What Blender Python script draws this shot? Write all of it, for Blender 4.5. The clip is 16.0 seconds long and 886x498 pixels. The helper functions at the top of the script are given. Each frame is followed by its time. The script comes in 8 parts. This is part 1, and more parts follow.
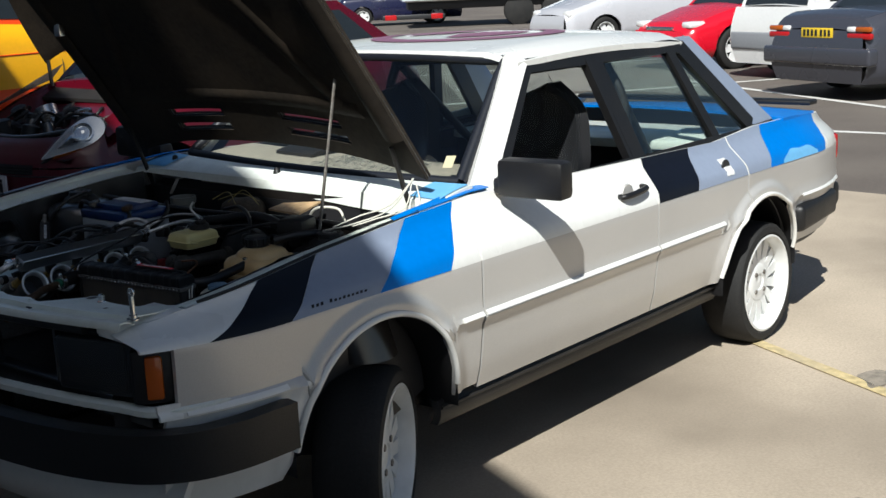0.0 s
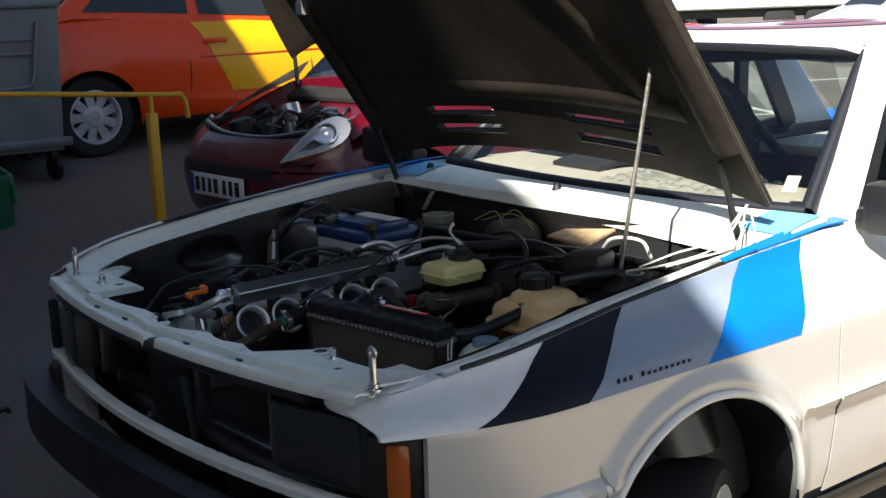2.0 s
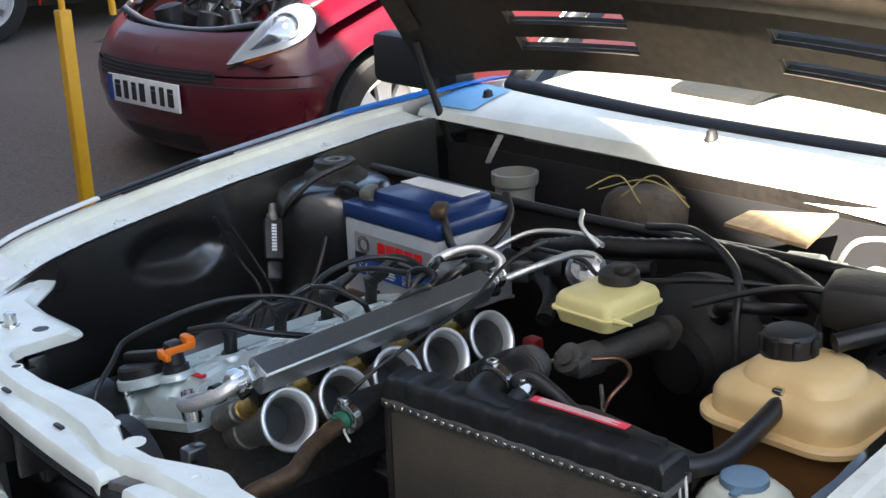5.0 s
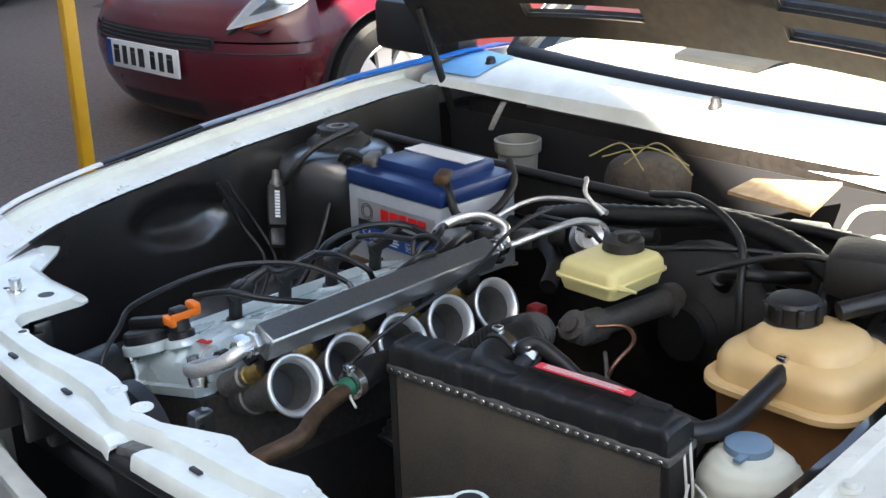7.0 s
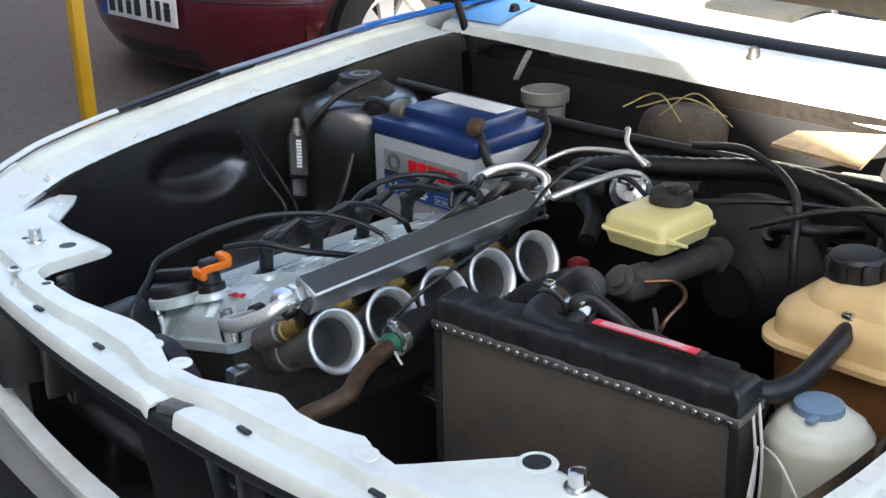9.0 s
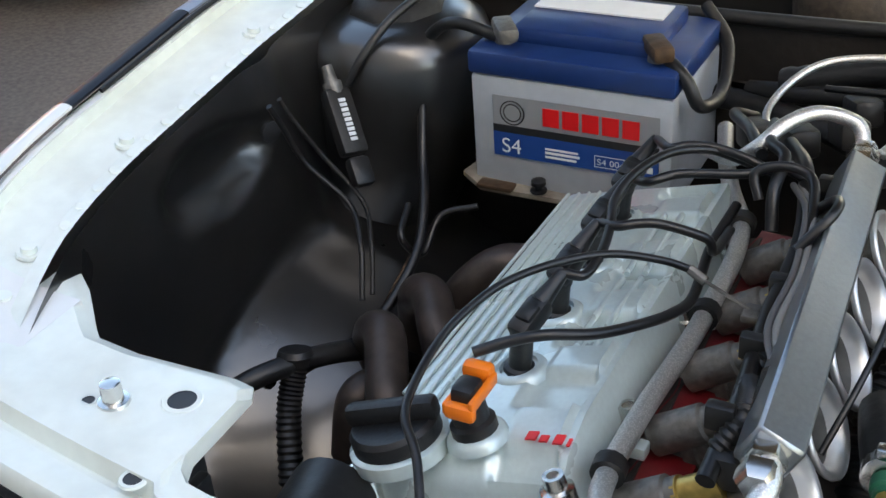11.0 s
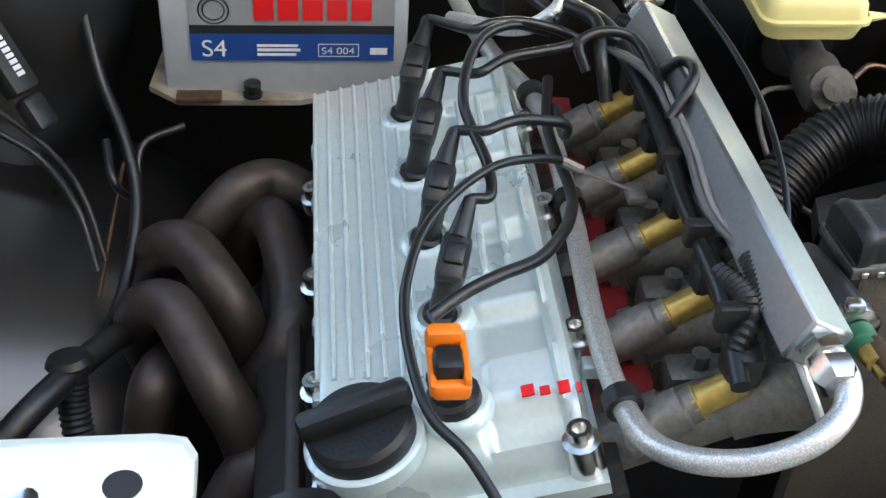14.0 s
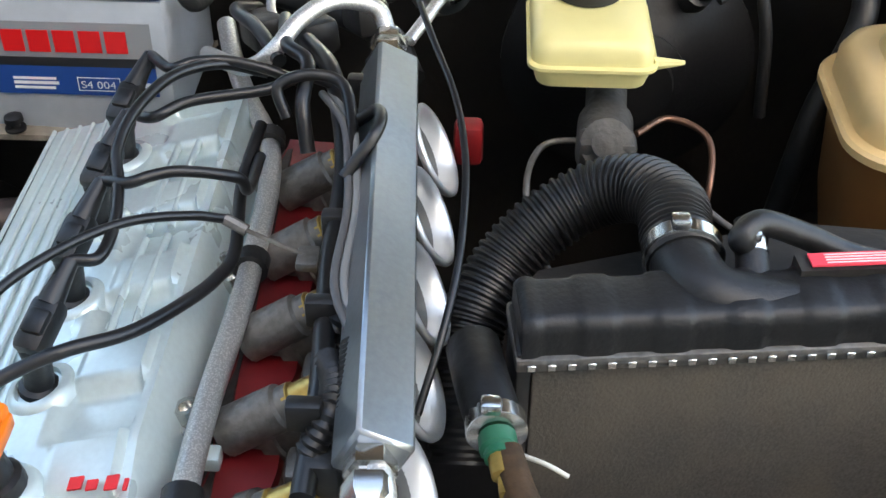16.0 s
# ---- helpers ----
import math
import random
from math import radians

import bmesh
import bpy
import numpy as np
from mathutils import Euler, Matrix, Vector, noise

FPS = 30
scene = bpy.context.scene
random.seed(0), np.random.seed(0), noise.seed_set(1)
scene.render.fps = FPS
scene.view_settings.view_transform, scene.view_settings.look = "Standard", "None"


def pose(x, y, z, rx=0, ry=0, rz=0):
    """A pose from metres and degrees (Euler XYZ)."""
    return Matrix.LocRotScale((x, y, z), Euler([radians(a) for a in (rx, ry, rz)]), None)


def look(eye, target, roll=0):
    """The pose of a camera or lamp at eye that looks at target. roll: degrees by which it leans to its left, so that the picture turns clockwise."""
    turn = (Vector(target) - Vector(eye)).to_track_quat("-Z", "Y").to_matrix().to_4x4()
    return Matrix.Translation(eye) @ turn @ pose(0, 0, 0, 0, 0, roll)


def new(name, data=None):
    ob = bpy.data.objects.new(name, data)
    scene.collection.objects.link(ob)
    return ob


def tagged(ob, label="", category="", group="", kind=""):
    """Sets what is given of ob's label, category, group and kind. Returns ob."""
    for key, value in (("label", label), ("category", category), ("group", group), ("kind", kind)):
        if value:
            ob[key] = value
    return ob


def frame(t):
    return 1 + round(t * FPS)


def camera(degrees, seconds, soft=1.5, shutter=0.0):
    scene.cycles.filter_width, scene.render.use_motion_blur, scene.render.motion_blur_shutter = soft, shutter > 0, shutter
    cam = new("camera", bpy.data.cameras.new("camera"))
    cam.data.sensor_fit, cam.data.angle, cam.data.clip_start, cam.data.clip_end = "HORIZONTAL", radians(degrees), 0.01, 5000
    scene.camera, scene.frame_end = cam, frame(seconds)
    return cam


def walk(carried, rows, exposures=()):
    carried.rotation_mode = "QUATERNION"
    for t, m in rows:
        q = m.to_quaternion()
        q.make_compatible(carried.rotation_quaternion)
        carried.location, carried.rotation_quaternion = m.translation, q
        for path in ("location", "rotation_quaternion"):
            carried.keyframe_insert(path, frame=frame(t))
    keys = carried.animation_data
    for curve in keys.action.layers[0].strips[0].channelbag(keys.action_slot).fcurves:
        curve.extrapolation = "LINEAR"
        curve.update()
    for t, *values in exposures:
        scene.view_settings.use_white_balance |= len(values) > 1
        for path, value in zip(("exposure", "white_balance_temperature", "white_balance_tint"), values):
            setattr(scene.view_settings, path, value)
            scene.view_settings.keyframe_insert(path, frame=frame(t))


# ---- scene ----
cam = camera(39.5, 16.0)
PATH = [
    (0, (-1.367, -3.06, 1.648), (0.114, -1.786, 1.217), -2.6),
    (0.5, (-1.28, -2.966, 1.618), (0.183, -1.667, 1.204), -3.0),
    (1, (-1.139, -2.76, 1.6), (0.271, -1.401, 1.193), -2.8),
    (1.5, (-0.979, -2.517, 1.555), (0.342, -1.067, 1.164), -2.1),
    (2, (-0.856, -2.317, 1.536), (0.358, -0.778, 1.139), -2.2),
    (2.5, (-0.774, -2.08, 1.532), (0.379, -0.5, 1.113), -2.5),
    (3, (-0.666, -1.782, 1.527), (0.462, -0.189, 1.089), -2.1),
    (3.5, (-0.544, -1.553, 1.507), (0.604, 0.045, 1.149), -0.5),
    (4, (-0.408, -1.329, 1.514), (0.804, 0.192, 1.047), -2.2),
    (4.5, (-0.392, -1.206, 1.523), (0.903, 0.214, 0.97), -2.0),
    (5, (-0.366, -1.171, 1.522), (0.921, 0.232, 0.911), -2.2),
    (7.5, (-0.385, -1.162, 1.524), (0.894, 0.225, 0.858), -2.0),
    (8, (-0.4, -1.15, 1.52), (0.887, 0.225, 0.846), -1.7),
    (8.5, (-0.416, -1.129, 1.518), (0.879, 0.225, 0.817), -1.2),
    (9, (-0.393, -1.065, 1.496), (0.889, 0.286, 0.768), -1.3),
    (9.5, (-0.362, -0.874, 1.473), (0.929, 0.442, 0.698), -1.8),
    (10, (-0.334, -0.601, 1.49), (0.99, 0.617, 0.616), -2.7),
    (10.2, (-0.317, -0.507, 1.486), (1.013, 0.688, 0.59), -3.6),
    (12.3, (-0.15, 0.347, 1.464), (1.413, 0.41, 0.217), -0.2),
    (12.5, (-0.143, 0.371, 1.456), (1.409, 0.402, 0.194), -0.1),
    (13, (-0.139, 0.411, 1.459), (1.389, 0.321, 0.172), 2.5),
    (13.5, (-0.146, 0.37, 1.462), (1.382, 0.216, 0.18), 3.4),
    (14, (-0.151, 0.328, 1.47), (1.375, 0.13, 0.192), 4.0),
    (14.5, (-0.154, 0.31, 1.466), (1.38, 0.048, 0.211), 5.1),
    (15, (-0.144, 0.234, 1.474), (1.392, -0.003, 0.215), 4.5),
    (15.5, (-0.115, 0.056, 1.456), (1.436, 0.023, 0.194), -0.2),
    (16, (-0.053, -0.045, 1.441), (1.497, 0.009, 0.178), 0.6),
]
EXPO = [(0, 0.42, 6100, 6), (1, 0.60, 6000, 6), (1.5, 0.92, 6200, 6), (2, 1.4, 6500, 7), (2.5, 2.15, 6900, 8), (3, 2.75, 7100, 9), (4, 3.2, 7200, 9), (5, 3.5, 7200, 9), (9, 3.8, 7300, 9), (10.2, 3.5, 7500, 8), (12.4, 4.8, 7800, 5), (14, 4.5, 7800, 5), (16, 4.5, 7600, 6)]
walk(cam, [(t, look(e, g, r)) for t, e, g, r in PATH], EXPO)

# ---- world and sun ----
GZ = 0.07                                  # height of the ground
SUN_WAY = Vector((0.83, 0.45, -1.0)).normalized()   # the way the sunlight travels
world = bpy.data.worlds.new("sky")
scene.world = world
world.use_nodes = True
wn = world.node_tree.nodes
sky = wn.new("ShaderNodeTexSky")
sky.sky_type = "NISHITA"
sky.sun_disc = False
sky.sun_elevation = math.asin(-SUN_WAY.z)
sky.sun_rotation = math.atan2(-SUN_WAY.x, -SUN_WAY.y)
sky.air_density, sky.dust_density, sky.ozone_density = 1.0, 1.5, 0.9
world.node_tree.links.new(sky.outputs[0], wn["Background"].inputs[0])
wn["Background"].inputs[1].default_value = 0.043
sun = new("sun", bpy.data.lights.new("sun", "SUN"))
sun.data.energy, sun.data.angle, sun.data.color = 5.0, radians(0.53), (1.0, 0.95, 0.88)
sun.matrix_world = look((0, 0, 20), Vector((0, 0, 20)) + SUN_WAY)


# ---- materials ----
def material(name, colour, rough=0.5, metal=0.0, coat=0.0, grain=40.0, amount=0.12, big=2.0, stain=0.15, bump=0.0, bump_scale=None,
             coat_rough=0.05, spec=0.5, stain_colour=None, vary=0.0):
    """A principled material whose colour and gloss vary at two scales, in metres of the object's own space."""
    m = bpy.data.materials.new(name)
    m.use_nodes = True
    n, l = m.node_tree.nodes, m.node_tree.links
    b = n["Principled BSDF"]
    tc = n.new("ShaderNodeTexCoord")
    fine, wide = n.new("ShaderNodeTexNoise"), n.new("ShaderNodeTexNoise")
    fine.inputs["Scale"].default_value, fine.inputs["Detail"].default_value = grain, 4
    wide.inputs["Scale"].default_value, wide.inputs["Detail"].default_value = big, 5
    for t in (fine, wide):
        l.new(tc.outputs["Object"], t.inputs["Vector"])
    c = Vector(colour)
    r1 = n.new("ShaderNodeValToRGB")
    r1.color_ramp.elements[0].position, r1.color_ramp.elements[1].position = 0.3, 0.7
    r1.color_ramp.elements[0].color = (*(c * (1 - amount)), 1)
    r1.color_ramp.elements[1].color = (*[min(1, v) for v in c * (1 + amount)], 1)
    l.new(fine.outputs["Fac"], r1.inputs[0])
    r2 = n.new("ShaderNodeValToRGB")
    r2.color_ramp.elements[0].position, r2.color_ramp.elements[1].position = 0.42, 0.75
    r2.color_ramp.elements[0].color, r2.color_ramp.elements[1].color = (0, 0, 0, 1), (stain, stain, stain, 1)
    l.new(wide.outputs["Fac"], r2.inputs[0])
    mix = n.new("ShaderNodeMix")
    mix.data_type = "RGBA"
    sc = stain_colour or [v * 0.55 for v in colour]
    mix.inputs[7].default_value = (*sc, 1)
    l.new(r2.outputs[0], mix.inputs[0])
    l.new(r1.outputs[0], mix.inputs[6])
    out = mix.outputs[2]
    if vary:
        oi, hs, mr = n.new("ShaderNodeObjectInfo"), n.new("ShaderNodeHueSaturation"), n.new("ShaderNodeMapRange")
        mr.inputs[3].default_value, mr.inputs[4].default_value = 1 - vary, 1 + vary
        l.new(oi.outputs["Random"], mr.inputs[0])
        l.new(mr.outputs[0], hs.inputs["Value"])
        l.new(out, hs.inputs["Color"])
        out = hs.outputs[0]
    l.new(out, b.inputs["Base Color"])
    rr = n.new("ShaderNodeMapRange")
    rr.inputs[3].default_value, rr.inputs[4].default_value = max(0.02, rough - 0.08), min(1, rough + 0.1)
    l.new(wide.outputs["Fac"], rr.inputs[0])
    l.new(rr.outputs[0], b.inputs["Roughness"])
    b.inputs["Metallic"].default_value = metal
    b.inputs["Coat Weight"].default_value = coat
    b.inputs["Coat Roughness"].default_value = coat_rough
    b.inputs["Specular IOR Level"].default_value = spec
    if bump:
        bn = n.new("ShaderNodeBump")
        bt = fine
        if bump_scale:
            bt = n.new("ShaderNodeTexNoise")
            bt.inputs["Scale"].default_value, bt.inputs["Detail"].default_value = bump_scale, 6
            l.new(tc.outputs["Object"], bt.inputs["Vector"])
        bn.inputs["Strength"].default_value, bn.inputs["Distance"].default_value = bump, 0.004
        l.new(bt.outputs["Fac"], bn.inputs["Height"])
        l.new(bn.outputs[0], b.inputs["Normal"])
    return m


def glass(name, tint=(0.9, 0.95, 0.93), rough=0.0, base=0.04):
    """A thin pane: clear, with a reflection that grows towards grazing angles."""
    m = bpy.data.materials.new(name)
    m.use_nodes = True
    n, l = m.node_tree.nodes, m.node_tree.links
    n.remove(n["Principled BSDF"])
    tr, gl, mx, fr, pw, ml, ad = (n.new("ShaderNode" + k) for k in ("BsdfTransparent", "BsdfGlossy", "MixShader", "LayerWeight", "Math", "Math", "Math"))
    tr.inputs[0].default_value = (*tint, 1)
    gl.inputs["Roughness"].default_value = rough
    fr.inputs[0].default_value = 0.5
    pw.operation, ml.operation, ad.operation = "POWER", "MULTIPLY", "ADD"
    pw.inputs[1].default_value, ml.inputs[1].default_value, ad.inputs[1].default_value = 5.0, 0.9, base
    l.new(fr.outputs["Facing"], pw.inputs[0])
    l.new(pw.outputs[0], ml.inputs[0])
    l.new(ml.outputs[0], ad.inputs[0])
    l.new(ad.outputs[0], mx.inputs[0])
    l.new(tr.outputs[0], mx.inputs[1])
    l.new(gl.outputs[0], mx.inputs[2])
    l.new(mx.outputs[0], n["Material Output"].inputs[0])
    return m


def braid(name, colour, scale=700.0):
    m = material(name, colour, 0.40, 0.85, grain=600, amount=0.15, stain=0.25)
    n, l = m.node_tree.nodes, m.node_tree.links
    w = n.new("ShaderNodeTexVoronoi")
    w.inputs["Scale"].default_value = scale
    bn = n.new("ShaderNodeBump")
    bn.inputs["Strength"].default_value, bn.inputs["Distance"].default_value = 0.25, 0.0004
    tc = n.new("ShaderNodeTexCoord")
    l.new(tc.outputs["Object"], w.inputs["Vector"])
    l.new(w.outputs["Distance"], bn.inputs["Height"])
    l.new(bn.outputs[0], n["Principled BSDF"].inputs["Normal"])
    cr = n.new("ShaderNodeValToRGB")
    cr.color_ramp.elements[0].position, cr.color_ramp.elements[1].position = 0.15, 0.6
    cr.color_ramp.elements[0].color = (*[min(1, 1.1 * v) for v in colour], 1)
    cr.color_ramp.elements[1].color = (*[0.72 * v for v in colour], 1)
    l.new(w.outputs["Distance"], cr.inputs[0])
    l.new(cr.outputs[0], n["Principled BSDF"].inputs["Base Color"])
    return m


WHITE = material("white_paint", (0.80, 0.80, 0.77), 0.28, coat=0.7, amount=0.02, big=3, stain=0.10, stain_colour=(0.62, 0.62, 0.58))
BAYWHITE = material("dusty_white_paint", (0.81, 0.85, 0.79), 0.34, coat=0.3, grain=60, amount=0.03, big=11, stain=0.4, stain_colour=(0.52, 0.52, 0.44))
SILVER = material("silver_paint", (0.56, 0.55, 0.53), 0.36, metal=0.25, coat=0.5, grain=300, amount=0.05, big=3, stain=0.12)
STRIPE_BLACK = material("black_vinyl", (0.004, 0.005, 0.010), 0.42, coat=0.03, spec=0.3, amount=0.2, stain=0.2)
STRIPE_GREY = material("grey_vinyl", (0.25, 0.295, 0.39), 0.38, coat=0.1, amount=0.03, stain=0.15)
STRIPE_BLUE = material("blue_vinyl", (0.002, 0.165, 0.58), 0.4, coat=0.03, spec=0.3, amount=0.04, stain=0.1)
BLUE_PALE = material("pale_blue_vinyl", (0.16, 0.44, 0.74), 0.4, amount=0.05)
PLASTIC = material("black_plastic", (0.007, 0.007, 0.008), 0.45, grain=250, amount=0.25, big=8, stain=0.35, stain_colour=(0.018, 0.017, 0.016), bump=0.15)
GREYPLASTIC = material("dusty_dark_plastic", (0.014, 0.013, 0.012), 0.52, grain=120, amount=0.25, big=9, stain=0.5, stain_colour=(0.036, 0.030, 0.025), bump=0.2)
RUBBER = material("tyre_rubber", (0.010, 0.010, 0.010), 0.8, grain=90, amount=0.3, big=6, stain=0.5, stain_colour=(0.032, 0.030, 0.027), bump=0.3)
HOSE = material("rubber_hose", (0.009, 0.009, 0.0095), 0.40, grain=120, amount=0.3, big=18, stain=0.55, stain_colour=(0.026, 0.024, 0.022), bump=0.15)
CABLE = material("cable_sleeve", (0.009, 0.009, 0.01), 0.33, grain=200, amount=0.3, big=20, stain=0.3)
BAYBLACK = material("satin_black_paint", (0.010, 0.010, 0.0105), 0.30, coat=1.0, coat_rough=0.20, spec=0.9, grain=30, amount=0.3, big=7, stain=0.5, stain_colour=(0.034, 0.031, 0.028), bump=0.25, bump_scale=7)
GRIME = material("oily_grime", (0.007, 0.0052, 0.0042), 0.6, grain=60, amount=0.5, big=8, stain=0.7, stain_colour=(0.022, 0.015, 0.011), bump=0.5)
UNDERBONNET = material("bonnet_underside", (0.029, 0.024, 0.019), 0.62, spec=0.2, grain=50, amount=0.3, big=4, stain=0.7, stain_colour=(0.062, 0.047, 0.033), bump=0.1)
ALU = material("aluminium", (0.62, 0.63, 0.64), 0.27, metal=1, grain=120, amount=0.08, big=25, stain=0.35, bump=0.08)
ALU_SPUN = material("spun_aluminium", (0.80, 0.81, 0.81), 0.38, metal=0.85, grain=60, amount=0.05, big=20, stain=0.2)
BAREALU = material("brushed_bar", (0.34, 0.37, 0.39), 0.30, metal=0.9, grain=200, amount=0.06, big=9, stain=0.25, bump=0.05)
CAST = material("cast_metal", (0.21, 0.20, 0.185), 0.48, metal=0.7, grain=150, amount=0.2, big=22, stain=0.6, stain_colour=(0.10, 0.075, 0.05), bump=0.35)
COVER = material("pale_silver_enamel", (0.575, 0.675, 0.67), 0.28, metal=0.3, coat=0.4, grain=180, amount=0.04, big=10, stain=0.16, bump=0.06)
CHROME = material("zinc_plate", (0.72, 0.71, 0.68), 0.2, metal=1, grain=100, amount=0.08, big=30, stain=0.3)
BRASS = material("gold_passivate", (0.50, 0.34, 0.10), 0.33, metal=0.75, grain=110, amount=0.2, big=40, stain=0.5)
HEADER = material("heat_stained_steel", (0.060, 0.047, 0.042), 0.46, metal=0.5, grain=60, amount=0.25, big=14, stain=0.6, stain_colour=(0.095, 0.070, 0.058), bump=0.25)
RUST = material("rusty_pipe", (0.085, 0.048, 0.024), 0.55, metal=0.4, grain=80, amount=0.35, big=25, stain=0.6, stain_colour=(0.05, 0.03, 0.02), bump=0.4)
RED = material("red_paint_casting", (0.17, 0.008, 0.010), 0.4, grain=60, amount=0.2, big=15, stain=0.5)
ORANGE = material("orange_plastic", (0.90, 0.20, 0.015), 0.35, amount=0.05)
TANK = material("yellowed_plastic", (0.70, 0.50, 0.24), 0.40, grain=20, amount=0.06, big=7, stain=0.55, stain_colour=(0.46, 0.24, 0.07), coat=0.1)
TANK_DARK = material("brown_tank_plastic", (0.22, 0.105, 0.038), 0.45, grain=20, amount=0.1, big=9, stain=0.5)
RESERVOIR = material("pale_yellow_plastic", (0.70, 0.62, 0.28), 0.36, grain=25, amount=0.04, big=10, stain=0.4, stain_colour=(0.55, 0.44, 0.16))
WASHER = material("milky_plastic", (0.66, 0.68, 0.57), 0.42, grain=25, amount=0.04, big=10, stain=0.4, stain_colour=(0.42, 0.42, 0.30))
BLUECAP = material("blue_grey_cap", (0.17, 0.27, 0.36), 0.45, grain=60, amount=0.1, big=30, stain=0.3)
BATT_GREY = material("battery_case", (0.40, 0.435, 0.47), 0.38, grain=60, amount=0.04, big=12, stain=0.25)
BATT_BLUE = material("battery_lid", (0.010, 0.035, 0.14), 0.30, grain=60, amount=0.08, big=12, stain=0.25)
LABEL_GREY = material("label_grey", (0.27, 0.28, 0.29), 0.35, amount=0.03, stain=0.1)
LABEL_BLUE = material("label_blue", (0.012, 0.06, 0.25), 0.35, amount=0.03)
LABEL_WHITE = material("label_white", (0.75, 0.76, 0.77), 0.45, amount=0.03)
LABEL_RED = material("label_red", (0.72, 0.012, 0.016), 0.4, amount=0.03)
LABEL_BLACK = material("label_black", (0.02, 0.02, 0.022), 0.45, amount=0.05)
CORE = material("radiator_fins", (0.076, 0.067, 0.057), 0.62, metal=0.15, grain=420, amount=0.3, big=9, stain=0.75, stain_colour=(0.14, 0.115, 0.085), bump=0.25)
WIRE = material("white_wire", (0.68, 0.66, 0.58), 0.45, amount=0.06, big=20, stain=0.3)
WIRE_YELLOW = material("yellow_wire", (0.34, 0.28, 0.10), 0.45, amount=0.06)
COPPER = material("copper_pipe", (0.22, 0.115, 0.075), 0.35, metal=0.9, amount=0.12, big=20, stain=0.4)
GREEN = material("green_plastic", (0.013, 0.125, 0.065), 0.45, amount=0.1, big=10, stain=0.3)
SEAT = material("black_seat_cloth", (0.014, 0.014, 0.016), 0.75, grain=300, amount=0.3)
FILM = glass("clear_plastic_film", (0.9, 0.92, 0.93), 0.12)
GLASS = glass("window_glass", (0.80, 0.86, 0.84), 0.0, 0.08)
SMOKED = glass("shaded_glass", (0.35, 0.38, 0.38))
LENS_GLASS = glass("headlamp_glass", (0.93, 0.95, 0.95), 0.03)
AMBER = material("amber_lens", (0.40, 0.085, 0.006), 0.15, coat=0.5, amount=0.05)
REDLENS = material("red_lens", (0.42, 0.008, 0.01), 0.15, coat=0.5, amount=0.05)
WHITELENS = material("clear_lens", (0.75, 0.75, 0.74), 0.15, coat=0.5, amount=0.05)
REFLECTOR = material("lamp_reflector", (0.85, 0.86, 0.87), 0.1, metal=1, amount=0.03)
ALLOY = material("white_alloy", (0.72, 0.73, 0.72), 0.33, coat=0.3, amount=0.03, big=12, stain=0.3)
YELLOW = material("yellow_paint", (0.58, 0.30, 0.005), 0.42, grain=30, amount=0.06, big=6, stain=0.35, stain_colour=(0.40, 0.20, 0.01), bump=0.1)
BINGREY = material("galvanised_grey", (0.20, 0.22, 0.24), 0.42, metal=0.4, grain=40, amount=0.1, big=5, stain=0.45, bump=0.1)


# ---- helpers of the scene ----
def thing(name, at, label, category, group="", kind=""):
    ob = new(name)
    ob.empty_display_size = 0.05
    ob.location = at
    return tagged(ob, label, category, group, kind)


def part(name, bm, mat, parent=None, label="", smooth=40, kind=""):
    """Links a bmesh, given in world space, as one mesh under its parent."""
    me = bpy.data.meshes.new(name)
    bmesh.ops.recalc_face_normals(bm, faces=bm.faces)
    cos_lim = radians(smooth)
    for f in bm.faces:
        f.smooth = smooth > 0
    if smooth > 0:
        for e in bm.edges:
            if len(e.link_faces) == 2 and e.calc_face_angle(0) > cos_lim:
                e.smooth = False
    bm.to_mesh(me)
    bm.free()
    me.materials.append(mat)
    ob = new(name, me)
    if parent is not None:
        ob.parent = parent
        p, base = parent, Vector((0, 0, 0))
        while p is not None:
            base = base + Vector(p.location)
            p = p.parent
        me.transform(Matrix.Translation(-base))
    if label or kind:
        tagged(ob, label, kind=kind)
    return ob


def solo(name, bm, mat, label, category, group="", kind="", smooth=40):
    """A thing that is a single mesh."""
    return tagged(part(name, bm, mat, None, "", smooth), label, category, group, kind)


def B():
    return bmesh.new()


def box(bm, c, s, bevel=0.0, m=None, seg=2):
    """A box with centre c and size s, its edges rounded; m turns it about c."""
    r = bmesh.ops.create_cube(bm, size=1.0)
    vs = r["verts"]
    mm = Matrix.Translation(c) @ (m or Matrix()) @ Matrix.Diagonal((*s, 1))
    bmesh.ops.transform(bm, matrix=mm, verts=vs)
    if bevel:
        es = {e for v in vs for e in v.link_edges}
        bmesh.ops.bevel(bm, geom=list(es), offset=min(bevel, 0.45 * min(s)), segments=seg, affect="EDGES", profile=0.5)
    return bm


def frame_of(d):
    d = Vector(d).normalized()
    a = Vector((0, 0, 1)) if abs(d.z) < 0.9 else Vector((1, 0, 0))
    u = d.cross(a).normalized()
    return u, d.cross(u), d


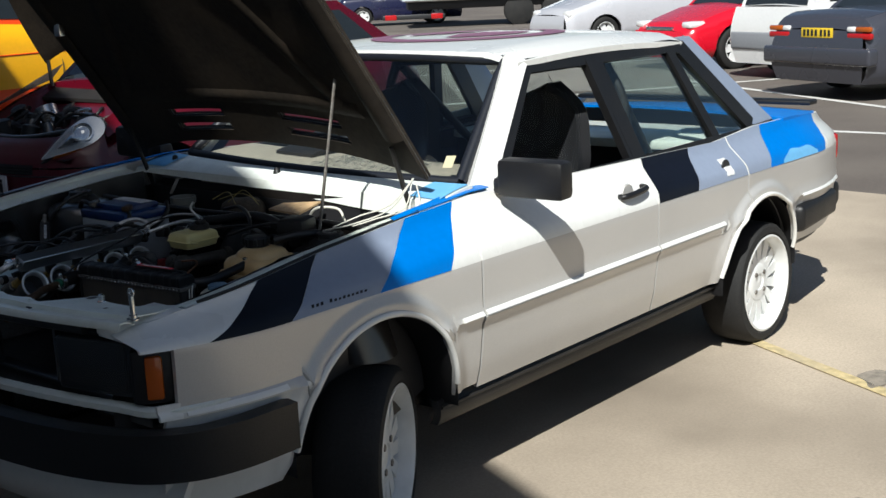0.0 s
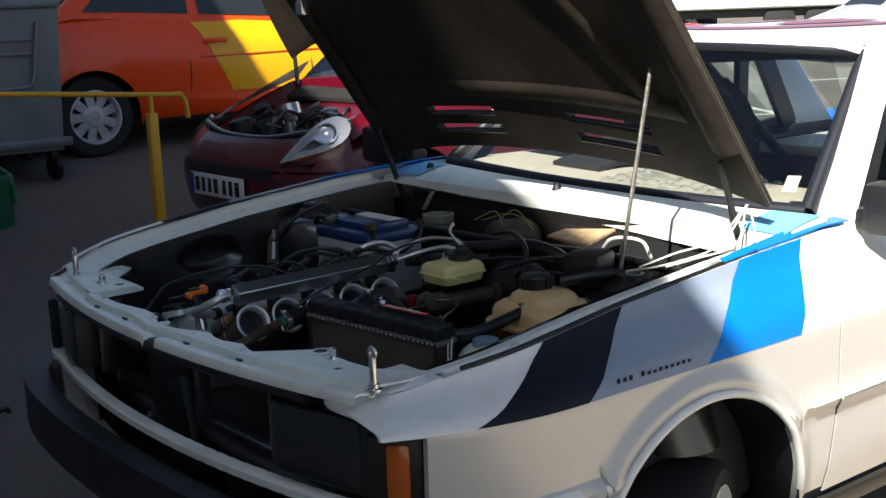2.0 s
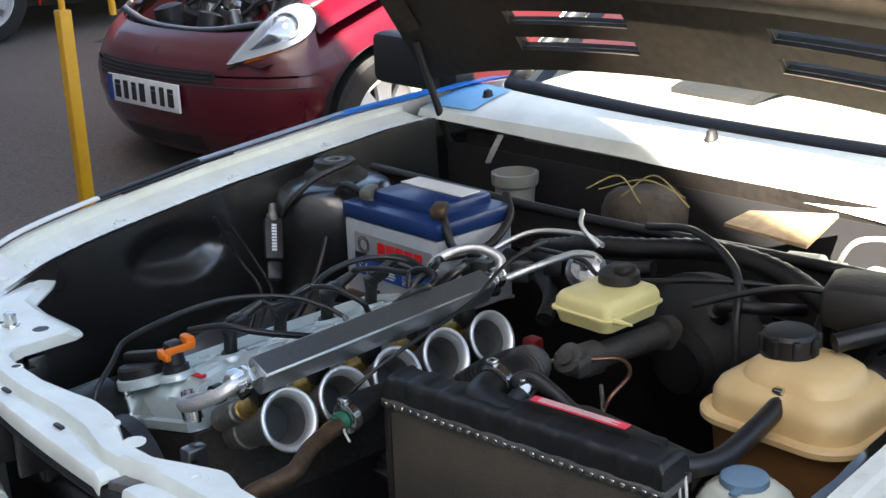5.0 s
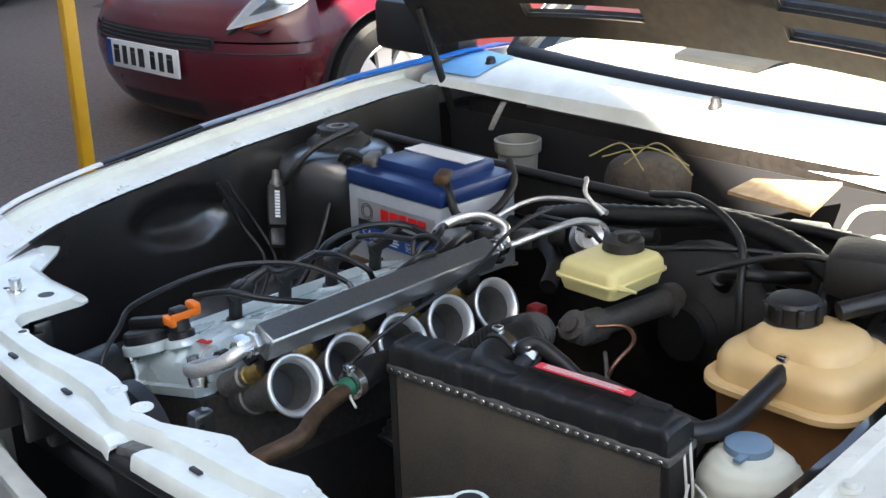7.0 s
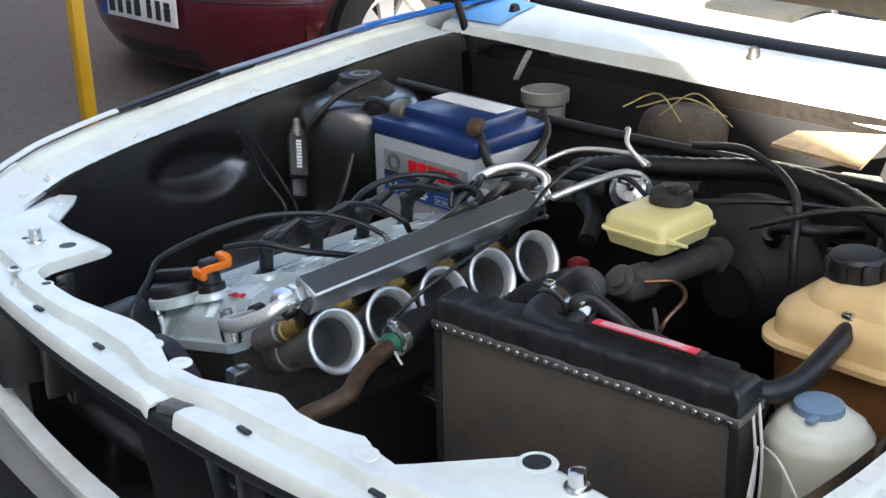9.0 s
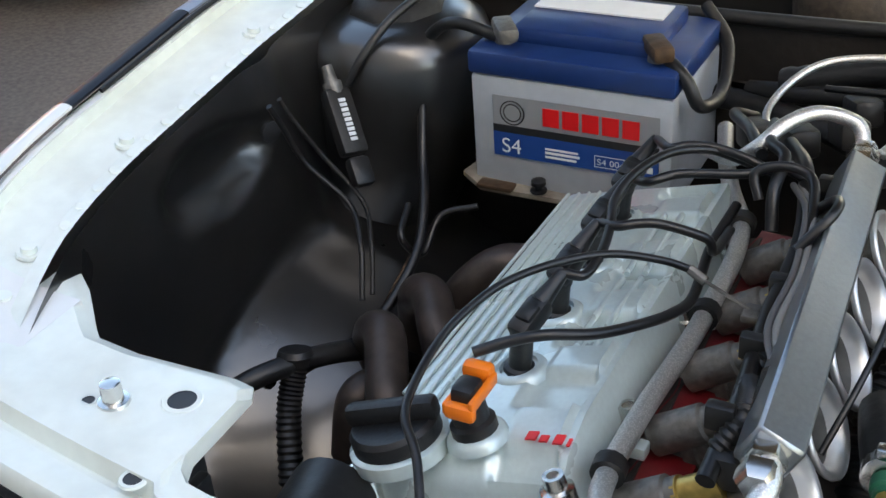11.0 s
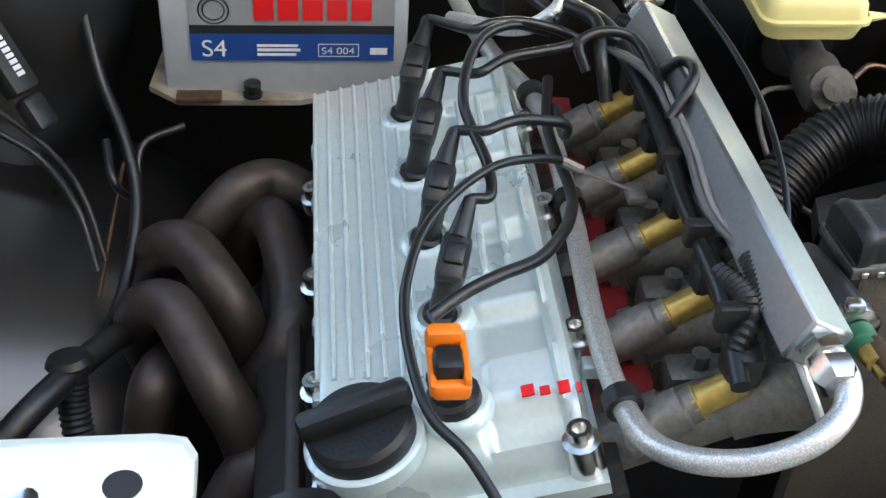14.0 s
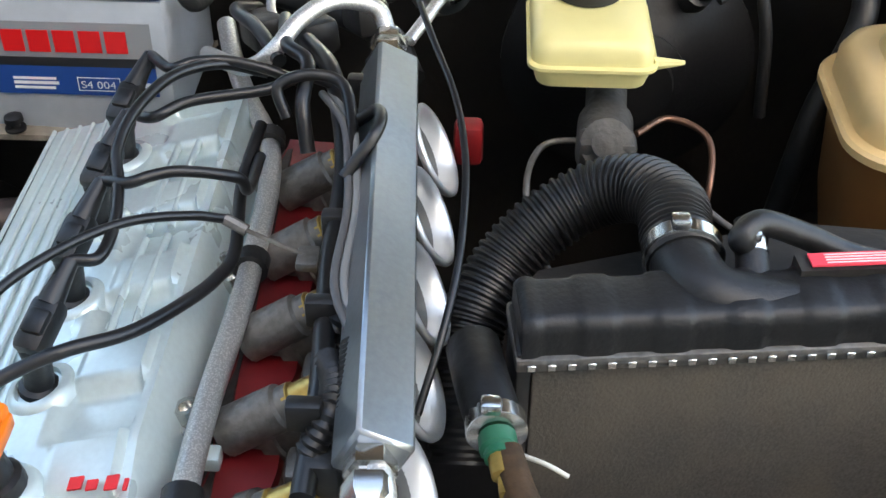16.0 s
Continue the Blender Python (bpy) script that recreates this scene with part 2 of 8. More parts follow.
def lathe(bm, p0, d, prof, seg=20, cap=True):
    """A turned body: from p0 along d, prof gives (along, radius)."""
    u, v, w = frame_of(d)
    p0 = Vector(p0)
    rings = []
    for h, r in prof:
        rings.append([bm.verts.new(p0 + w * h + (u * math.cos(a) + v * math.sin(a)) * r) for a in (2 * math.pi * k / seg for k in range(seg))])
    for a, b in zip(rings, rings[1:]):
        for k in range(seg):
            bm.faces.new((a[k], a[(k + 1) % seg], b[(k + 1) % seg], b[k]))
    if cap:
        bm.faces.new(rings[0][::-1])
        bm.faces.new(rings[-1])
    return bm


def rod(bm, a, b, r, seg=10, r1=None):
    d = Vector(b) - Vector(a)
    return lathe(bm, a, d, [(0, r), (d.length, r if r1 is None else r1)], seg)


def stack(bm, rings, seg=40):
    """Round rings (x, y, z, radius) joined from the lowest up, closed at the top."""
    loops = [[bm.verts.new((x + r * math.cos(a), y + r * math.sin(a), z)) for a in (2 * math.pi * k / seg for k in range(seg))] for x, y, z, r in rings]
    for a, b in zip(loops, loops[1:]):
        for k in range(seg):
            bm.faces.new((a[k], a[(k + 1) % seg], b[(k + 1) % seg], b[k]))
    bm.faces.new(loops[-1])
    return bm


def smooth_path(pts, n=8):
    """Points along a soft curve through pts."""
    p = [Vector(q) for q in pts]
    p = [p[0] * 2 - p[1]] + p + [p[-1] * 2 - p[-2]]
    out = []
    for i in range(1, len(p) - 2):
        for k in range(n):
            t = k / n
            out.append(0.5 * ((2 * p[i]) + (p[i + 1] - p[i - 1]) * t + (2 * p[i - 1] - 5 * p[i] + 4 * p[i + 1] - p[i + 2]) * t * t
                              + (3 * p[i] - p[i - 1] - 3 * p[i + 1] + p[i + 2]) * t ** 3))
    out.append(p[-2])
    return out


def tube(bm, pts, r, seg=10, n=8, rib=None, cap=True):
    """A hose along a soft curve; rib(i) scales the radius at its i-th ring."""
    seg = max(seg, 10)
    path = smooth_path(pts, n)
    d = (path[1] - path[0]).normalized()
    u = frame_of(d)[0]
    rings = []
    for i, p in enumerate(path):
        q = path[min(i + 1, len(path) - 1)] - path[max(i - 1, 0)]
        d = q.normalized()
        u = (u - d * u.dot(d)).normalized()
        v = d.cross(u)
        rr = (r(i / (len(path) - 1)) if callable(r) else r) * (rib(i) if rib else 1)
        rings.append([bm.verts.new(p + (u * math.cos(a) + v * math.sin(a)) * rr) for a in (2 * math.pi * k / seg for k in range(seg))])
    for a, b in zip(rings, rings[1:]):
        for k in range(seg):
            bm.faces.new((a[k], a[(k + 1) % seg], b[(k + 1) % seg], b[k]))
    if cap:
        bm.faces.new(rings[0][::-1])
        bm.faces.new(rings[-1])
    return bm


def grid(bm, f, nu, nv, thick=0.0, inward=None):
    """A sheet f(u, v), u and v from 0 to 1; with thick it is closed into a shell along the way inward."""
    vs = [[bm.verts.new(f(i / nu, j / nv)) for j in range(nv + 1)] for i in range(nu + 1)]
    for i in range(nu):
        for j in range(nv):
            bm.faces.new((vs[i][j], vs[i + 1][j], vs[i + 1][j + 1], vs[i][j + 1]))
    if thick:
        w = Vector(inward) * thick
        bs = [[bm.verts.new(v.co + w) for v in row] for row in vs]
        for i in range(nu):
            for j in range(nv):
                bm.faces.new((bs[i][j], bs[i][j + 1], bs[i + 1][j + 1], bs[i + 1][j]))
        edge = [(i, 0) for i in range(nu + 1)] + [(nu, j) for j in range(1, nv + 1)] + [(i, nv) for i in range(nu - 1, -1, -1)] + [(0, j) for j in range(nv - 1, 0, -1)]
        for (a, b), (c, d) in zip(edge, edge[1:] + edge[:1]):
            bm.faces.new((vs[a][b], vs[c][d], bs[c][d], bs[a][b]))
    return bm


def slab(bm, pts, way):
    """A plate: the outline pts, thickened along way."""
    a = [bm.verts.new(p) for p in pts]
    b = [bm.verts.new(Vector(p) + Vector(way)) for p in pts]
    bm.faces.new(a)
    bm.faces.new(b[::-1])
    n = len(a)
    for i in range(n):
        bm.faces.new((a[i], b[i], b[(i + 1) % n], a[(i + 1) % n]))
    return bm


def loft(bm, c, rings, seg=10):
    """A moulded body on a rounded rectangle: rings of (z, half x, half y, corner radius) about c."""
    c = Vector(c)
    loops = []
    for z, hx, hy, r in rings:
        pts = []
        for k, (sx, sy) in enumerate(((1, 1), (-1, 1), (-1, -1), (1, -1))):
            for q in range(seg + 1):
                a = math.pi / 2 * (k + q / seg)
                pts.append((sx * (hx - r) + r * math.cos(a), sy * (hy - r) + r * math.sin(a)))
        loops.append([bm.verts.new(c + Vector((x, y, z))) for x, y in pts])
    n = len(loops[0])
    for a, b in zip(loops, loops[1:]):
        for k in range(n):
            bm.faces.new((a[k], a[(k + 1) % n], b[(k + 1) % n], b[k]))
    bm.faces.new(loops[0][::-1])
    bm.faces.new(loops[-1])
    return bm


def lerp(table, x):
    """Piecewise interpolation of (x, value) rows, softened."""
    if x <= table[0][0]:
        return table[0][1]
    for (a, va), (b, vb) in zip(table, table[1:]):
        if x <= b:
            return va + (vb - va) * (x - a) / (b - a)
    return table[-1][1]


def words(name, text, mat, parent, at, right, up, height, label="", depth=0.0006, width=None, bold=0.0):
    """Raised lettering in the built-in font: at is its lower left corner."""
    cu = bpy.data.curves.new(name, "FONT")
    cu.body, cu.size, cu.extrude, cu.offset = text, 1.0, 0.0, bold
    ob = bpy.data.objects.new(name, cu)
    scene.collection.objects.link(ob)
    bpy.context.view_layer.update()
    me = bpy.data.meshes.new_from_object(ob.evaluated_get(bpy.context.evaluated_depsgraph_get()))
    bpy.data.objects.remove(ob)
    bm = bmesh.new()
    bm.from_mesh(me)
    bpy.data.meshes.remove(me)
    xs, ys = [v.co.x for v in bm.verts], [v.co.y for v in bm.verts]
    sy = height / (max(ys) - min(ys))
    sx = width / (max(xs) - min(xs)) if width else sy
    r, u = Vector(right).normalized(), Vector(up).normalized()
    o = Vector(at)
    nrm = r.cross(u)
    x0, y0 = min(xs), min(ys)
    for v in bm.verts:
        v.co = o + r * (v.co.x - x0) * sx + u * (v.co.y - y0) * sy + nrm * depth
    return part(name, bm, mat, parent, label, 0)


def plate_quad(bm, at, right, up, w, h, lift=0.0, depth=0.0008):
    r, u = Vector(right).normalized(), Vector(up).normalized()
    n = r.cross(u)
    o = Vector(at) + n * lift
    return slab(bm, [o, o + r * w, o + r * w + u * h, o + u * h], n * depth)


# ---- the white saloon: body ----
YC = 0.02                                   # the car's centre line
TOP = [(0.25, 0.855), (0.30, 0.868), (0.45, 0.897), (0.83, 0.948), (1.20, 0.982), (1.48, 1.0), (2.0, 0.985), (3.0, 0.962), (3.35, 0.985), (3.7, 0.985), (4.1, 0.955), (4.3, 0.945)]
HALF = [(0.30, 0.770), (0.40, 0.805), (0.50, 0.832), (0.60, 0.845), (0.640, 0.848), (0.650, 0.862), (0.668, 0.860), (0.675, 0.852), (0.825, 0.854), (0.87, 0.842), (0.92, 0.800), (0.96, 0.765), (1.0, 0.748)]
ARCH_F, ARCH_R, ARCH_R0 = (0.945, 0.44), (3.235, 0.40), 0.322
TWO = 0.825                                 # where the white ends and the silver begins


def shoulder(x, sg):
    return side(x, lerp(TOP, x), sg)


def half(x, z):
    """Half the body's width at x and z."""
    top = lerp(TOP, x)
    zz = z if z < 0.83 else 0.83 + (z - 0.83) * (1.0 - 0.83) / max(top - 0.83, 0.02)
    h = lerp(HALF, zz)
    if x < 0.62:
        h -= 0.075 * ((0.62 - x) / 0.32) ** 2
    if x > 3.7:
        h -= 0.10 * ((x - 3.7) / 0.5) ** 2
    for (cx, cz) in (ARCH_F, ARCH_R):
        d = math.hypot(x - cx, z - cz)
        if d < ARCH_R0 + 0.06 and z > 0.40:
            h += 0.016 * min(1, (ARCH_R0 + 0.06 - d) / 0.03)
    return h


def side(x, z, sg, off=0.0):
    lift = 0.035 * min(1, max(0, (z - 0.6) / 0.25)) if sg > 0 else 0.0
    wide = 0.03 * min(1, max(0, (z - 0.82) / 0.08)) * min(1, max(0, (1.5 - x) / 0.3)) if sg > 0 else 0.0
    return Vector((x, YC + sg * (half(x, z) + off + wide), z + lift))


def low(x, base):
    for (cx, cz) in (ARCH_F, ARCH_R):
        if abs(x - cx) < ARCH_R0:
            a = cz + math.sqrt(ARCH_R0 ** 2 - (x - cx) ** 2)
            return max(base, a)
    return base


def side_panel(name, x0, x1, base, sg, parent, label="", n=None, top=None):
    """A pressed side panel, silver below the colour line and white above, with rolled edges."""
    n = n or max(10, int((x1 - x0) / 0.02))
    bm = B()
    k1, k2 = 14, 9

    def f(u, v):
        x = x0 + (x1 - x0) * u
        zl, zt = low(x, base(x) if callable(base) else base), (top(x) if top else lerp(TOP, x))
        mid = max(min(TWO, zt - 0.004), zl + 0.002)
        kk = v * (k1 + k2)
        z = zl + (mid - zl) * kk / k1 if kk <= k1 else mid + (zt - mid) * (kk - k1) / k2
        return side(x, z, sg)
    grid(bm, f, n, k1 + k2, 0.012, (0, -sg, 0))
    ob = part(name, bm, SILVER, parent, label, 28)
    ob.data.materials.append(WHITE)
    for p in ob.data.polygons:
        if p.center.z + ob_base(parent).z > TWO:
            p.material_index = 1
    return ob


def ob_base(p):
    v = Vector((0, 0, 0))
    while p is not None:
        v = v + Vector(p.location)
        p = p.parent
    return v


def stripe(name, xb0, xb1, xt0, xt1, sg, mat, parent, label, zt=None, z0=TWO + 0.001):
    """A slanted band of vinyl on the flank, from the colour line to the shoulder."""
    bm = B()

    def f(u, v):
        s = v - 0.03 * math.sin(2 * math.pi * v)
        x = (xb0 + (xb1 - xb0) * u) * (1 - s) + (xt0 + (xt1 - xt0) * u) * s
        t = zt or lerp(TOP, x) + 0.001
        z = z0 + (t - z0) * v
        return side(x, z, sg, 0.0015)
    grid(bm, f, 12, 10)
    return part(name, bm, mat, parent, label, 30)


car = thing("saloon_car", (2.2, YC, GZ), "white and silver boxy saloon with blue and black stripes, bonnet open", "car")
for sg, word in ((-1, "near"), (1, "off")):
    wing = side_panel("front_wing", 0.318, 1.392, lambda x: 0.655 if x < 0.66 else 0.44, sg, car, "white over silver front wing with slanted stripes", 70)
    stripe("black_stripe", 0.40, 0.631, 0.62, 0.828, sg, STRIPE_BLACK, wing, "black vinyl band")
    stripe("grey_stripe", 0.632, 0.951, 0.829, 1.18, sg, STRIPE_GREY, wing, "pale blue-grey vinyl band")
    stripe("blue_stripe", 0.952, 1.252, 1.181, 1.392, sg, STRIPE_BLUE, wing, "bright blue vinyl band")
    if sg < 0:
        for k, w in enumerate((0.022, 0.02, 0.022, 0.0, 0.024, 0.016, 0.014, 0.018, 0.016, 0.016, 0.016, 0.018, 0.014)):
            if w:
                bm = B()
                x = 0.705 + 0.0160 * k
                grid(bm, lambda u, v: side(x + 0.0095 * u + 0.003 * v, 0.842 + 0.36 * w * v, -1, 0.003), 1, 1)
                part("lettering_bar", bm, STRIPE_BLACK, wing)
    # the wing's nose below and above the corner lamp
    for za, zb, xa in ((0.655, 0.692, 0.272), (0.824, None, 0.248 if sg < 0 else 0.292)):
        bm = B()
        def wing_nose(u, v):
            x = xa + (0.322 - xa) * u
            return side(x, za + ((zb or lerp(TOP, x) + 0.002) - za) * v, sg, 0.001)
        grid(bm, wing_nose, 8, 6, 0.008, (0, -sg, 0))
        part("wing_nose", bm, WHITE, wing)
    def wing_cap(u, v):
        xf = 0.181 + 0.10 * ((0.60 + 0.17 * v) / 0.76) ** 2 - 0.012 * math.sin(math.pi * v) - 0.004
        x = xf + (0.41 - xf) * u
        out = side(max(x, 0.30), lerp(TOP, max(x, 0.30)), sg)
        drop = 0.020 * (1 - u) ** 4 + 0.010 * v ** 6 * (1 - u)
        return Vector((x, YC + sg * 0.60 + (out.y - YC - sg * 0.60) * v, 0.892 * (1 - v ** 2) + (out.z + 0.003) * v ** 2 - drop))
    bm = B()
    grid(bm, wing_cap, 14, 12, 0.016, (0, 0, -1))
    grid(bm, lambda u, v: wing_cap(0, v) + Vector((0.001 + 0.004 * u, 0, -0.004 - 0.020 * u)), 3, 12, 0.006, (1, 0, 0))
    part("wing_cap", bm, WHITE, wing, "white wing corner above the lamp")
    # lower apron of the wing, behind the bumper's end
    bm = B()
    grid(bm, lambda u, v: side(0.29 + 0.40 * u, max(0.40, low(0.29 + 0.40 * u, 0.40)) * (1 - v) + 0.664 * v if low(0.29 + 0.40 * u, 0.40) < 0.66 else 0.664, sg, -0.004), 24, 8, 0.01, (0, -sg, 0))
    part("wing_apron", bm, WHITE, car)
    door = side_panel("front_door", 1.400, 2.404, 0.425, sg, car, "white over silver front door")
    rdoor = side_panel("rear_door", 2.412, 3.10, 0.425, sg, car, "silver rear door with a black band")
    quarter = side_panel("rear_quarter", 3.108, 4.20, lambda x: 0.425 if x < 3.4 else 0.45 + 0.02 * (x - 3.4), sg, car, "rear quarter with a blue band", 60)
    # bands on the doors and the quarter
    stripe("black_stripe", 2.416, 2.70, 2.46, 2.80, sg, STRIPE_BLACK, rdoor, "black vinyl band")
    stripe("grey_stripe", 2.701, 3.10, 2.801, 3.10, sg, STRIPE_GREY, rdoor, "pale grey vinyl band")
    stripe("grey_stripe", 3.11, 3.30, 3.11, 3.40, sg, STRIPE_GREY, quarter, "pale grey vinyl band")
    stripe("blue_stripe", 3.301, 3.86, 3.401, 4.0, sg, STRIPE_BLUE, quarter, "bright blue vinyl band")
    bm = B()
    grid(bm, lambda u, v: side(3.42 + 0.34 * u, TWO + 0.002 + (0.012 + 0.05 * math.sin(math.pi * u) * (0.8 + 0.2 * math.sin(9 * u))) * v, sg, 0.003), 22, 4)
    part("pale_patch", bm, BLUE_PALE, quarter, "pale patch in the blue vinyl")
    # wheel arch liners
    for (cx, cz), nm in ((ARCH_F, "front"), (ARCH_R, "rear")):
        bm = B()
        grid(bm, lambda u, v: Vector((cx - (ARCH_R0 + 0.004) * math.cos(math.pi * (1.06 * u - 0.03)), YC + sg * (0.845 - (0.13 if nm == "front" else 0.30) * v), cz + (ARCH_R0 + 0.004) * math.sin(math.pi * (1.06 * u - 0.03)))), 28, 4)
        part("arch_liner", bm, PLASTIC, car, "dark wheel arch liner")
        # black half-disc added behind the wheel so the arch reads as deep shade
        bm = B()
        yb = 0.715 if nm == "front" else 0.55
        grid(bm, lambda u, v: Vector((cx - ARCH_R0 * v * math.cos(math.pi * u), YC + sg * yb, cz - 0.10 * (1 - v) + ARCH_R0 * v * math.sin(math.pi * u))), 24, 4)
        part("arch_shade", bm, LABEL_BLACK, car, "black sheet standing for the shade inside the wheel arch")
        bm = B()
        pts = [Vector((cx - (ARCH_R0 + 0.003) * math.cos(a), YC + sg * (half(cx - ARCH_R0 * math.cos(a), cz + (ARCH_R0 + 0.012) * math.sin(a)) + 0.004), cz + (ARCH_R0 + 0.003) * math.sin(a))) for a in (math.pi * k / 24 for k in range(1, 24))]
        tube(bm, pts, 0.009, 8, 2)
        part("arch_lip", bm, WHITE, car, "rolled white wheel arch lip")
    # white strip along the flank's pressed swage line, a highlight put in as colour
    for x0, x1 in ((0.33, 0.60), (1.29, 1.388), (1.402, 2.402), (2.414, 2.90), (3.60, 4.12)):
        bm = B()
        grid(bm, lambda u, v: side(x0 + (x1 - x0) * u, 0.660 + 0.013 * v, sg, 0.005 - 0.003 * v), 16, 2, 0.004, (0, -sg, 0))
        part("swage_highlight", bm, WHITE, car)
    # sill
    bm = B()
    grid(bm, lambda u, v: Vector((1.24 + 1.70 * u, YC + sg * (0.785 + 0.016 * math.sin(math.pi * v)), 0.345 + 0.076 * v)), 20, 8, 0.03, (0, -sg, 0))
    part("sill", bm, PLASTIC, car, "dark sill below the doors")
    bm = B()
    tube(bm, [(1.245, YC + sg * 0.800, 0.402), (2.1, YC + sg * 0.806, 0.402), (2.93, YC + sg * 0.803, 0.402)], 0.006, 8)
    part("sill_strip", bm, GREYPLASTIC, car, "grey strip along the sill")
    # door handles
    for d, x in ((door, 2.27), (rdoor, 2.97)):
        if sg < 0 and d is rdoor:
            bm = B()
            lathe(bm, side(x - 0.01, 0.875, sg, -0.004), (0, sg, 0), [(0, 0.03), (0.006, 0.03)], 16)
            part("handle_hole", bm, LABEL_BLACK, d, "bare hole where the handle was")
            bm = B()
            grid(bm, lambda u, v: side(x - 0.035 + 0.055 * u + 0.01 * v, 0.845 + 0.06 * v, sg, 0.004), 4, 4, 0.002, (0, -sg, 0))
            part("handle_flap", bm, WHITE, d, "bent white tape over the hole")
            continue
        bm = B()
        tube(bm, [side(x - 0.08, 0.882, sg, 0.0), side(x - 0.072, 0.884, sg, 0.026), side(x, 0.888, sg, 0.034), side(x + 0.07, 0.892, sg, 0.028), side(x + 0.085, 0.893, sg, 0.0)], 0.011, 8, 6)
        part("handle", bm, PLASTIC, d, "black door handle")
        bm = B()
        lathe(bm, side(x - 0.02, 0.884, sg, -0.006), (0, sg, 0), [(0, 0.036), (0.008, 0.034)], 18)
        part("handle_dish", bm, SILVER, d, "dished recess behind the handle")
    # door mirror
    bm = B()
    mx, my, mz = (1.612, YC + sg * 0.895, 1.040) if sg < 0 else (1.50, YC + 0.915, 1.075)
    box(bm, (mx, my, mz), (0.075, 0.235, 0.118), 0.018, pose(0, 0, 0, 0, 0, -sg * 4))
    box(bm, (mx + 0.005, YC + sg * 0.795, mz - 0.028), (0.065, 0.09, 0.055), 0.015)
    mirror = part("door_mirror", bm, PLASTIC, car, "square black door mirror")
    bm = B()
    box(bm, (mx + 0.039, my, mz), (0.004, 0.205, 0.092), 0.008)
    part("mirror_glass", bm, REFLECTOR, mirror)
    # rear bumper's side
    bm = B()
    box(bm, (3.80, YC + sg * 0.815, 0.565), (0.50, 0.085, 0.12), 0.028, pose(0, 0, 0, 0, 0, -sg * 7), 3)
    part("rear_bumper_end", bm, PLASTIC, car, "black rear bumper end")
    # tail lamp
    bm = B()
    box(bm, (4.150, YC + sg * 0.700, 0.80), (0.06, 0.15, 0.12), 0.014, pose(0, 0, 0, 0, 0, sg * 12))
    part("tail_lamp", bm, REDLENS, car, "dark red tail lamp")

# inner dark shell behind the gaps, floor and bulkheads
bm = B()
for sg in (-1, 1):
    bm = B()
    grid(bm, lambda u, v: Vector((1.36 + 2.8 * u, YC + sg * (half(1.36 + 2.8 * u, 0.42 + 0.5 * v) - 0.03), max(low(1.36 + 2.8 * u, 0.40), 0.42) + (0.93 - max(low(1.36 + 2.8 * u, 0.40), 0.42)) * v)), 60, 4, 0.02, (0, -sg, 0))
    part("inner_side", bm, LABEL_BLACK, car, "dark inner body side")
bm = B()
box(bm, (2.35, YC, 0.37), (2.0, 1.50, 0.05))
part("floor_pan", bm, LABEL_BLACK, car, "dark floor pan")
bm = B()
box(bm, (3.75, YC, 0.45), (0.9, 1.2, 0.06))
part("boot_floor", bm, LABEL_BLACK, car, "dark boot floor")
for x in (1.385, 3.16):
    bm = B()
    box(bm, (x, YC, 0.66), (0.03, 1.35, 0.57))
    part("cross_panel", bm, LABEL_BLACK, car, "dark cross panel")
bm = B()
box(bm, (3.0, YC, 0.33), (1.2, 0.9, 0.10), 0.03)
box(bm, (1.0, YC, 0.33), (0.9, 0.6, 0.08), 0.03)
rod(bm, (3.30, -0.66, 0.325), (3.30, 0.70, 0.325), 0.035, 10)
rod(bm, (0.96, -0.60, 0.325), (0.96, 0.64, 0.325), 0.03, 10)
part("underbody", bm, GRIME, car, "dark grimy underbody")
# boot, rear panel
bm = B()
grid(bm, lambda u, v: Vector((3.62 + 0.56 * u, YC + (v - 0.5) * 2 * (half(3.62 + 0.56 * u, 0.95) - 0.01), lerp(TOP, 3.62 + 0.56 * u) + 0.004 + 0.03 * math.sin(math.pi * v) * (1 - 0.3 * u))), 12, 16, 0.012, (0, 0, -1))
part("boot_lid", bm, STRIPE_BLUE, car, "blue boot lid")
bm = B()
box(bm, (4.17, YC, 0.995), (0.09, 1.30, 0.022), 0.008)
part("boot_spoiler", bm, PLASTIC, car, "thin black boot spoiler")
bm = B()
box(bm, (4.17, YC, 0.72), (0.03, 1.30, 0.46), 0.012)
part("rear_panel", bm, WHITE, car)
bm = B()
box(bm, (4.19, YC, 0.565), (0.12, 1.52, 0.12), 0.03)
part("rear_bumper", bm, PLASTIC, car, "black rear bumper")

# greenhouse
def gh(x, z, sg, off=0.0):
    """A point on the side windows' plane."""
    return Vector((x, YC + sg * (0.742 - 0.36 * (z - 0.965) + off), z))


def bar(bm, a, b, w, t, out):
    """A flat bar from a to b, w wide, t thick, facing out."""
    a, b, out = Vector(a), Vector(b), Vector(out).normalized()
    d = (b - a).normalized()
    s = d.cross(out).normalized() * (w / 2)
    o = s.cross(d).normalized() * t
    if o.dot(out) < 0:
        o = -o
    return slab(bm, [a - s, b - s, b + s, a + s], -o)


ROOF_F, ROOF_R = 1.93, 3.00
def roof_z(x, v):
    return 1.372 + 0.034 * math.sin(math.pi * min(1, max(0, (x - ROOF_F + 0.25) / 1.5))) + 0.022 * (1 - (2 * v - 1) ** 2)


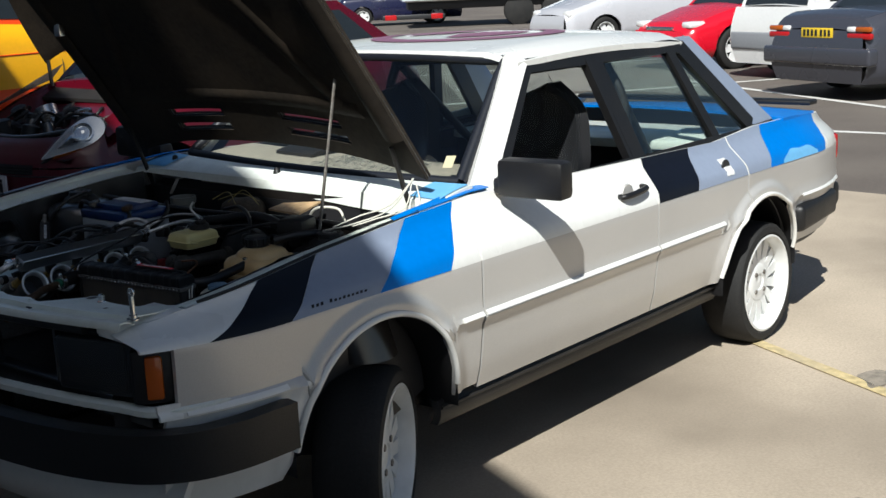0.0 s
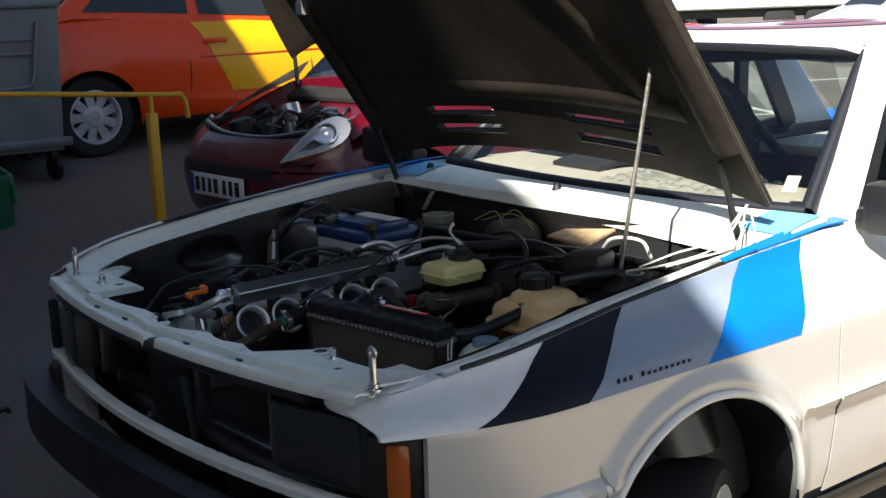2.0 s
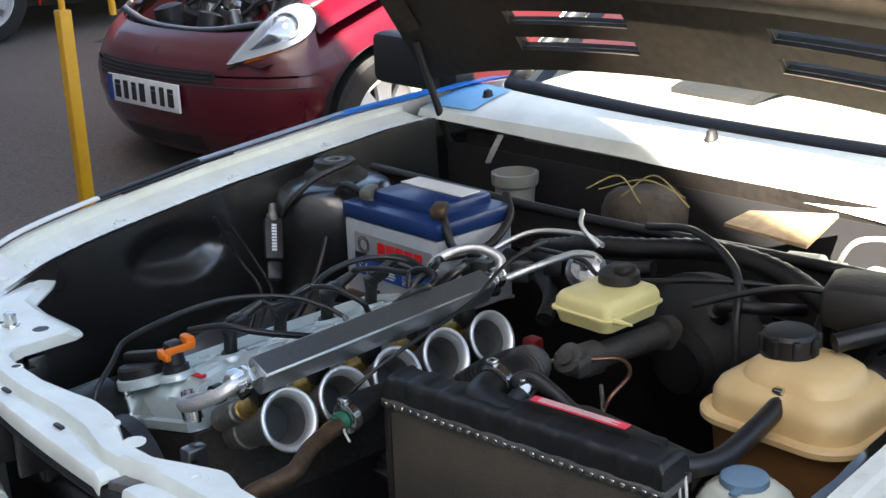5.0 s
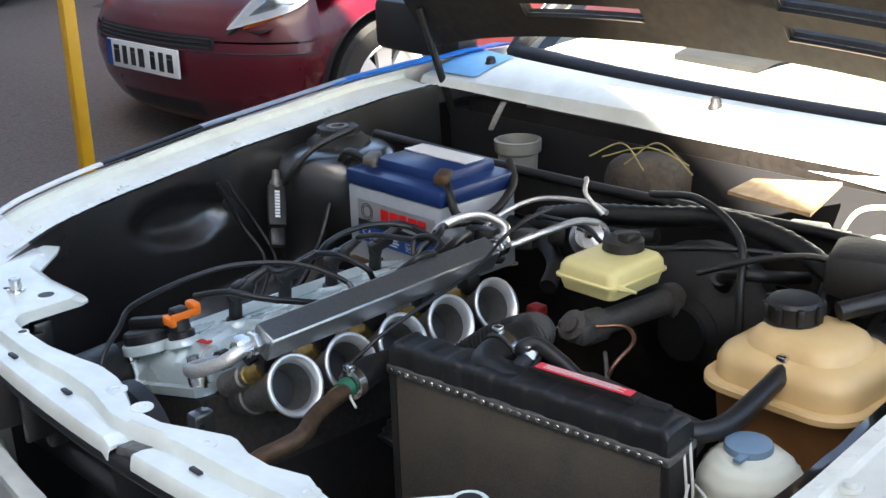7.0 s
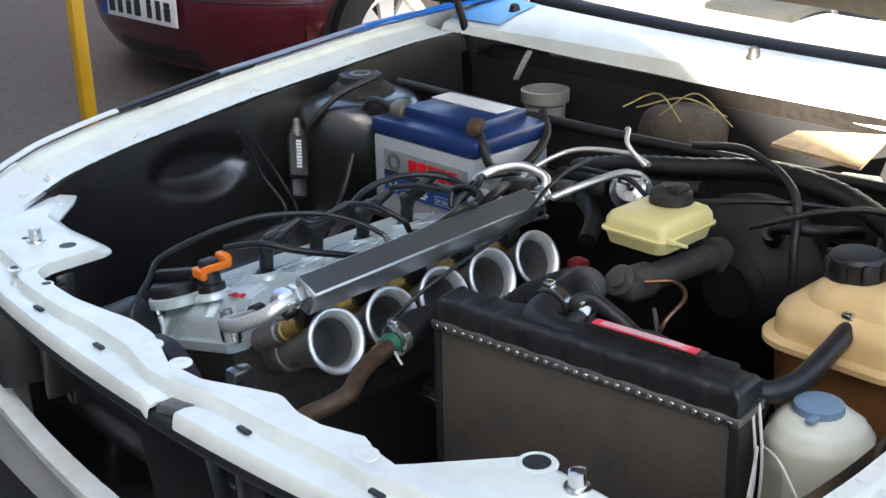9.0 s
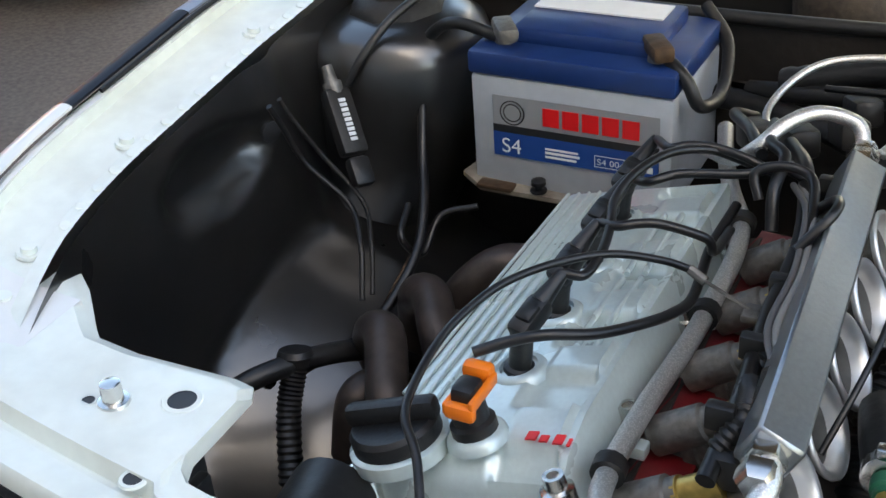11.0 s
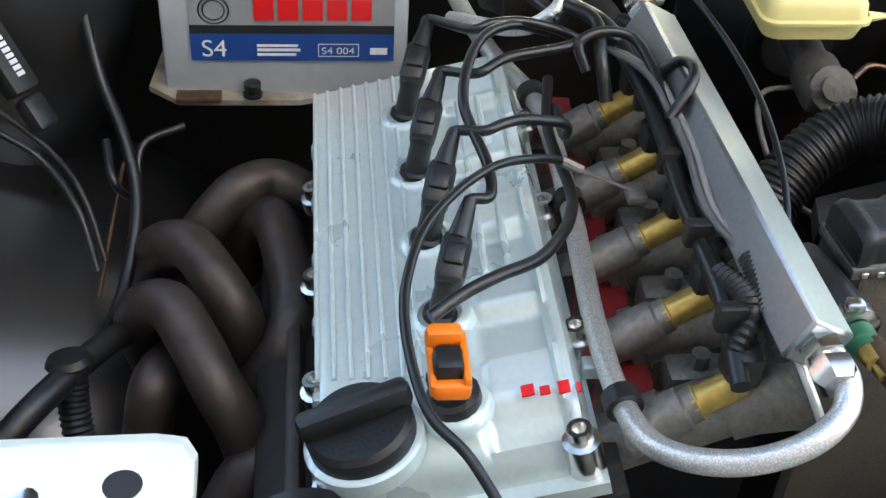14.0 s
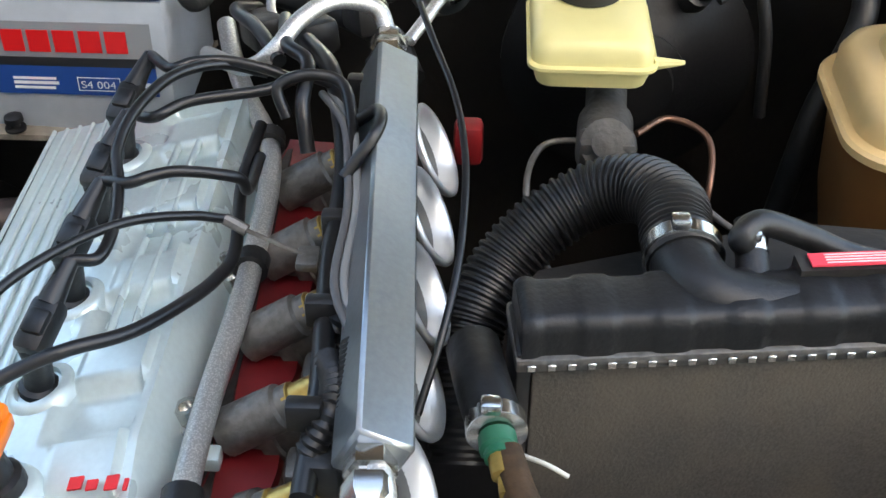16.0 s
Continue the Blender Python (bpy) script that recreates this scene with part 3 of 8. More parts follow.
bm = B()
def roof_f(u, v):
    bow = 0.09 * (1 - (2 * v - 1) ** 2)
    x = ROOF_F - bow + (ROOF_R + 0.02 - ROOF_F + bow) * u
    z = roof_z(x, v)
    edge = abs(2 * v - 1)
    return Vector((x, YC + (2 * v - 1) * 0.605, z - 0.03 * max(0, edge - 0.85) / 0.15))
grid(bm, roof_f, 20, 24, 0.02, (0, 0, -1))
roof = part("roof", bm, WHITE, car, "white roof with a large round badge")
bm = B()
def badge(u, v, r0, r1):
    a = 2 * math.pi * u
    r = r0 + (r1 - r0) * v
    x, y = 2.42 + r * math.cos(a), r * math.sin(a)
    return Vector((x, YC + y, roof_z(x, (y / 0.605 + 1) / 2) + 0.003))
PURPLE = material("plum_vinyl", (0.22, 0.09, 0.15), 0.4, amount=0.06, stain=0.2)
grid(bm, lambda u, v: badge(u, v, 0.30, 0.38), 40, 2)
grid(bm, lambda u, v: badge(0.05 + 0.3 * u, v, 0.06, 0.24), 12, 3)
grid(bm, lambda u, v: badge(0.55 + 0.3 * u, v, 0.06, 0.24), 12, 3)
part("roof_badge", bm, PURPLE, roof, "round plum-coloured badge on the roof")
for sg in (-1, 1):
    ex = (0, sg, 0.3)
    bm = B()
    bar(bm, gh(1.560, 0.985, sg, -0.012), gh(1.945, 1.372, sg, -0.004), 0.080, 0.03, (-0.5, sg, 0.35))
    part("windscreen_pillar", bm, WHITE, car, "white windscreen pillar")
    bm = B()
    P = [gh(1.63, 0.978, sg), gh(1.985, 1.345, sg), gh(2.93, 1.345, sg), gh(3.00, 1.335, sg), gh(3.37, 0.99, sg), gh(1.63, 0.976, sg)]
    for p, q, w in ((P[0], P[1], 0.045), (P[1], P[2], 0.05), (P[2], P[3], 0.05), (P[3], P[4], 0.07), (gh(1.63, 0.972, sg), gh(2.42, 0.968, sg), 0.032), (gh(2.42, 0.968, sg), gh(3.36, 0.972, sg), 0.026)):
        bm = B()
        bar(bm, p, q, w, 0.03, ex)
        part("window_surround", bm, PLASTIC, car, "black window surround")
    for p, q, w in ((gh(2.475, 0.97, sg), gh(2.385, 1.345, sg), 0.075), (gh(2.42, 0.97, sg, 0.002), gh(2.335, 1.34, sg, 0.002), 0.02), (gh(3.06, 0.97, sg), gh(2.905, 1.345, sg), 0.05)):
        bm = B()
        bar(bm, p, q, w, 0.03, ex)
        part("door_pillar", bm, PLASTIC, car, "black pillar between the side windows")
    bm = B()
    slab(bm, [gh(2.50, 0.98, sg, -0.012), gh(3.03, 0.98, sg, -0.012), gh(2.89, 1.335, sg, -0.012), gh(2.42, 1.335, sg, -0.012)], (0, -sg * 0.004, 0))
    part("side_window", bm, GLASS, car).visible_shadow = False
    bm = B()
    slab(bm, [gh(3.09, 0.985, sg, -0.012), gh(3.34, 0.985, sg, -0.012), gh(2.98, 1.325, sg, -0.012), gh(2.94, 1.325, sg, -0.012)], (0, -sg * 0.004, 0))
    part("quarter_window", bm, GLASS, car).visible_shadow = False
    bm = B()
    slab(bm, [gh(3.40, 0.985, sg, -0.01), gh(3.62, 0.985, sg, -0.03), gh(3.10, 1.372, sg, -0.005), gh(3.01, 1.372, sg, -0.005)], (0, -sg * 0.02, 0))
    part("rear_pillar", bm, STRIPE_GREY, car, "silver rear pillar")
SEAL = material("screen_seal_rubber", (0.006, 0.008, 0.014), 0.5, grain=90, amount=0.3, big=6, stain=0.3)
# windscreen with its rubber, and rear screen
def screen(u, v):
    bow = 0.075 * (1 - (2 * v - 1) ** 2)
    a = Vector((1.545 - bow, YC + (2 * v - 1) * 0.655, 1.026 + 0.010 * (2 * v - 1)))
    b = Vector((1.935 - bow, YC + (2 * v - 1) * 0.548, 1.368 + 0.02 * (1 - (2 * v - 1) ** 2)))
    return a.lerp(b, u)
bm = B()
grid(bm, screen, 8, 20)
ws = part("windscreen", bm, GLASS, car, "clear windscreen", 80)
ws.visible_shadow = False
bm = B()
ring = [screen(0.01, k / 14) for k in range(15)] + [screen(k / 8, 1) for k in range(1, 8)] + [screen(0.99, 1 - k / 14) for k in range(15)] + [screen(1 - k / 8, 0) for k in range(1, 8)]
tube(bm, ring + [ring[0]], 0.019, 10, 2)
part("screen_rubber", bm, SEAL, car, "black rubber seal round the windscreen")
bm = B()
grid(bm, lambda u, v: Vector((3.04 + 0.56 * u, YC + (2 * v - 1) * (0.55 + 0.08 * u), 1.375 - 0.385 * u + 0.02 * (1 - (2 * v - 1) ** 2))), 6, 12)
part("rear_screen", bm, GLASS, car, "", 80).visible_shadow = False
bm = B()
plate_quad(bm, screen(0.08, 0.055) + Vector((0.0, 0, 0.012)), (0.35, -0.94, 0.0), (0.66, 0.12, 0.72), 0.032, 0.046, 0.004)
part("screen_sticker", bm, material("cream_sticker", (0.52, 0.46, 0.30), 0.5, amount=0.04), ws, "small cream sticker inside the windscreen")
# roof drip rail ends, scuttle and its front lip
bm = B()
def scuttle(u, v):
    y = (2 * v - 1) * 0.73
    q = (y / 0.7) ** 2
    x0, x1 = 1.384 - 0.034 * q, 1.456 + 0.055 * q
    return Vector((x0 + (x1 - x0) * u, YC + y, 1.002 + 0.030 * u + 0.004 * math.sin(math.pi * u) + 0.012 * y))
grid(bm, scuttle, 10, 24, 0.01, (0, 0, -1))
grid(bm, lambda u, v: scuttle(0, v) + Vector((-0.010 * u, 0, -(0.020 + 0.026 / (1 + math.exp((v - 0.55) * 22)) + 0.005 * math.sin(11 * v)) * u)), 3, 24, 0.003, (1, 0, 0))
part("scuttle_panel", bm, BAYWHITE, car, "white scuttle panel below the windscreen")
for sg in (-1, 1):
    bm = B()
    grid(bm, lambda u, v: Vector((1.14 + 0.44 * u, shoulder(1.14 + 0.44 * u, sg).y - sg * (0.004 + 0.045 * u * v + 0.012 * v), shoulder(1.14 + 0.44 * u, sg).z + 0.006 + 0.006 * v + 0.012 * max(0, u - 0.5))), 20, 4, 0.003, (0, 0, -1))
    part("wing_end_stripe", bm, STRIPE_BLUE, car, "blue band on the wing's rear end")
    bm = B()
    grid(bm, lambda u, v: scuttle(0.1 + 0.85 * u, 0.5 + sg * (0.41 + 0.085 * v)) + Vector((0, 0, 0.004)), 4, 6)
    part("scuttle_corner", bm, BLUE_PALE, car, "pale blue corner of the scuttle")
for x, y in ((1.428, 0.072), (1.440, 0.640)):
    bm = B()
    lathe(bm, (x, y, scuttle(0.5, (y - YC) / 1.46 + 0.5).z - 0.006), (0, 0, 1), [(0, 0.015), (0.008, 0.0145), (0.014, 0.011), (0.023, 0.009), (0.026, 0.004)], 14)
    part("scuttle_plug", bm, PLASTIC, car, "black rubber plug on the scuttle")

# cabin
DASH = material("dusty_dash", (0.36, 0.32, 0.26), 0.7, amount=0.1, big=6, stain=0.3)
def dash_top(u, v):
    e = 2 * v - 1
    p = screen(0.0, 0.02 + 0.96 * v)
    return Vector((p.x + 0.018 + 0.34 * u + 0.05 * u * (1 - e * e), p.y, p.z - 0.004 + 0.012 * math.sin(2.6 * u) - 0.10 * max(0, u - 0.8) / 0.2))
bm = B()
grid(bm, dash_top, 20, 24, 0.16, (0, 0, -1))
dash = part("dashboard", bm, DASH, car, "dusty beige dashboard")
bm = B()
grid(bm, lambda u, v: dash_top(0.45 + 0.45 * u, 0.60 + 0.16 * v) + Vector((0, 0, 0.012 + 0.010 * math.sin(math.pi * u))), 8, 8, 0.014, (0, 0, -1))
part("instrument_hood", bm, GREYPLASTIC, dash, "low dark instrument hood")
bm = B()
grid(bm, lambda u, v: dash_top(0.04 + 0.55 * u, 0.14 + 0.34 * v) + Vector((0, 0, 0.012 + 0.030 * abs(noise.noise(Vector((u * 6, v * 9, 2.0)))) + 0.012 * abs(noise.noise(Vector((u * 15, v * 22, 5.0)))))), 26, 34)
film = part("film_sheet", bm, FILM, dash, "crumpled clear plastic sheet on the dashboard", 20)
film.visible_shadow = False
for y in (-0.34, 0.38):
    seat = thing("bucket_seat", (2.15, y, 0.45), "black bucket seat under clear plastic film", "car seat", "car seats")
    bm = B()
    def backrest(u, v):
        k = max(0.0, (u - 0.66) / 0.34)
        w = 0.255 * (1 - 0.10 * math.sin(3 * u)) * max(0.04, 1 - 0.42 * k - 0.54 * k ** 7)
        e = (2 * v - 1)
        return Vector((2.25 + 0.20 * u - 0.085 * e * e * (1 - 0.5 * k), y + e * w, 0.53 + 0.71 * u - 0.02 * e ** 4))
    grid(bm, backrest, 28, 16, 0.08, (1, 0, 0))
    part("backrest", bm, SEAT, seat)
    bm = B()
    grid(bm, lambda u, v: Vector((1.85 + 0.42 * u, y + (2 * v - 1) * 0.25, 0.56 - 0.03 * u + 0.05 * (2 * v - 1) ** 4)), 8, 10, 0.12, (0, 0, -1))
    part("seat_cushion", bm, SEAT, seat)
    bm = B()
    noise_at = lambda u, v: noise.noise(Vector((u * 5, v * 6, y * 3))) * 0.02
    grid(bm, lambda u, v: backrest(0.12 + 0.90 * u, v) + Vector((-0.02 + 1.2 * noise_at(u, v), (2 * v - 1) * 0.03, 1.2 * noise_at(v, u) + 0.012)), 24, 20)
    part("seat_film", bm, FILM, seat, "crumpled clear plastic cover")
bm = B()
lathe(bm, (1.93, 0.38, 0.93), (-0.9, 0, 0.42), [(0, 0.02), (0.02, 0.02)], 12)
pts = [Vector((1.93, 0.38, 0.93)) + Vector((0.42 * math.sin(a), math.cos(a), 0.9 * math.sin(a))) * 0.17 for a in (2 * math.pi * k / 20 for k in range(21))]
tube(bm, pts, 0.014, 8, 2, cap=False)
part("steering_wheel", bm, SEAT, car, "black steering wheel")
bm = B()
for sg in (-1, 1):
    tube(bm, [(2.62, YC + sg * 0.60, 0.45), (2.60, YC + sg * 0.60, 1.10), (2.58, YC + sg * 0.53, 1.30)], 0.02, 8)
tube(bm, [(2.58, YC - 0.53, 1.30), (2.58, YC, 1.32), (2.58, YC + 0.53, 1.30)], 0.02, 8)
tube(bm, [(2.60, YC - 0.52, 1.28), (3.05, YC - 0.45, 0.85)], 0.02, 8)
tube(bm, [(2.60, YC + 0.52, 1.28), (3.05, YC + 0.45, 0.85)], 0.02, 8)
part("roll_cage", bm, GREYPLASTIC, car, "grey roll cage tubes")
bm = B()
box(bm, (3.30, YC, 0.93), (0.5, 1.25, 0.04), 0.01)
part("parcel_shelf", bm, BAYWHITE, car, "white rear shelf")

# ---- bonnet ----
bonnet = thing("bonnet", (1.37, YC, 1.01), "white car bonnet standing open, dark underside with four slots", "car bonnet")
BW, BL_ = 0.685, 1.09
BA = Vector((-0.593, 0, 0.805))                       # up along the raised bonnet
BN = Vector((-0.805, 0, -0.593))                      # out of its underside
def bon(a, y, off=0.0):
    """A point on the bonnet: a metres up from the hinge, y across."""
    wide = 1 - (y / BW) ** 2
    if a < 0.175:
        a -= 0.02 * (1 - wide) ** 2 * (0.175 - a) / 0.045
    return Vector((1.372, YC, 0.995)) + BA * (a + 0.05 * wide * (1 - a / BL_) - 0.02 * wide * a) + BN * (off - 0.028 * wide - 0.01 * math.sin(math.pi * a / BL_)) + Vector((0, y * (1 - 0.03 * a), 0))
SLOTS = [(-0.46, -0.19), (0.09, 0.37)]
ROWS = [0.115, 0.166, 0.200, 0.232, 0.266, 0.5, 0.8, BL_]
COLS = [-BW - 0.032, -0.60, -0.46, -0.19, 0.09, 0.37, 0.60, BW]
def bonnet_skin(off, rows_open):
    bm = B()
    ys = []
    for c, d in zip(COLS, COLS[1:]):
        ys += [c + (d - c) * k / 4 for k in range(4)]
    ys.append(COLS[-1])
    zs = []
    for c, d in zip(ROWS, ROWS[1:]):
        k = 4 if d - c > 0.1 else 1
        zs += [c + (d - c) * q / k for q in range(k)]
    zs.append(ROWS[-1])
    front = [[bm.verts.new(bon(a, y, off)) for y in ys] for a in zs]
    back = [[bm.verts.new(bon(a, y, off - 0.010)) for y in ys] for a in zs]
    solid = {}
    for i in range(len(zs) - 1):
        for j in range(len(ys) - 1):
            a, y = (zs[i] + zs[i + 1]) / 2, (ys[j] + ys[j + 1]) / 2
            hole = any(s < y < e for s, e in SLOTS) and (0.166 < a < 0.200 or 0.232 < a < 0.266)
            solid[i, j] = not hole
            if not hole:
                bm.faces.new((front[i][j], front[i][j + 1], front[i + 1][j + 1], front[i + 1][j]))
                bm.faces.new((back[i][j], back[i + 1][j], back[i + 1][j + 1], back[i][j + 1]))
    def get(i, j):
        return solid.get((i, j), False)
    for i in range(len(zs)):
        for j in range(len(ys) - 1):
            if get(i, j) != get(i - 1, j):
                bm.faces.new((front[i][j], front[i][j + 1], back[i][j + 1], back[i][j]))
    for i in range(len(zs) - 1):
        for j in range(len(ys)):
            if get(i, j) != get(i, j - 1):
                bm.faces.new((front[i][j], front[i + 1][j], back[i + 1][j], back[i][j]))
    return bm
skin = part("outer_skin", bonnet_skin(-0.012, 0), WHITE, bonnet, "white outer skin with dark folded edges", 30)
skin.data.materials.append(UNDERBONNET)
for p in skin.data.polygons:
    p.material_index = 0 if abs(p.normal.dot(BN)) > 0.6 else 1
under = part("underside", bonnet_skin(0.0, 0), UNDERBONNET, bonnet, "dark brown-black underside", 30)
for sg in (-1, 1):
    bm = B()
    grid(bm, lambda u, v: bon(0.24 + (BL_ - 0.24) * u, sg * (BW - 0.002) - (0.032 if sg < 0 else 0), 0.014 * math.sin(math.pi * v)) + Vector((0, -sg * 0.075 * v, 0)), 20, 6)
    part("edge_rail", bm, UNDERBONNET, bonnet, "folded stiffening rail along the edge")
    bm = B()
    grid(bm, lambda u, v: bon(0.34 + 0.74 * u, sg * (0.52 - 0.33 * u) + 0.07 * (v - 0.5), 0.005 * math.sin(math.pi * v) + 0.001), 16, 6)
    part("stiffening_rib", bm, UNDERBONNET, bonnet)
    bm = B()
    rod(bm, (1.340, YC + sg * 0.640, 0.93), bon(0.20, sg * 0.645, 0.004), 0.0085, 8, 0.0075)
    part("hinge", bm, GREYPLASTIC, bonnet, "dull metal hinge")
bm = B()
grid(bm, lambda u, v: bon(0.30 + 0.06 * v, -0.6 + 1.2 * u, 0.005 * math.sin(math.pi * v) + 0.001), 20, 6)
part("cross_rib", bm, UNDERBONNET, bonnet)
bm = B()
grid(bm, lambda u, v: bon(1.02 + 0.06 * v, -0.6 + 1.2 * u, 0.005 * math.sin(math.pi * v) + 0.001), 20, 6)
part("cross_rib", bm, UNDERBONNET, bonnet)
for a, y in ((0.66, 0.61), (0.86, 0.58)):
    bm = B()
    box(bm, bon(a, y, 0.012), (0.03, 0.035, 0.045), 0.006)
    part("catch_plate", bm, CHROME, bonnet, "bright catch plate")
bonnet.location += Vector((0.04, 0.035, 0))
bm = B()
rod(bm, (1.045, -0.520, 0.952), (1.168, -0.505, 1.408), 0.0048, 8)
solo("prop_rod", bm, CAST, "thin grey metal prop rod holding up the bonnet", "prop rod")

# ---- nose ----
def nose(y):
    return 0.185 + 0.10 * (y / 0.76) ** 2
strip = [side(0.46, 0.672, -1, -0.006), side(0.42, 0.672, -1, 0.002), side(0.37, 0.672, -1, 0.003), Vector((0.315, YC - 0.790, 0)), Vector((0.262, YC - 0.738, 0))]
strip += [Vector((nose(0.66 * (k / 8 - 1)) - 0.012, YC + 0.66 * (k / 8 - 1), 0)) for k in range(17)]
strip += [Vector((0.262, YC + 0.738, 0)), Vector((0.315, YC + 0.790, 0)), side(0.37, 0.672, 1, 0.003), side(0.42, 0.672, 1, 0.002), side(0.46, 0.672, 1, -0.006)]
strip = smooth_path([(p.x, p.y, 0) for p in strip], 4)
bm = B()
rings = []
for i, p in enumerate(strip):
    d = (strip[min(i + 1, len(strip) - 1)] - strip[max(0, i - 1)]).normalized()
    inn = Vector((d.y, -d.x, 0))
    rings.append([bm.verts.new(Vector((p.x, p.y, 0.660)) + inn * a + Vector((0, 0, b + 0.0006 * math.sin(3.1 * i)))) for a, b in ((0, 0.003), (0.0, 0.017), (0.006, 0.022), (0.026, 0.022), (0.026, 0.0), (0.004, 0.0))])
for a, b in zip(rings, rings[1:]):
    for k in range(6):
        bm.faces.new((a[k], a[(k + 1) % 6], b[(k + 1) % 6], b[k]))
bm.faces.new(rings[0][::-1])
bm.faces.new(rings[-1])
part("front_strip", bm, BAYWHITE, car, "chipped white strip above the bumper")
bm = B()
grid(bm, lambda u, v: Vector((nose((2 * u - 1) * 0.80) + 0.05 - 0.05 * math.sin(math.pi * v), YC + (2 * u - 1) * 0.79, 0.33 + 0.19 * v)), 30, 6, 0.02, (1, 0, 0))
part("front_valance", bm, WHITE, car, "white front valance")
bm = B()
pth = [(0.585, -0.872), (0.42, -0.862), (0.30, -0.815), (0.215, -0.70), (0.15, -0.45), (0.125, 0.0), (0.15, 0.45), (0.215, 0.735), (0.305, 0.855), (0.42, 0.905), (0.585, 0.915)]
ctr = smooth_path([(x, y + YC, 0) for x, y in pth], 5)
sec = [(0.0, -0.062), (-0.032, -0.05), (-0.04, -0.02), (-0.04, 0.03), (-0.028, 0.055), (0.0, 0.062), (0.035, 0.06), (0.035, -0.06)]
rings = []
for i, p in enumerate(ctr):
    d = (ctr[min(i + 1, len(ctr) - 1)] - ctr[max(0, i - 1)]).normalized()
    out = Vector((d.y, -d.x, 0))
    out = -out if out.x > 0.01 and abs(p.y) < 0.5 else out
    rings.append([bm.verts.new(p + Vector((-d.y, d.x, 0)) * a + Vector((0, 0, 0.580 + b))) for a, b in sec])
for a, b in zip(rings, rings[1:]):
    for k in range(len(sec)):
        bm.faces.new((a[k], a[(k + 1) % len(sec)], b[(k + 1) % len(sec)], b[k]))
bm.faces.new(rings[0][::-1])
bm.faces.new(rings[-1])
part("front_bumper", bm, PLASTIC, car, "black front bumper wrapping round the corners")
for sg in (-1, 1):
    lamp_m = pose(0.262, YC + sg * 0.60, 0.775, 0, 0, -sg * 13)
    bm = B()
    box(bm, (0.278, YC + sg * 0.575, 0.766), (0.07, 0.27, 0.140), 0.012, pose(0, 0, 0, 0, 0, -sg * 13))
    lamp = part("headlamp", bm, LABEL_BLACK, car, "dark rectangular headlamp")
    bm = B()
    box(bm, (0.238, YC + sg * 0.575, 0.768), (0.010, 0.24, 0.130), 0.006, pose(0, 0, 0, 0, 0, -sg * 13))
    part("lamp_glass", bm, LENS_GLASS, lamp)
    bm = B()
    grid(bm, lambda u, v: Vector((0.262 + 0.02 * math.sin(math.pi * u) * math.sin(math.pi * v), YC + sg * (0.48 + 0.19 * u), 0.715 + 0.115 * v)), 8, 8)
    part("lamp_bowl", bm, GREYPLASTIC, lamp)
    bm = B()
    box(bm, (0.302, YC + sg * 0.720, 0.756), (0.05, 0.100, 0.134), 0.010, pose(0, 0, 0, 0, 0, -sg * 50))
    part("lamp_frame", bm, PLASTIC, car, "black frame round the corner lamp")
    bm = B()
    box(bm, (0.299, YC + sg * 0.729, 0.755), (0.05, 0.042, 0.108), 0.008, pose(0, 0, 0, 0, 0, -sg * 50))
    part("indicator", bm, AMBER, car, "amber corner indicator")
    bm = B()
    box(bm, (0.268, YC + sg * 0.540, 0.846), (0.03, 0.23, 0.012), 0.004, pose(0, 0, 0, 0, 0, -sg * 13))
    part("lamp_trim", bm, PLASTIC, car, "black trim above the headlamp")
    bm = B()
    box(bm, (0.275, YC + sg * 0.39, 0.775), (0.05, 0.012, 0.16), 0.004)
    part("lamp_bracket", bm, BAYBLACK, car, "black bracket beside the lamp")
bm = B()
box(bm, (0.36, YC, 0.62), (0.05, 1.30, 0.06), 0.01)
part("front_crossmember", bm, BAYBLACK, car, "black cross member behind the open grille")
bm = B()
box(bm, (0.33, YC, 0.40), (0.06, 1.1, 0.05), 0.01)
part("lower_crossmember", bm, BAYBLACK, car, "black lower cross member")
for y in (-0.42, 0.0, 0.42):
    bm = B()
    box(bm, (0.31, YC + y, 0.76), (0.03, 0.022, 0.20), 0.006)
    part("grille_stay", bm, BAYBLACK, car, "black upright behind the grille")
bm = B()
tube(bm, [(nose(0.56 * (k / 12 - 1)) - 0.008, YC + 0.56 * (k / 12 - 1), 0.862 - 0.004 * abs(k / 12 - 1) ** 4) for k in range(25)], 0.0105, 8, 3)
part("grille_trim", bm, PLASTIC, car, "black trim along the front edge")


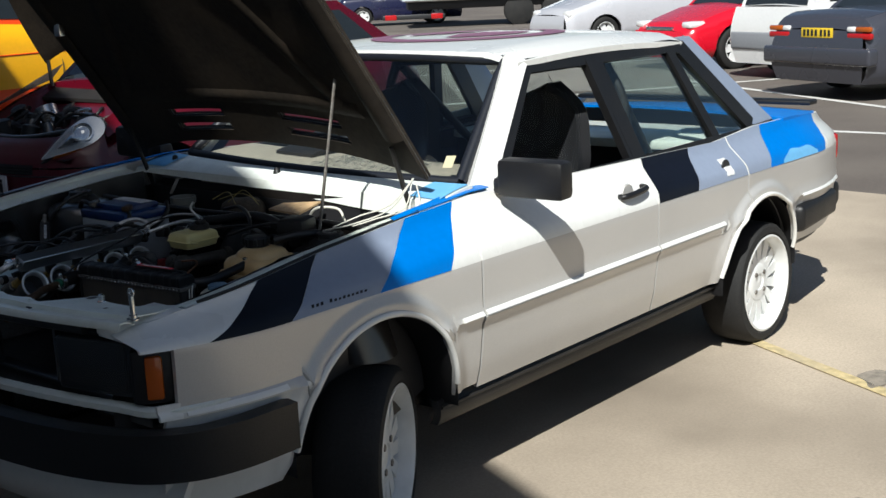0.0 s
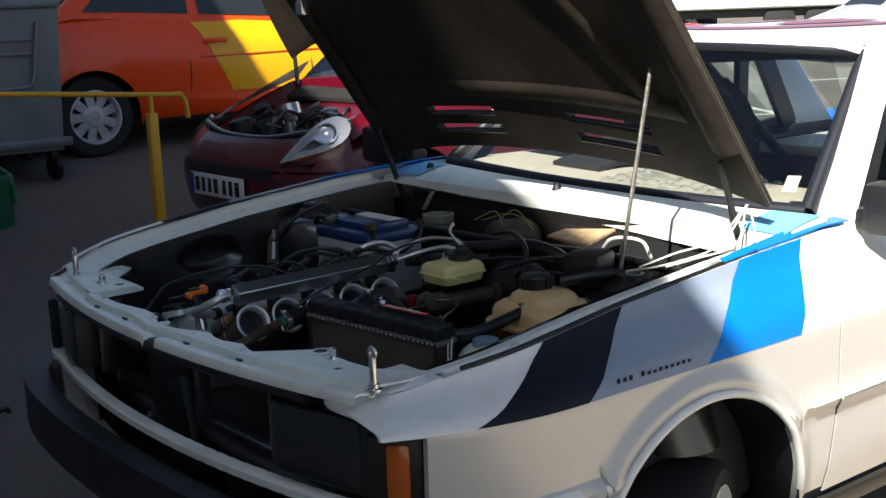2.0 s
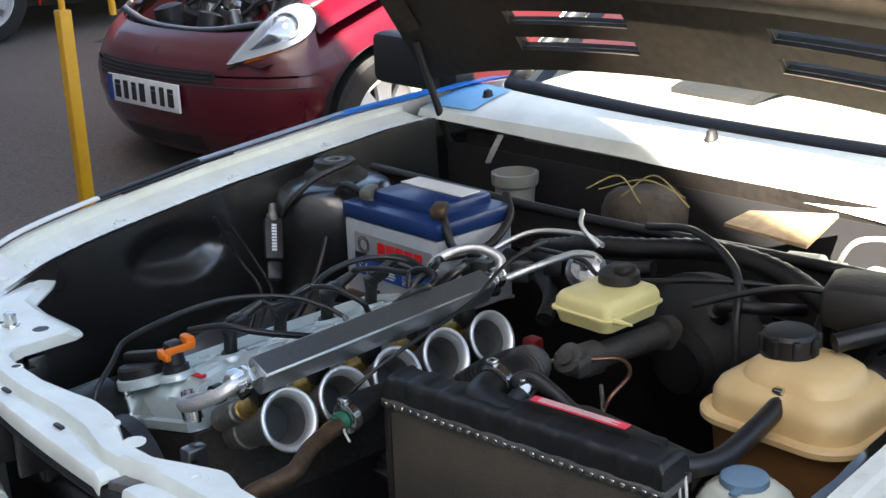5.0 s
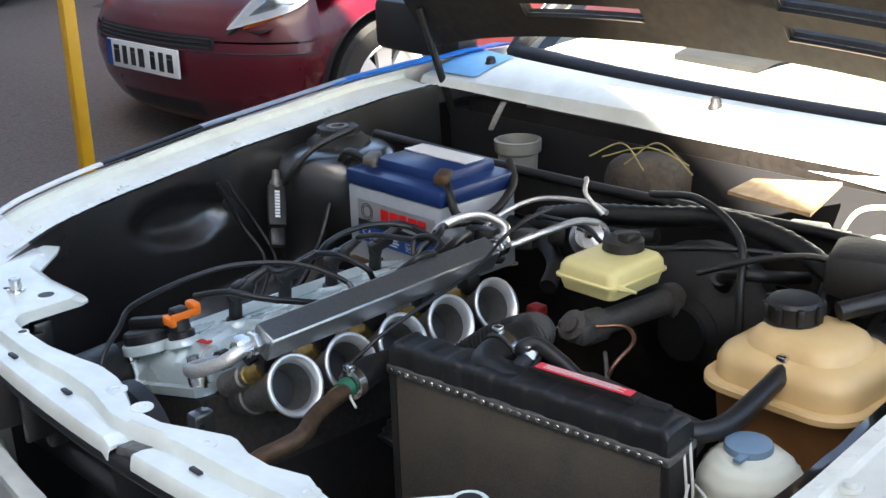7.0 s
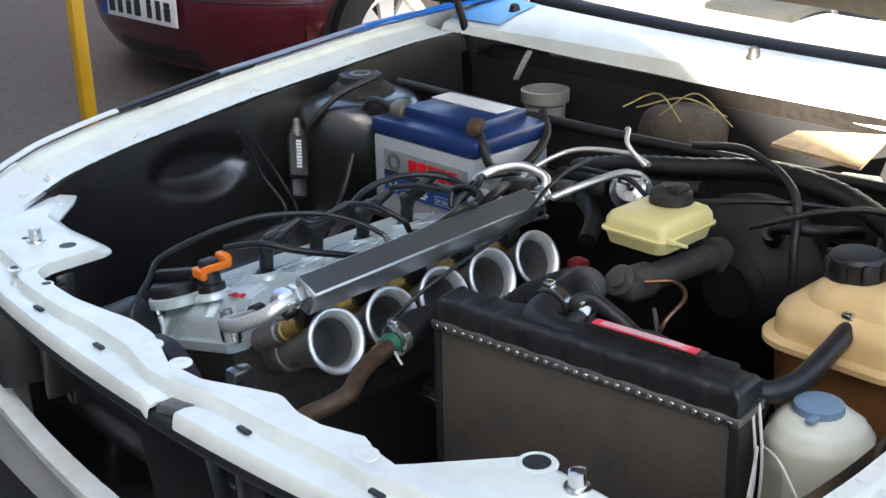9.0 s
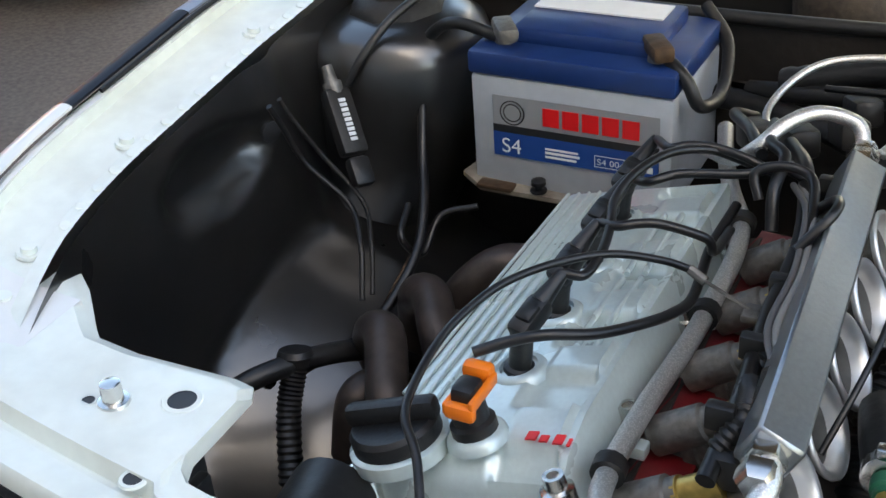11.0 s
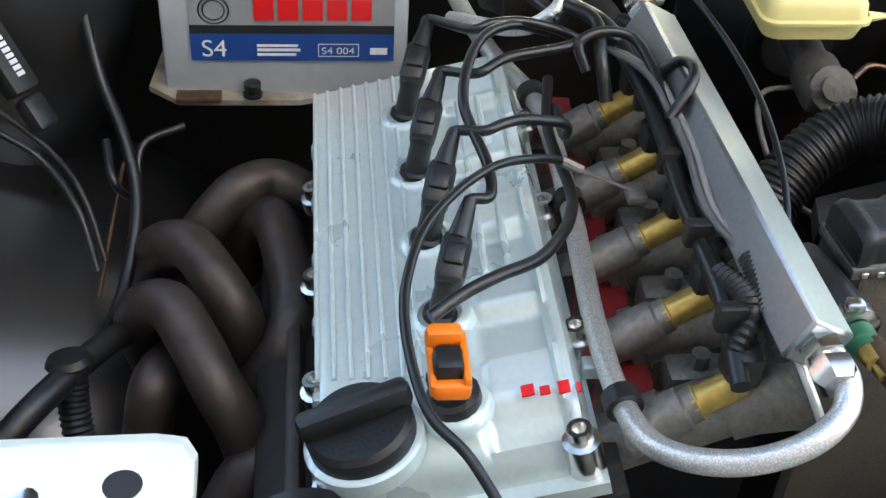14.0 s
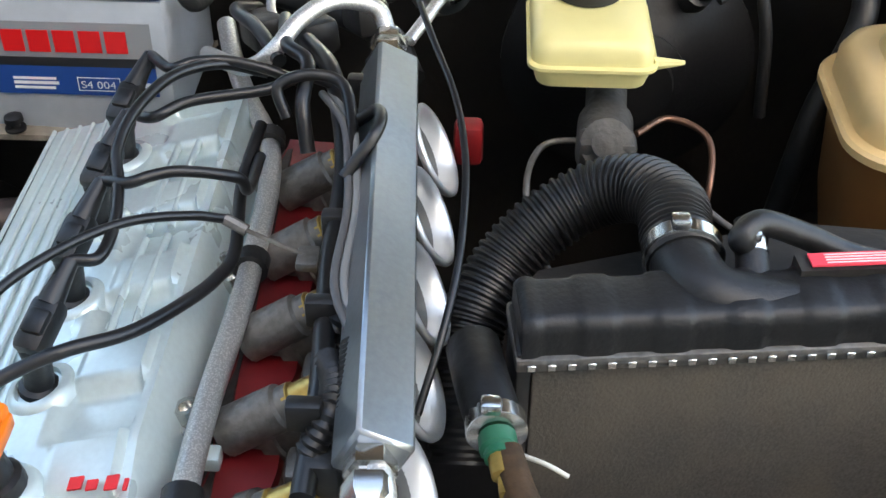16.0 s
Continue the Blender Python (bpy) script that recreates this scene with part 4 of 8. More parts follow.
# ---- wheels of the saloon ----
def make_wheel(parent, c, turn, side_sg, r_tyre=0.258, r_rim=0.200, spokes=15, width=0.19, rim_mat=ALLOY, name="wheel", bolt=True):
    """A wheel at c; turn: degrees about the upright; side_sg: which way its face looks along y."""
    wheel = new(name)
    wheel.empty_display_size = 0.05
    wheel.parent = parent
    base = ob_base(parent)
    wheel.location = Vector(c) - base
    m = Matrix.Translation(c) @ pose(0, 0, 0, 0, 0, turn)
    axis = (m.to_3x3() @ Vector((0, side_sg, 0)))
    c = Vector(c)
    w = width / 2
    bm = B()
    prof = [(-w * 0.86, r_rim * 0.98), (-w, r_rim * 1.08), (-w * 0.97, r_tyre * 0.93), (-w * 0.78, r_tyre * 0.993), (-w * 0.3, r_tyre), (w * 0.3, r_tyre), (w * 0.78, r_tyre * 0.993), (w * 0.97, r_tyre * 0.93), (w, r_rim * 1.08), (w * 0.86, r_rim * 0.98)]
    lathe(bm, c, axis, prof, 40, False)
    part("tyre", bm, RUBBER, wheel, "black worn tyre")
    bm = B()
    lathe(bm, c, axis, [(w * 0.9, r_rim * 1.0), (w * 0.98, r_rim * 1.03), (w * 1.0, r_rim * 0.99), (w * 0.86, r_rim * 0.93), (w * 0.25, r_rim * 0.88), (-w * 0.8, r_rim * 0.86), (-w * 0.9, r_rim * 0.99)], 40, False)
    part("rim", bm, rim_mat, wheel)
    bm = B()
    u, v, d = frame_of(axis)
    for k in range(spokes):
        a = 2 * math.pi * k / spokes
        e = u * math.cos(a) + v * math.sin(a)
        t = e.cross(d)
        p0, p1 = c + d * w * 0.55 + e * r_rim * 0.28, c + d * w * 0.48 + e * r_rim * 0.90
        ww = r_rim * 1.5 / spokes
        slab(bm, [p0 - t * ww * 0.8, p1 - t * ww * 1.15, p1 + t * ww * 1.15, p0 + t * ww * 0.8], -d * 0.02)
    part("spokes", bm, rim_mat, wheel)
    bm = B()
    lathe(bm, c + d * w * 0.25, d, [(0, r_rim * 0.42), (w * 0.3, r_rim * 0.40), (w * 0.36, r_rim * 0.34), (w * 0.36, r_rim * 0.18), (w * 0.30, r_rim * 0.16), (w * 0.34, r_rim * 0.02)], 24)
    part("hub", bm, rim_mat, wheel)
    if bolt:
        for k in range(4):
            a = 2 * math.pi * (k + 0.5) / 4
            e = u * math.cos(a) + v * math.sin(a)
            bm = B()
            lathe(bm, c + d * w * 0.58 + e * r_rim * 0.26, d, [(0, 0.011), (0.008, 0.010)], 6)
            part("wheel_bolt", bm, CAST, wheel)
    bm = B()
    lathe(bm, c - d * w * 0.6, d, [(0, r_rim * 0.8), (0.02, r_rim * 0.8), (0.022, r_rim * 0.2)], 24)
    part("brake_disc", bm, GRIME, wheel)
    return wheel


for sg in (-1, 1):
    make_wheel(car, (3.335, YC + sg * 0.735, 0.328), 0, sg)
    make_wheel(car, (0.985, YC + sg * 0.74, 0.328), 29, sg)


# ---- engine bay: inner wings, gutters, slam panel ----
def gutter(x, sg, v):
    """From the wing's top edge down into the bay: v 0 outer edge, 1 inner flange."""
    a = shoulder(x, sg)
    w = 0.105 if sg < 0 else 0.098
    y = a.y - sg * w * v
    z = a.z + 0.003 - (0.003 if v < 0.08 else 0.022 + 0.012 * (v - 0.08) if v < 0.80 else 0.024)
    return Vector((x, y, z))


bay = thing("engine_bay", (0.85, YC, 0.60), "black painted engine bay shell of the open saloon", "engine bay")
for sg in (-1, 1):
    bm = B()
    vs = (0.0, 0.06, 0.09, 0.2, 0.4, 0.6, 0.78, 0.82, 0.9, 1.0)
    rows = [[bm.verts.new(gutter(0.30 + 1.02 * i / 50, sg, v)) for v in vs] for i in range(51)]
    for a, b in zip(rows, rows[1:]):
        for k in range(len(vs) - 1):
            bm.faces.new((a[k], a[k + 1], b[k + 1], b[k]))
    part("wing_gutter", bm, BAYWHITE, bay, "dusty white wing gutter", 30)
    bm = B()
    x0, x1 = (0.45, 1.25) if sg < 0 else (0.66, 0.90)
    tube(bm, [gutter(x0 + (x1 - x0) * k / 8, sg, 0.075) + Vector((0, 0, 0.003)) for k in range(9)], 0.0045 if sg < 0 else 0.003, 6, 3)
    part("wing_seal", bm, PLASTIC, bay, "black rubber seal along the wing edge")
    if sg > 0:
        for x0, x1, m in ((0.34, 0.62, WHITE), (0.62, 0.83, STRIPE_BLACK), (0.83, 1.18, STRIPE_GREY), (1.18, 1.40, STRIPE_BLUE)):
            bm = B()
            grid(bm, lambda u, v: gutter(x0 + (x1 - x0) * u, sg, 0.0) + Vector((0, 0.026 * v - 0.001, 0.003 + 0.006 * math.sin(math.pi * (0.25 + 0.75 * v)))), 14, 5, 0.003, (0, 0, -1))
            part("wing_lip", bm, m, bay, "rolled top edge of the wing, painted with its stripes")
    for k in range(26):
        bm = B()
        x = 0.48 + 0.03 * k
        lathe(bm, gutter(x, sg, 0.92), (0, -0.2 * sg, 1), [(0, 0.0075), (0.0012, 0.006)], 8)
        part("spot_weld", bm, BAYWHITE, bay)
    for x in (0.38, 0.44, 0.62, 0.86, 1.08):
        bm = B()
        lathe(bm, gutter(x, sg, 0.68), (0, -0.15 * sg, 1), [(0, 0.013), (0.003, 0.012), (0.003, 0.008), (0.009, 0.0075)], 10)
        part("wing_bolt", bm, BAYWHITE, bay, "painted bolt")

    # black inner wing with the wheel house swelling into the bay
    def inner(u, v):
        x = 0.30 + 1.02 * u
        top = gutter(x, sg, 1.0)
        z = top.z - (top.z - 0.36) * v
        d = math.hypot((x - 0.86) / 0.40, (z - 0.385) / 0.31)
        sw = max(0, min(1, (1.10 - d) / 0.34))
        swell = 0.20 * sw * sw * (3 - 2 * sw)
        d2 = math.hypot((x - 0.70) / 0.10, (z - 0.865) / 0.045)
        dw = max(0, min(1, (1.0 - d2) / 0.28))
        dish = -0.024 * dw * dw * (3 - 2 * dw)
        crease = 0.010 * math.exp(-((x - 0.83 - 0.25 * (0.85 - z)) / 0.02) ** 2)
        y = top.y - sg * (0.012 + 0.03 * v + swell + dish + crease)
        return Vector((x, y, z))
    bm = B()
    grid(bm, inner, 70, 40)
    part("inner_wing", bm, BAYBLACK, bay, "glossy black inner wing", 60)
    # strut tower
    tc = Vector((1.014, 0.624, 0.0)) if sg > 0 else Vector((1.03, -0.575, 0.0))
    zt = 0.984 if sg > 0 else 0.955
    bm = B()
    stack(bm, [(tc.x + 0.02, tc.y + sg * 0.085, 0.60, 0.10), (tc.x + 0.01, tc.y + sg * 0.045, 0.70, 0.110), (tc.x, tc.y + sg * 0.018, 0.78, 0.116), (tc.x, tc.y + sg * 0.004, 0.85, 0.119), (tc.x, tc.y, zt - 0.075, 0.117), (tc.x, tc.y, zt - 0.052, 0.108), (tc.x, tc.y, zt - 0.040, 0.090), (tc.x, tc.y, zt - 0.034, 0.06)])
    tower = part("strut_tower", bm, BAYBLACK, bay, "black suspension tower")
    bm = B()
    lathe(bm, tc + Vector((0, 0, zt - 0.036)), (0, 0, 1), [(0, 0.062), (0.012, 0.058), (0.022, 0.042), (0.034, 0.040), (0.036, 0.034), (0.030, 0.024), (0.030, 0.022)], 8)
    part("strut_mount", bm, GREYPLASTIC, tower, "grey octagonal strut mount")
    bm = B()
    lathe(bm, tc + Vector((0, 0, zt - 0.012)), (0, 0, 1), [(0, 0.022), (0.012, 0.021), (0.012, 0.013), (0.004, 0.012)], 16)
    part("strut_nut", bm, CAST, tower)
bm = B()
lathe(bm, (0.799, 0.684, 0.869), (-0.3, -0.95, 0), [(0, 0.0125), (0.005, 0.0125), (0.0055, 0.011)], 20)
part("wing_hole", bm, LABEL_BLACK, bay, "round hole in the inner wing")
bm = B()
box(bm, (0.84, YC, 0.37), (1.02, 1.26, 0.03))
part("bay_floor", bm, GRIME, bay, "grimy bay floor")

# slam panel
slam = thing("slam_panel", (0.25, YC, 0.88), "chipped white front slam panel with bolts, slots and studs", "car panel")
BACK = [(-0.66, 0.455), (-0.62, 0.42), (-0.565, 0.37), (-0.50, 0.365), (-0.385, 0.372), (-0.36, 0.335), (-0.31, 0.262), (-0.27, 0.268), (-0.25, 0.280), (-0.20, 0.262), (-0.16, 0.262), (-0.12, 0.276), (-0.09, 0.262), (-0.03, 0.234), (0.03, 0.230), (0.08, 0.250), (0.11, 0.262), (0.16, 0.266), (0.20, 0.258), (0.27, 0.248), (0.36, 0.250), (0.392, 0.256), (0.4025, 0.280), (0.4045, 0.360), (0.412, 0.374), (0.43, 0.378), (0.53, 0.376), (0.58, 0.382), (0.64, 0.44), (0.675, 0.465)]
def slam_pt(y, v):
    f = nose(y - YC) - 0.018
    b = lerp(BACK, y)
    prof = [(0.0, -0.014), (0.03, -0.003), (0.06, 0.0), (0.34, 0.001), (0.40, -0.009), (0.47, -0.009), (0.53, 0.006), (0.62, 0.007), (0.70, 0.003), (0.94, 0.004), (1.0, -0.008)]
    k = min(0.09, b - f)
    x = f + (k * v if v < 0.62 else k * 0.62 + (b - f - k * 0.62) * (v - 0.62) / 0.38)
    near = max(0, 1 - abs(y + 0.035) / 0.03)
    return Vector((x, y, 0.888 + lerp(prof, v) - 0.012 * min(1, near * 2) * (v < 0.55)))
bm = B()
ys = sorted([-0.66 + 1.335 * k / 110 for k in range(111)] + [0.3965, 0.4025, 0.4045, 0.4085, 0.412])
vs = (0, 0.015, 0.03, 0.06, 0.2, 0.36, 0.38, 0.40, 0.435, 0.47, 0.50, 0.53, 0.62, 0.75, 0.84, 0.94, 0.97, 1.0)
rows = [[bm.verts.new(slam_pt(y, v)) for v in vs] for y in ys]
gap = lambda y, v: (-0.06 < y < -0.012) and v < 0.30
for i in range(len(ys) - 1):
    for k in range(len(vs) - 1):
        if not gap((ys[i] + ys[i + 1]) / 2, (vs[k] + vs[k + 1]) / 2):
            bm.faces.new((rows[i][k], rows[i][k + 1], rows[i + 1][k + 1], rows[i + 1][k]))
rim = [e for e in bm.edges if len(e.link_faces) == 1]
ext = bmesh.ops.extrude_edge_only(bm, edges=rim)
bmesh.ops.translate(bm, vec=(0, 0, -0.004), verts=[v for v in ext["geom"] if isinstance(v, bmesh.types.BMVert)])
part("slam_sheet", bm, BAYWHITE, slam, "", 35)
for y, v in ((0.130, 0.30), (-0.149, 0.30), (0.28, 0.30), (-0.33, 0.30)):
    bm = B()
    p = slam_pt(y, 0.33)
    box(bm, (p.x - 0.002, y, p.z + 0.0005), (0.007, 0.020, 0.004), 0.002)
    part("panel_slot", bm, LABEL_BLACK, slam, "dark slot")
for p in ((0.238, 0.084), (0.236, -0.11), (0.25, -0.275), (0.235, 0.02)):
    bm = B()
    lathe(bm, (p[0], p[1], 0.891), (0, 0, 1), [(0, 0.0135), (0.002, 0.0135), (0.003, 0.009), (0.003, 0.0055), (0.001, 0.005)], 16)
    part("panel_bolt", bm, BAYWHITE, slam, "painted bolt and washer")
for y, hx in ((0.495, 0.305), (-0.455, 0.345)):
    bm = B()
    lathe(bm, (hx, y, 0.89), (0, 0, 1), [(0, 0.014), (0.004, 0.013), (0.005, 0.009), (0.02, 0.0085), (0.021, 0.006)], 12)
    part("panel_stud", bm, CHROME, slam, "zinc stud")
for p, r in (((0.327, 0.445), 0.017), ((0.352, -0.40), 0.02), ((0.298, 0.515), 0.008), ((0.239, 0.422), 0.011), ((0.241, 0.340), 0.009), ((0.31, -0.52), 0.010)):
    bm = B()
    lathe(bm, (p[0], p[1], 0.8905), (0, 0, 1), [(0, r * 1.05), (0.002, r * 0.95), (0.002, r * 0.7)], 16, False)
    part("hole_rim", bm, BAYWHITE, slam)
    bm = B()
    lathe(bm, (p[0], p[1], 0.8908), (0, 0, 1), [(0, r * 0.72), (0.0012, r * 0.72)], 16)
    part("panel_hole", bm, LABEL_BLACK, slam, "dark round hole")
for y in (0.615, -0.66):
    pin = thing("bonnet_pin", (0.29, y, 0.89), "upright zinc bonnet pin with an eye", "bonnet pin", "bonnet pins")
    bm = B()
    lathe(bm, (0.29, y, 0.888), (0, 0, 1), [(0, 0.016), (0.004, 0.016), (0.005, 0.010), (0.012, 0.010), (0.013, 0.0065), (0.06, 0.0065), (0.064, 0.005)], 12)
    part("pin_shaft", bm, CHROME, pin)
    bm = B()
    ctr = Vector((0.29, y, 0.955))
    tube(bm, [ctr + Vector((0, math.cos(a), math.sin(a))) * 0.008 for a in (2 * math.pi * k / 10 for k in range(11))], 0.004, 6, 2, cap=False)
    part("pin_eye", bm, CHROME, pin)
bm = B()
box(bm, (0.195, -0.036, 0.872), (0.03, 0.04, 0.014), 0.004, pose(0, 0, 0, 0, 12, 20))
part("catch", bm, CAST, slam, "worn metal bonnet catch")

# ---- bulkhead and scuttle chamber ----
DUSTY = material("dust_caked_plastic", (0.042, 0.032, 0.024), 0.75, grain=90, amount=0.4, big=14, stain=0.7, stain_colour=(0.13, 0.10, 0.07), bump=0.4)
bm = B()
grid(bm, lambda u, v: Vector((1.118 + 0.035 * math.sin(math.pi * u) * (1 - v), -0.62 + 1.26 * u, 0.94 + 0.012 * math.cos(5 * u) - 0.57 * v)), 30, 10, 0.02, (1, 0, 0))
part("bulkhead", bm, GRIME, bay, "dark grimy bulkhead")
bm = B()
tube(bm, [(1.118 + 0.035 * math.sin(math.pi * u), -0.62 + 1.26 * u, 0.942 + 0.012 * math.cos(5 * u)) for u in (k / 12 for k in range(13))], 0.009, 8, 3)
part("bulkhead_seal", bm, HOSE, bay, "black rubber seal on the bulkhead")
bm = B()
grid(bm, lambda u, v: Vector((1.13 + 0.24 * u, -0.62 + 1.26 * v, 0.855 - 0.02 * math.sin(math.pi * u))), 6, 20)
grid(bm, lambda u, v: Vector((1.372, -0.62 + 1.26 * v, 0.855 + 0.12 * u)), 3, 20)
part("scuttle_chamber", bm, GRIME, bay, "dusty brown scuttle chamber")
pot = B()
lathe(pot, (1.30, 0.432, 0.85), (0, 0, 1), [(0, 0.036), (0.055, 0.039), (0.06, 0.045), (0.082, 0.046), (0.083, 0.040), (0.04, 0.036)], 24)
solo("fluid_pot", pot, material("dull_clear_plastic", (0.26, 0.26, 0.23), 0.35, grain=25, amount=0.08, big=10, stain=0.5), "open milky plastic pot in the scuttle chamber", "pot")
bl = thing("heater_blower", (1.33, 0.13, 0.85), "dusty dark heater blower housing with loose yellow wires", "heater")
bm = B()
lathe(bm, (1.315, 0.13, 0.85), (0, 0, 1), [(0, 0.074), (0.06, 0.077), (0.080, 0.070), (0.092, 0.055), (0.098, 0.028)], 28)
for vtx in bm.verts:
    vtx.co += Vector((1, 1, 1)) * noise.noise(vtx.co * 24) * 0.006
part("blower_housing", bm, DUSTY, bl)
for k, (a, b, c) in enumerate((((1.25, 0.20, 0.925), (1.29, 0.13, 0.945), (1.30, 0.05, 0.925)), ((1.25, 0.15, 0.92), (1.28, 0.10, 0.96), (1.27, 0.02, 0.92)), ((1.24, 0.22, 0.925), (1.27, 0.17, 0.95), (1.24, 0.10, 0.92)))):
    bm = B()
    tube(bm, [Vector(q) + Vector((0.01, -0.01, 0.022)) for q in (a, b, c)], 0.0014, 6)
    part("blower_wire", bm, WIRE_YELLOW, bl, "thin yellow wire")
# paler than the other rust: the sun on the plate is in its colour
bm = B()
slab(bm, [(1.235, -0.09, 0.945), (1.29, -0.10, 0.955), (1.33, -0.235, 0.965), (1.215, -0.25, 0.945)], (0, 0, -0.006))
solo("wiper_linkage_plate", bm, material("sunlit_rust", (0.50, 0.34, 0.18), 0.6, grain=60, amount=0.2, big=20, stain=0.5), "rusty bent wiper linkage plate in the scuttle", "metal plate")
mo = thing("wiper_motor", (1.20, -0.27, 0.90), "pale dusty wiper motor with a white lead", "wiper motor")
bm = B()
lathe(bm, (1.185, -0.235, 0.915), (0.05, -0.5, 0.02), [(0, 0.018), (0.004, 0.026), (0.055, 0.027), (0.06, 0.02), (0.09, 0.02)], 18)
part("motor_can", bm, WASHER, mo)
bm = B()
tube(bm, [(1.19, -0.31, 0.925), (1.21, -0.335, 0.97), (1.24, -0.40, 0.97), (1.22, -0.45, 0.94)], 0.004, 6)
part("motor_lead", bm, WIRE, mo)
bm = B()
box(bm, (1.20, -0.40, 0.905), (0.09, 0.12, 0.05), 0.012)
part("motor_bracket", bm, WASHER, mo)
bm = B()
slab(bm, [(1.345, 0.520, 0.985), (1.352, 0.512, 0.985), (1.338, 0.520, 0.955), (1.322, 0.520, 0.935), (1.316, 0.528, 0.935), (1.330, 0.528, 0.955)], (0, 0, -0.004))
solo("scuttle_clip", bm, CAST, "small bent metal clip hanging in the scuttle", "clip")
wl = thing("wire_bundle", (1.1, -0.6, 0.98), "loose white wires lying at the bonnet hinge", "wire")
for pts in (((1.36, -0.60, 1.05), (1.24, -0.62, 1.0), (1.13, -0.60, 0.985), (1.06, -0.56, 0.96)), ((1.36, -0.61, 1.06), (1.20, -0.66, 1.0), (1.08, -0.63, 0.975), (1.03, -0.55, 0.955)), ((1.355, -0.61, 1.06), (1.27, -0.65, 0.99), (1.17, -0.62, 0.97), (1.10, -0.60, 0.96)), ((1.36, -0.62, 1.05), (1.34, -0.64, 0.98), (1.25, -0.60, 0.95))):
    bm = B()
    tube(bm, pts, 0.0023, 6)
    part("wire", bm, WIRE, wl)

# ---- engine ----
EV, EW = Vector((0, 0.966, -0.259)), Vector((0, 0.259, 0.966))
def E(x, v, w=0.0):
    """A point of the leaning engine: x along it, v across to the exhaust side, w up from the cam cover's top."""
    return Vector((x, 0.247, 0.850)) + EV * v + EW * w


engine = thing("engine", (0.62, 0.2, 0.45), "five-cylinder engine with pale silver cam cover and open intake trumpets", "engine")
bm = B()
CX0, CX1 = 0.374, 0.864
def cover(u, v):
    """Top and flanks of the cam cover."""
    x = CX0 + (CX1 - CX0) * u
    nar = 0.012 * max(0, (0.06 - u) / 0.06) + 0.01 * max(0, (u - 0.95) / 0.05)
    a = -0.098 + 0.190 * v
    w = 0.0
    edge = min(v, 1 - v)
    w -= 0.052 * max(0, 1 - edge / 0.035) ** 1.6
    end = min(u - 0.0, 1 - u)
    w -= 0.05 * max(0, 1 - end / 0.035) ** 1.6
    if u < 0.16:
        w -= 0.016 * (0.16 - u) / 0.16 + 0.022 * max(0, (0.07 - u) / 0.07)
    if 0.07 < v < 0.40 and 0.04 < u < 0.96:
        w -= 0.010 * min(1, (0.40 - v) / 0.05) * min(1, (v - 0.07) / 0.03)
        for k in range(5):
            c = 0.13 + 0.185 * k
            if abs(u - c) < 0.055:
                w += 0.012 * min(1, (0.055 - abs(u - c)) / 0.02) * min(1, (0.40 - v) / 0.06)
    return E(x, a * (1 - nar * 4), w)
grid(bm, cover, 110, 60)
cov = part("cam_cover", bm, COVER, engine, "pale silver ribbed cam cover", 50)
for k in range(7):
    bm = B()
    v = 0.012 + 0.0125 * k
    tube(bm, [E(0.452 + 0.003 * k, v, 0.001), E(0.60, v, 0.002), E(0.845, v, 0.001)], 0.0019, 6, 6)
    part("cover_rib", bm, COVER, cov)
for k in range(2):
    for x0, x1 in ((0.52, 0.66), (0.67, 0.80)):
        bm = B()
        tube(bm, [E(x0, -0.045 - 0.018 * k, -0.002), E((x0 + x1) / 2, -0.045 - 0.018 * k, 0.001), E(x1, -0.045 - 0.018 * k, -0.002)], 0.003, 6, 6)
        part("cover_rib", bm, COVER, cov)
bm = B()
grid(bm, lambda u, v: E(CX0 - 0.004 + (CX1 - CX0 + 0.008) * u, -0.101 + 0.194 * v, -0.050), 4, 4, 0.012, -EW)
part("cover_flange", bm, COVER, cov)
for x, v, w in ((0.384, 0.086, -0.034), (0.388, -0.088, -0.034), (0.50, -0.102, -0.05), (0.652, -0.100, -0.05), (0.78, -0.102, -0.05), (0.50, 0.098, -0.05), (0.62, 0.098, -0.05), (0.74, 0.098, -0.05)):
    bm = B()
    p = E(x, v, w)
    lathe(bm, p, EW, [(-0.02 if w > -0.04 else 0, 0.014), (0.012, 0.0135), (0.013, 0.009), (0.024, 0.0085), (0.024, 0.005), (0.018, 0.0045)], 14)
    part("cover_bolt", bm, CHROME, cov, "bright socket bolt")
for k in range(6):
    for sgn, vv in ((1, 0.104),):
        bm = B()
        box(bm, E(0.41 + 0.08 * k, vv - 0.008, -0.040), (0.014, 0.012, 0.014), 0.003)
        part("cover_lug", bm, COVER, cov)
for x in (0.47, 0.66):
    bm = B()
    box(bm, E(x, -0.112, -0.045), (0.014, 0.026, 0.012), 0.002)
    part("cover_lug", bm, COVER, cov)
PX = [0.421 + 0.0895 * k for k in range(5)]
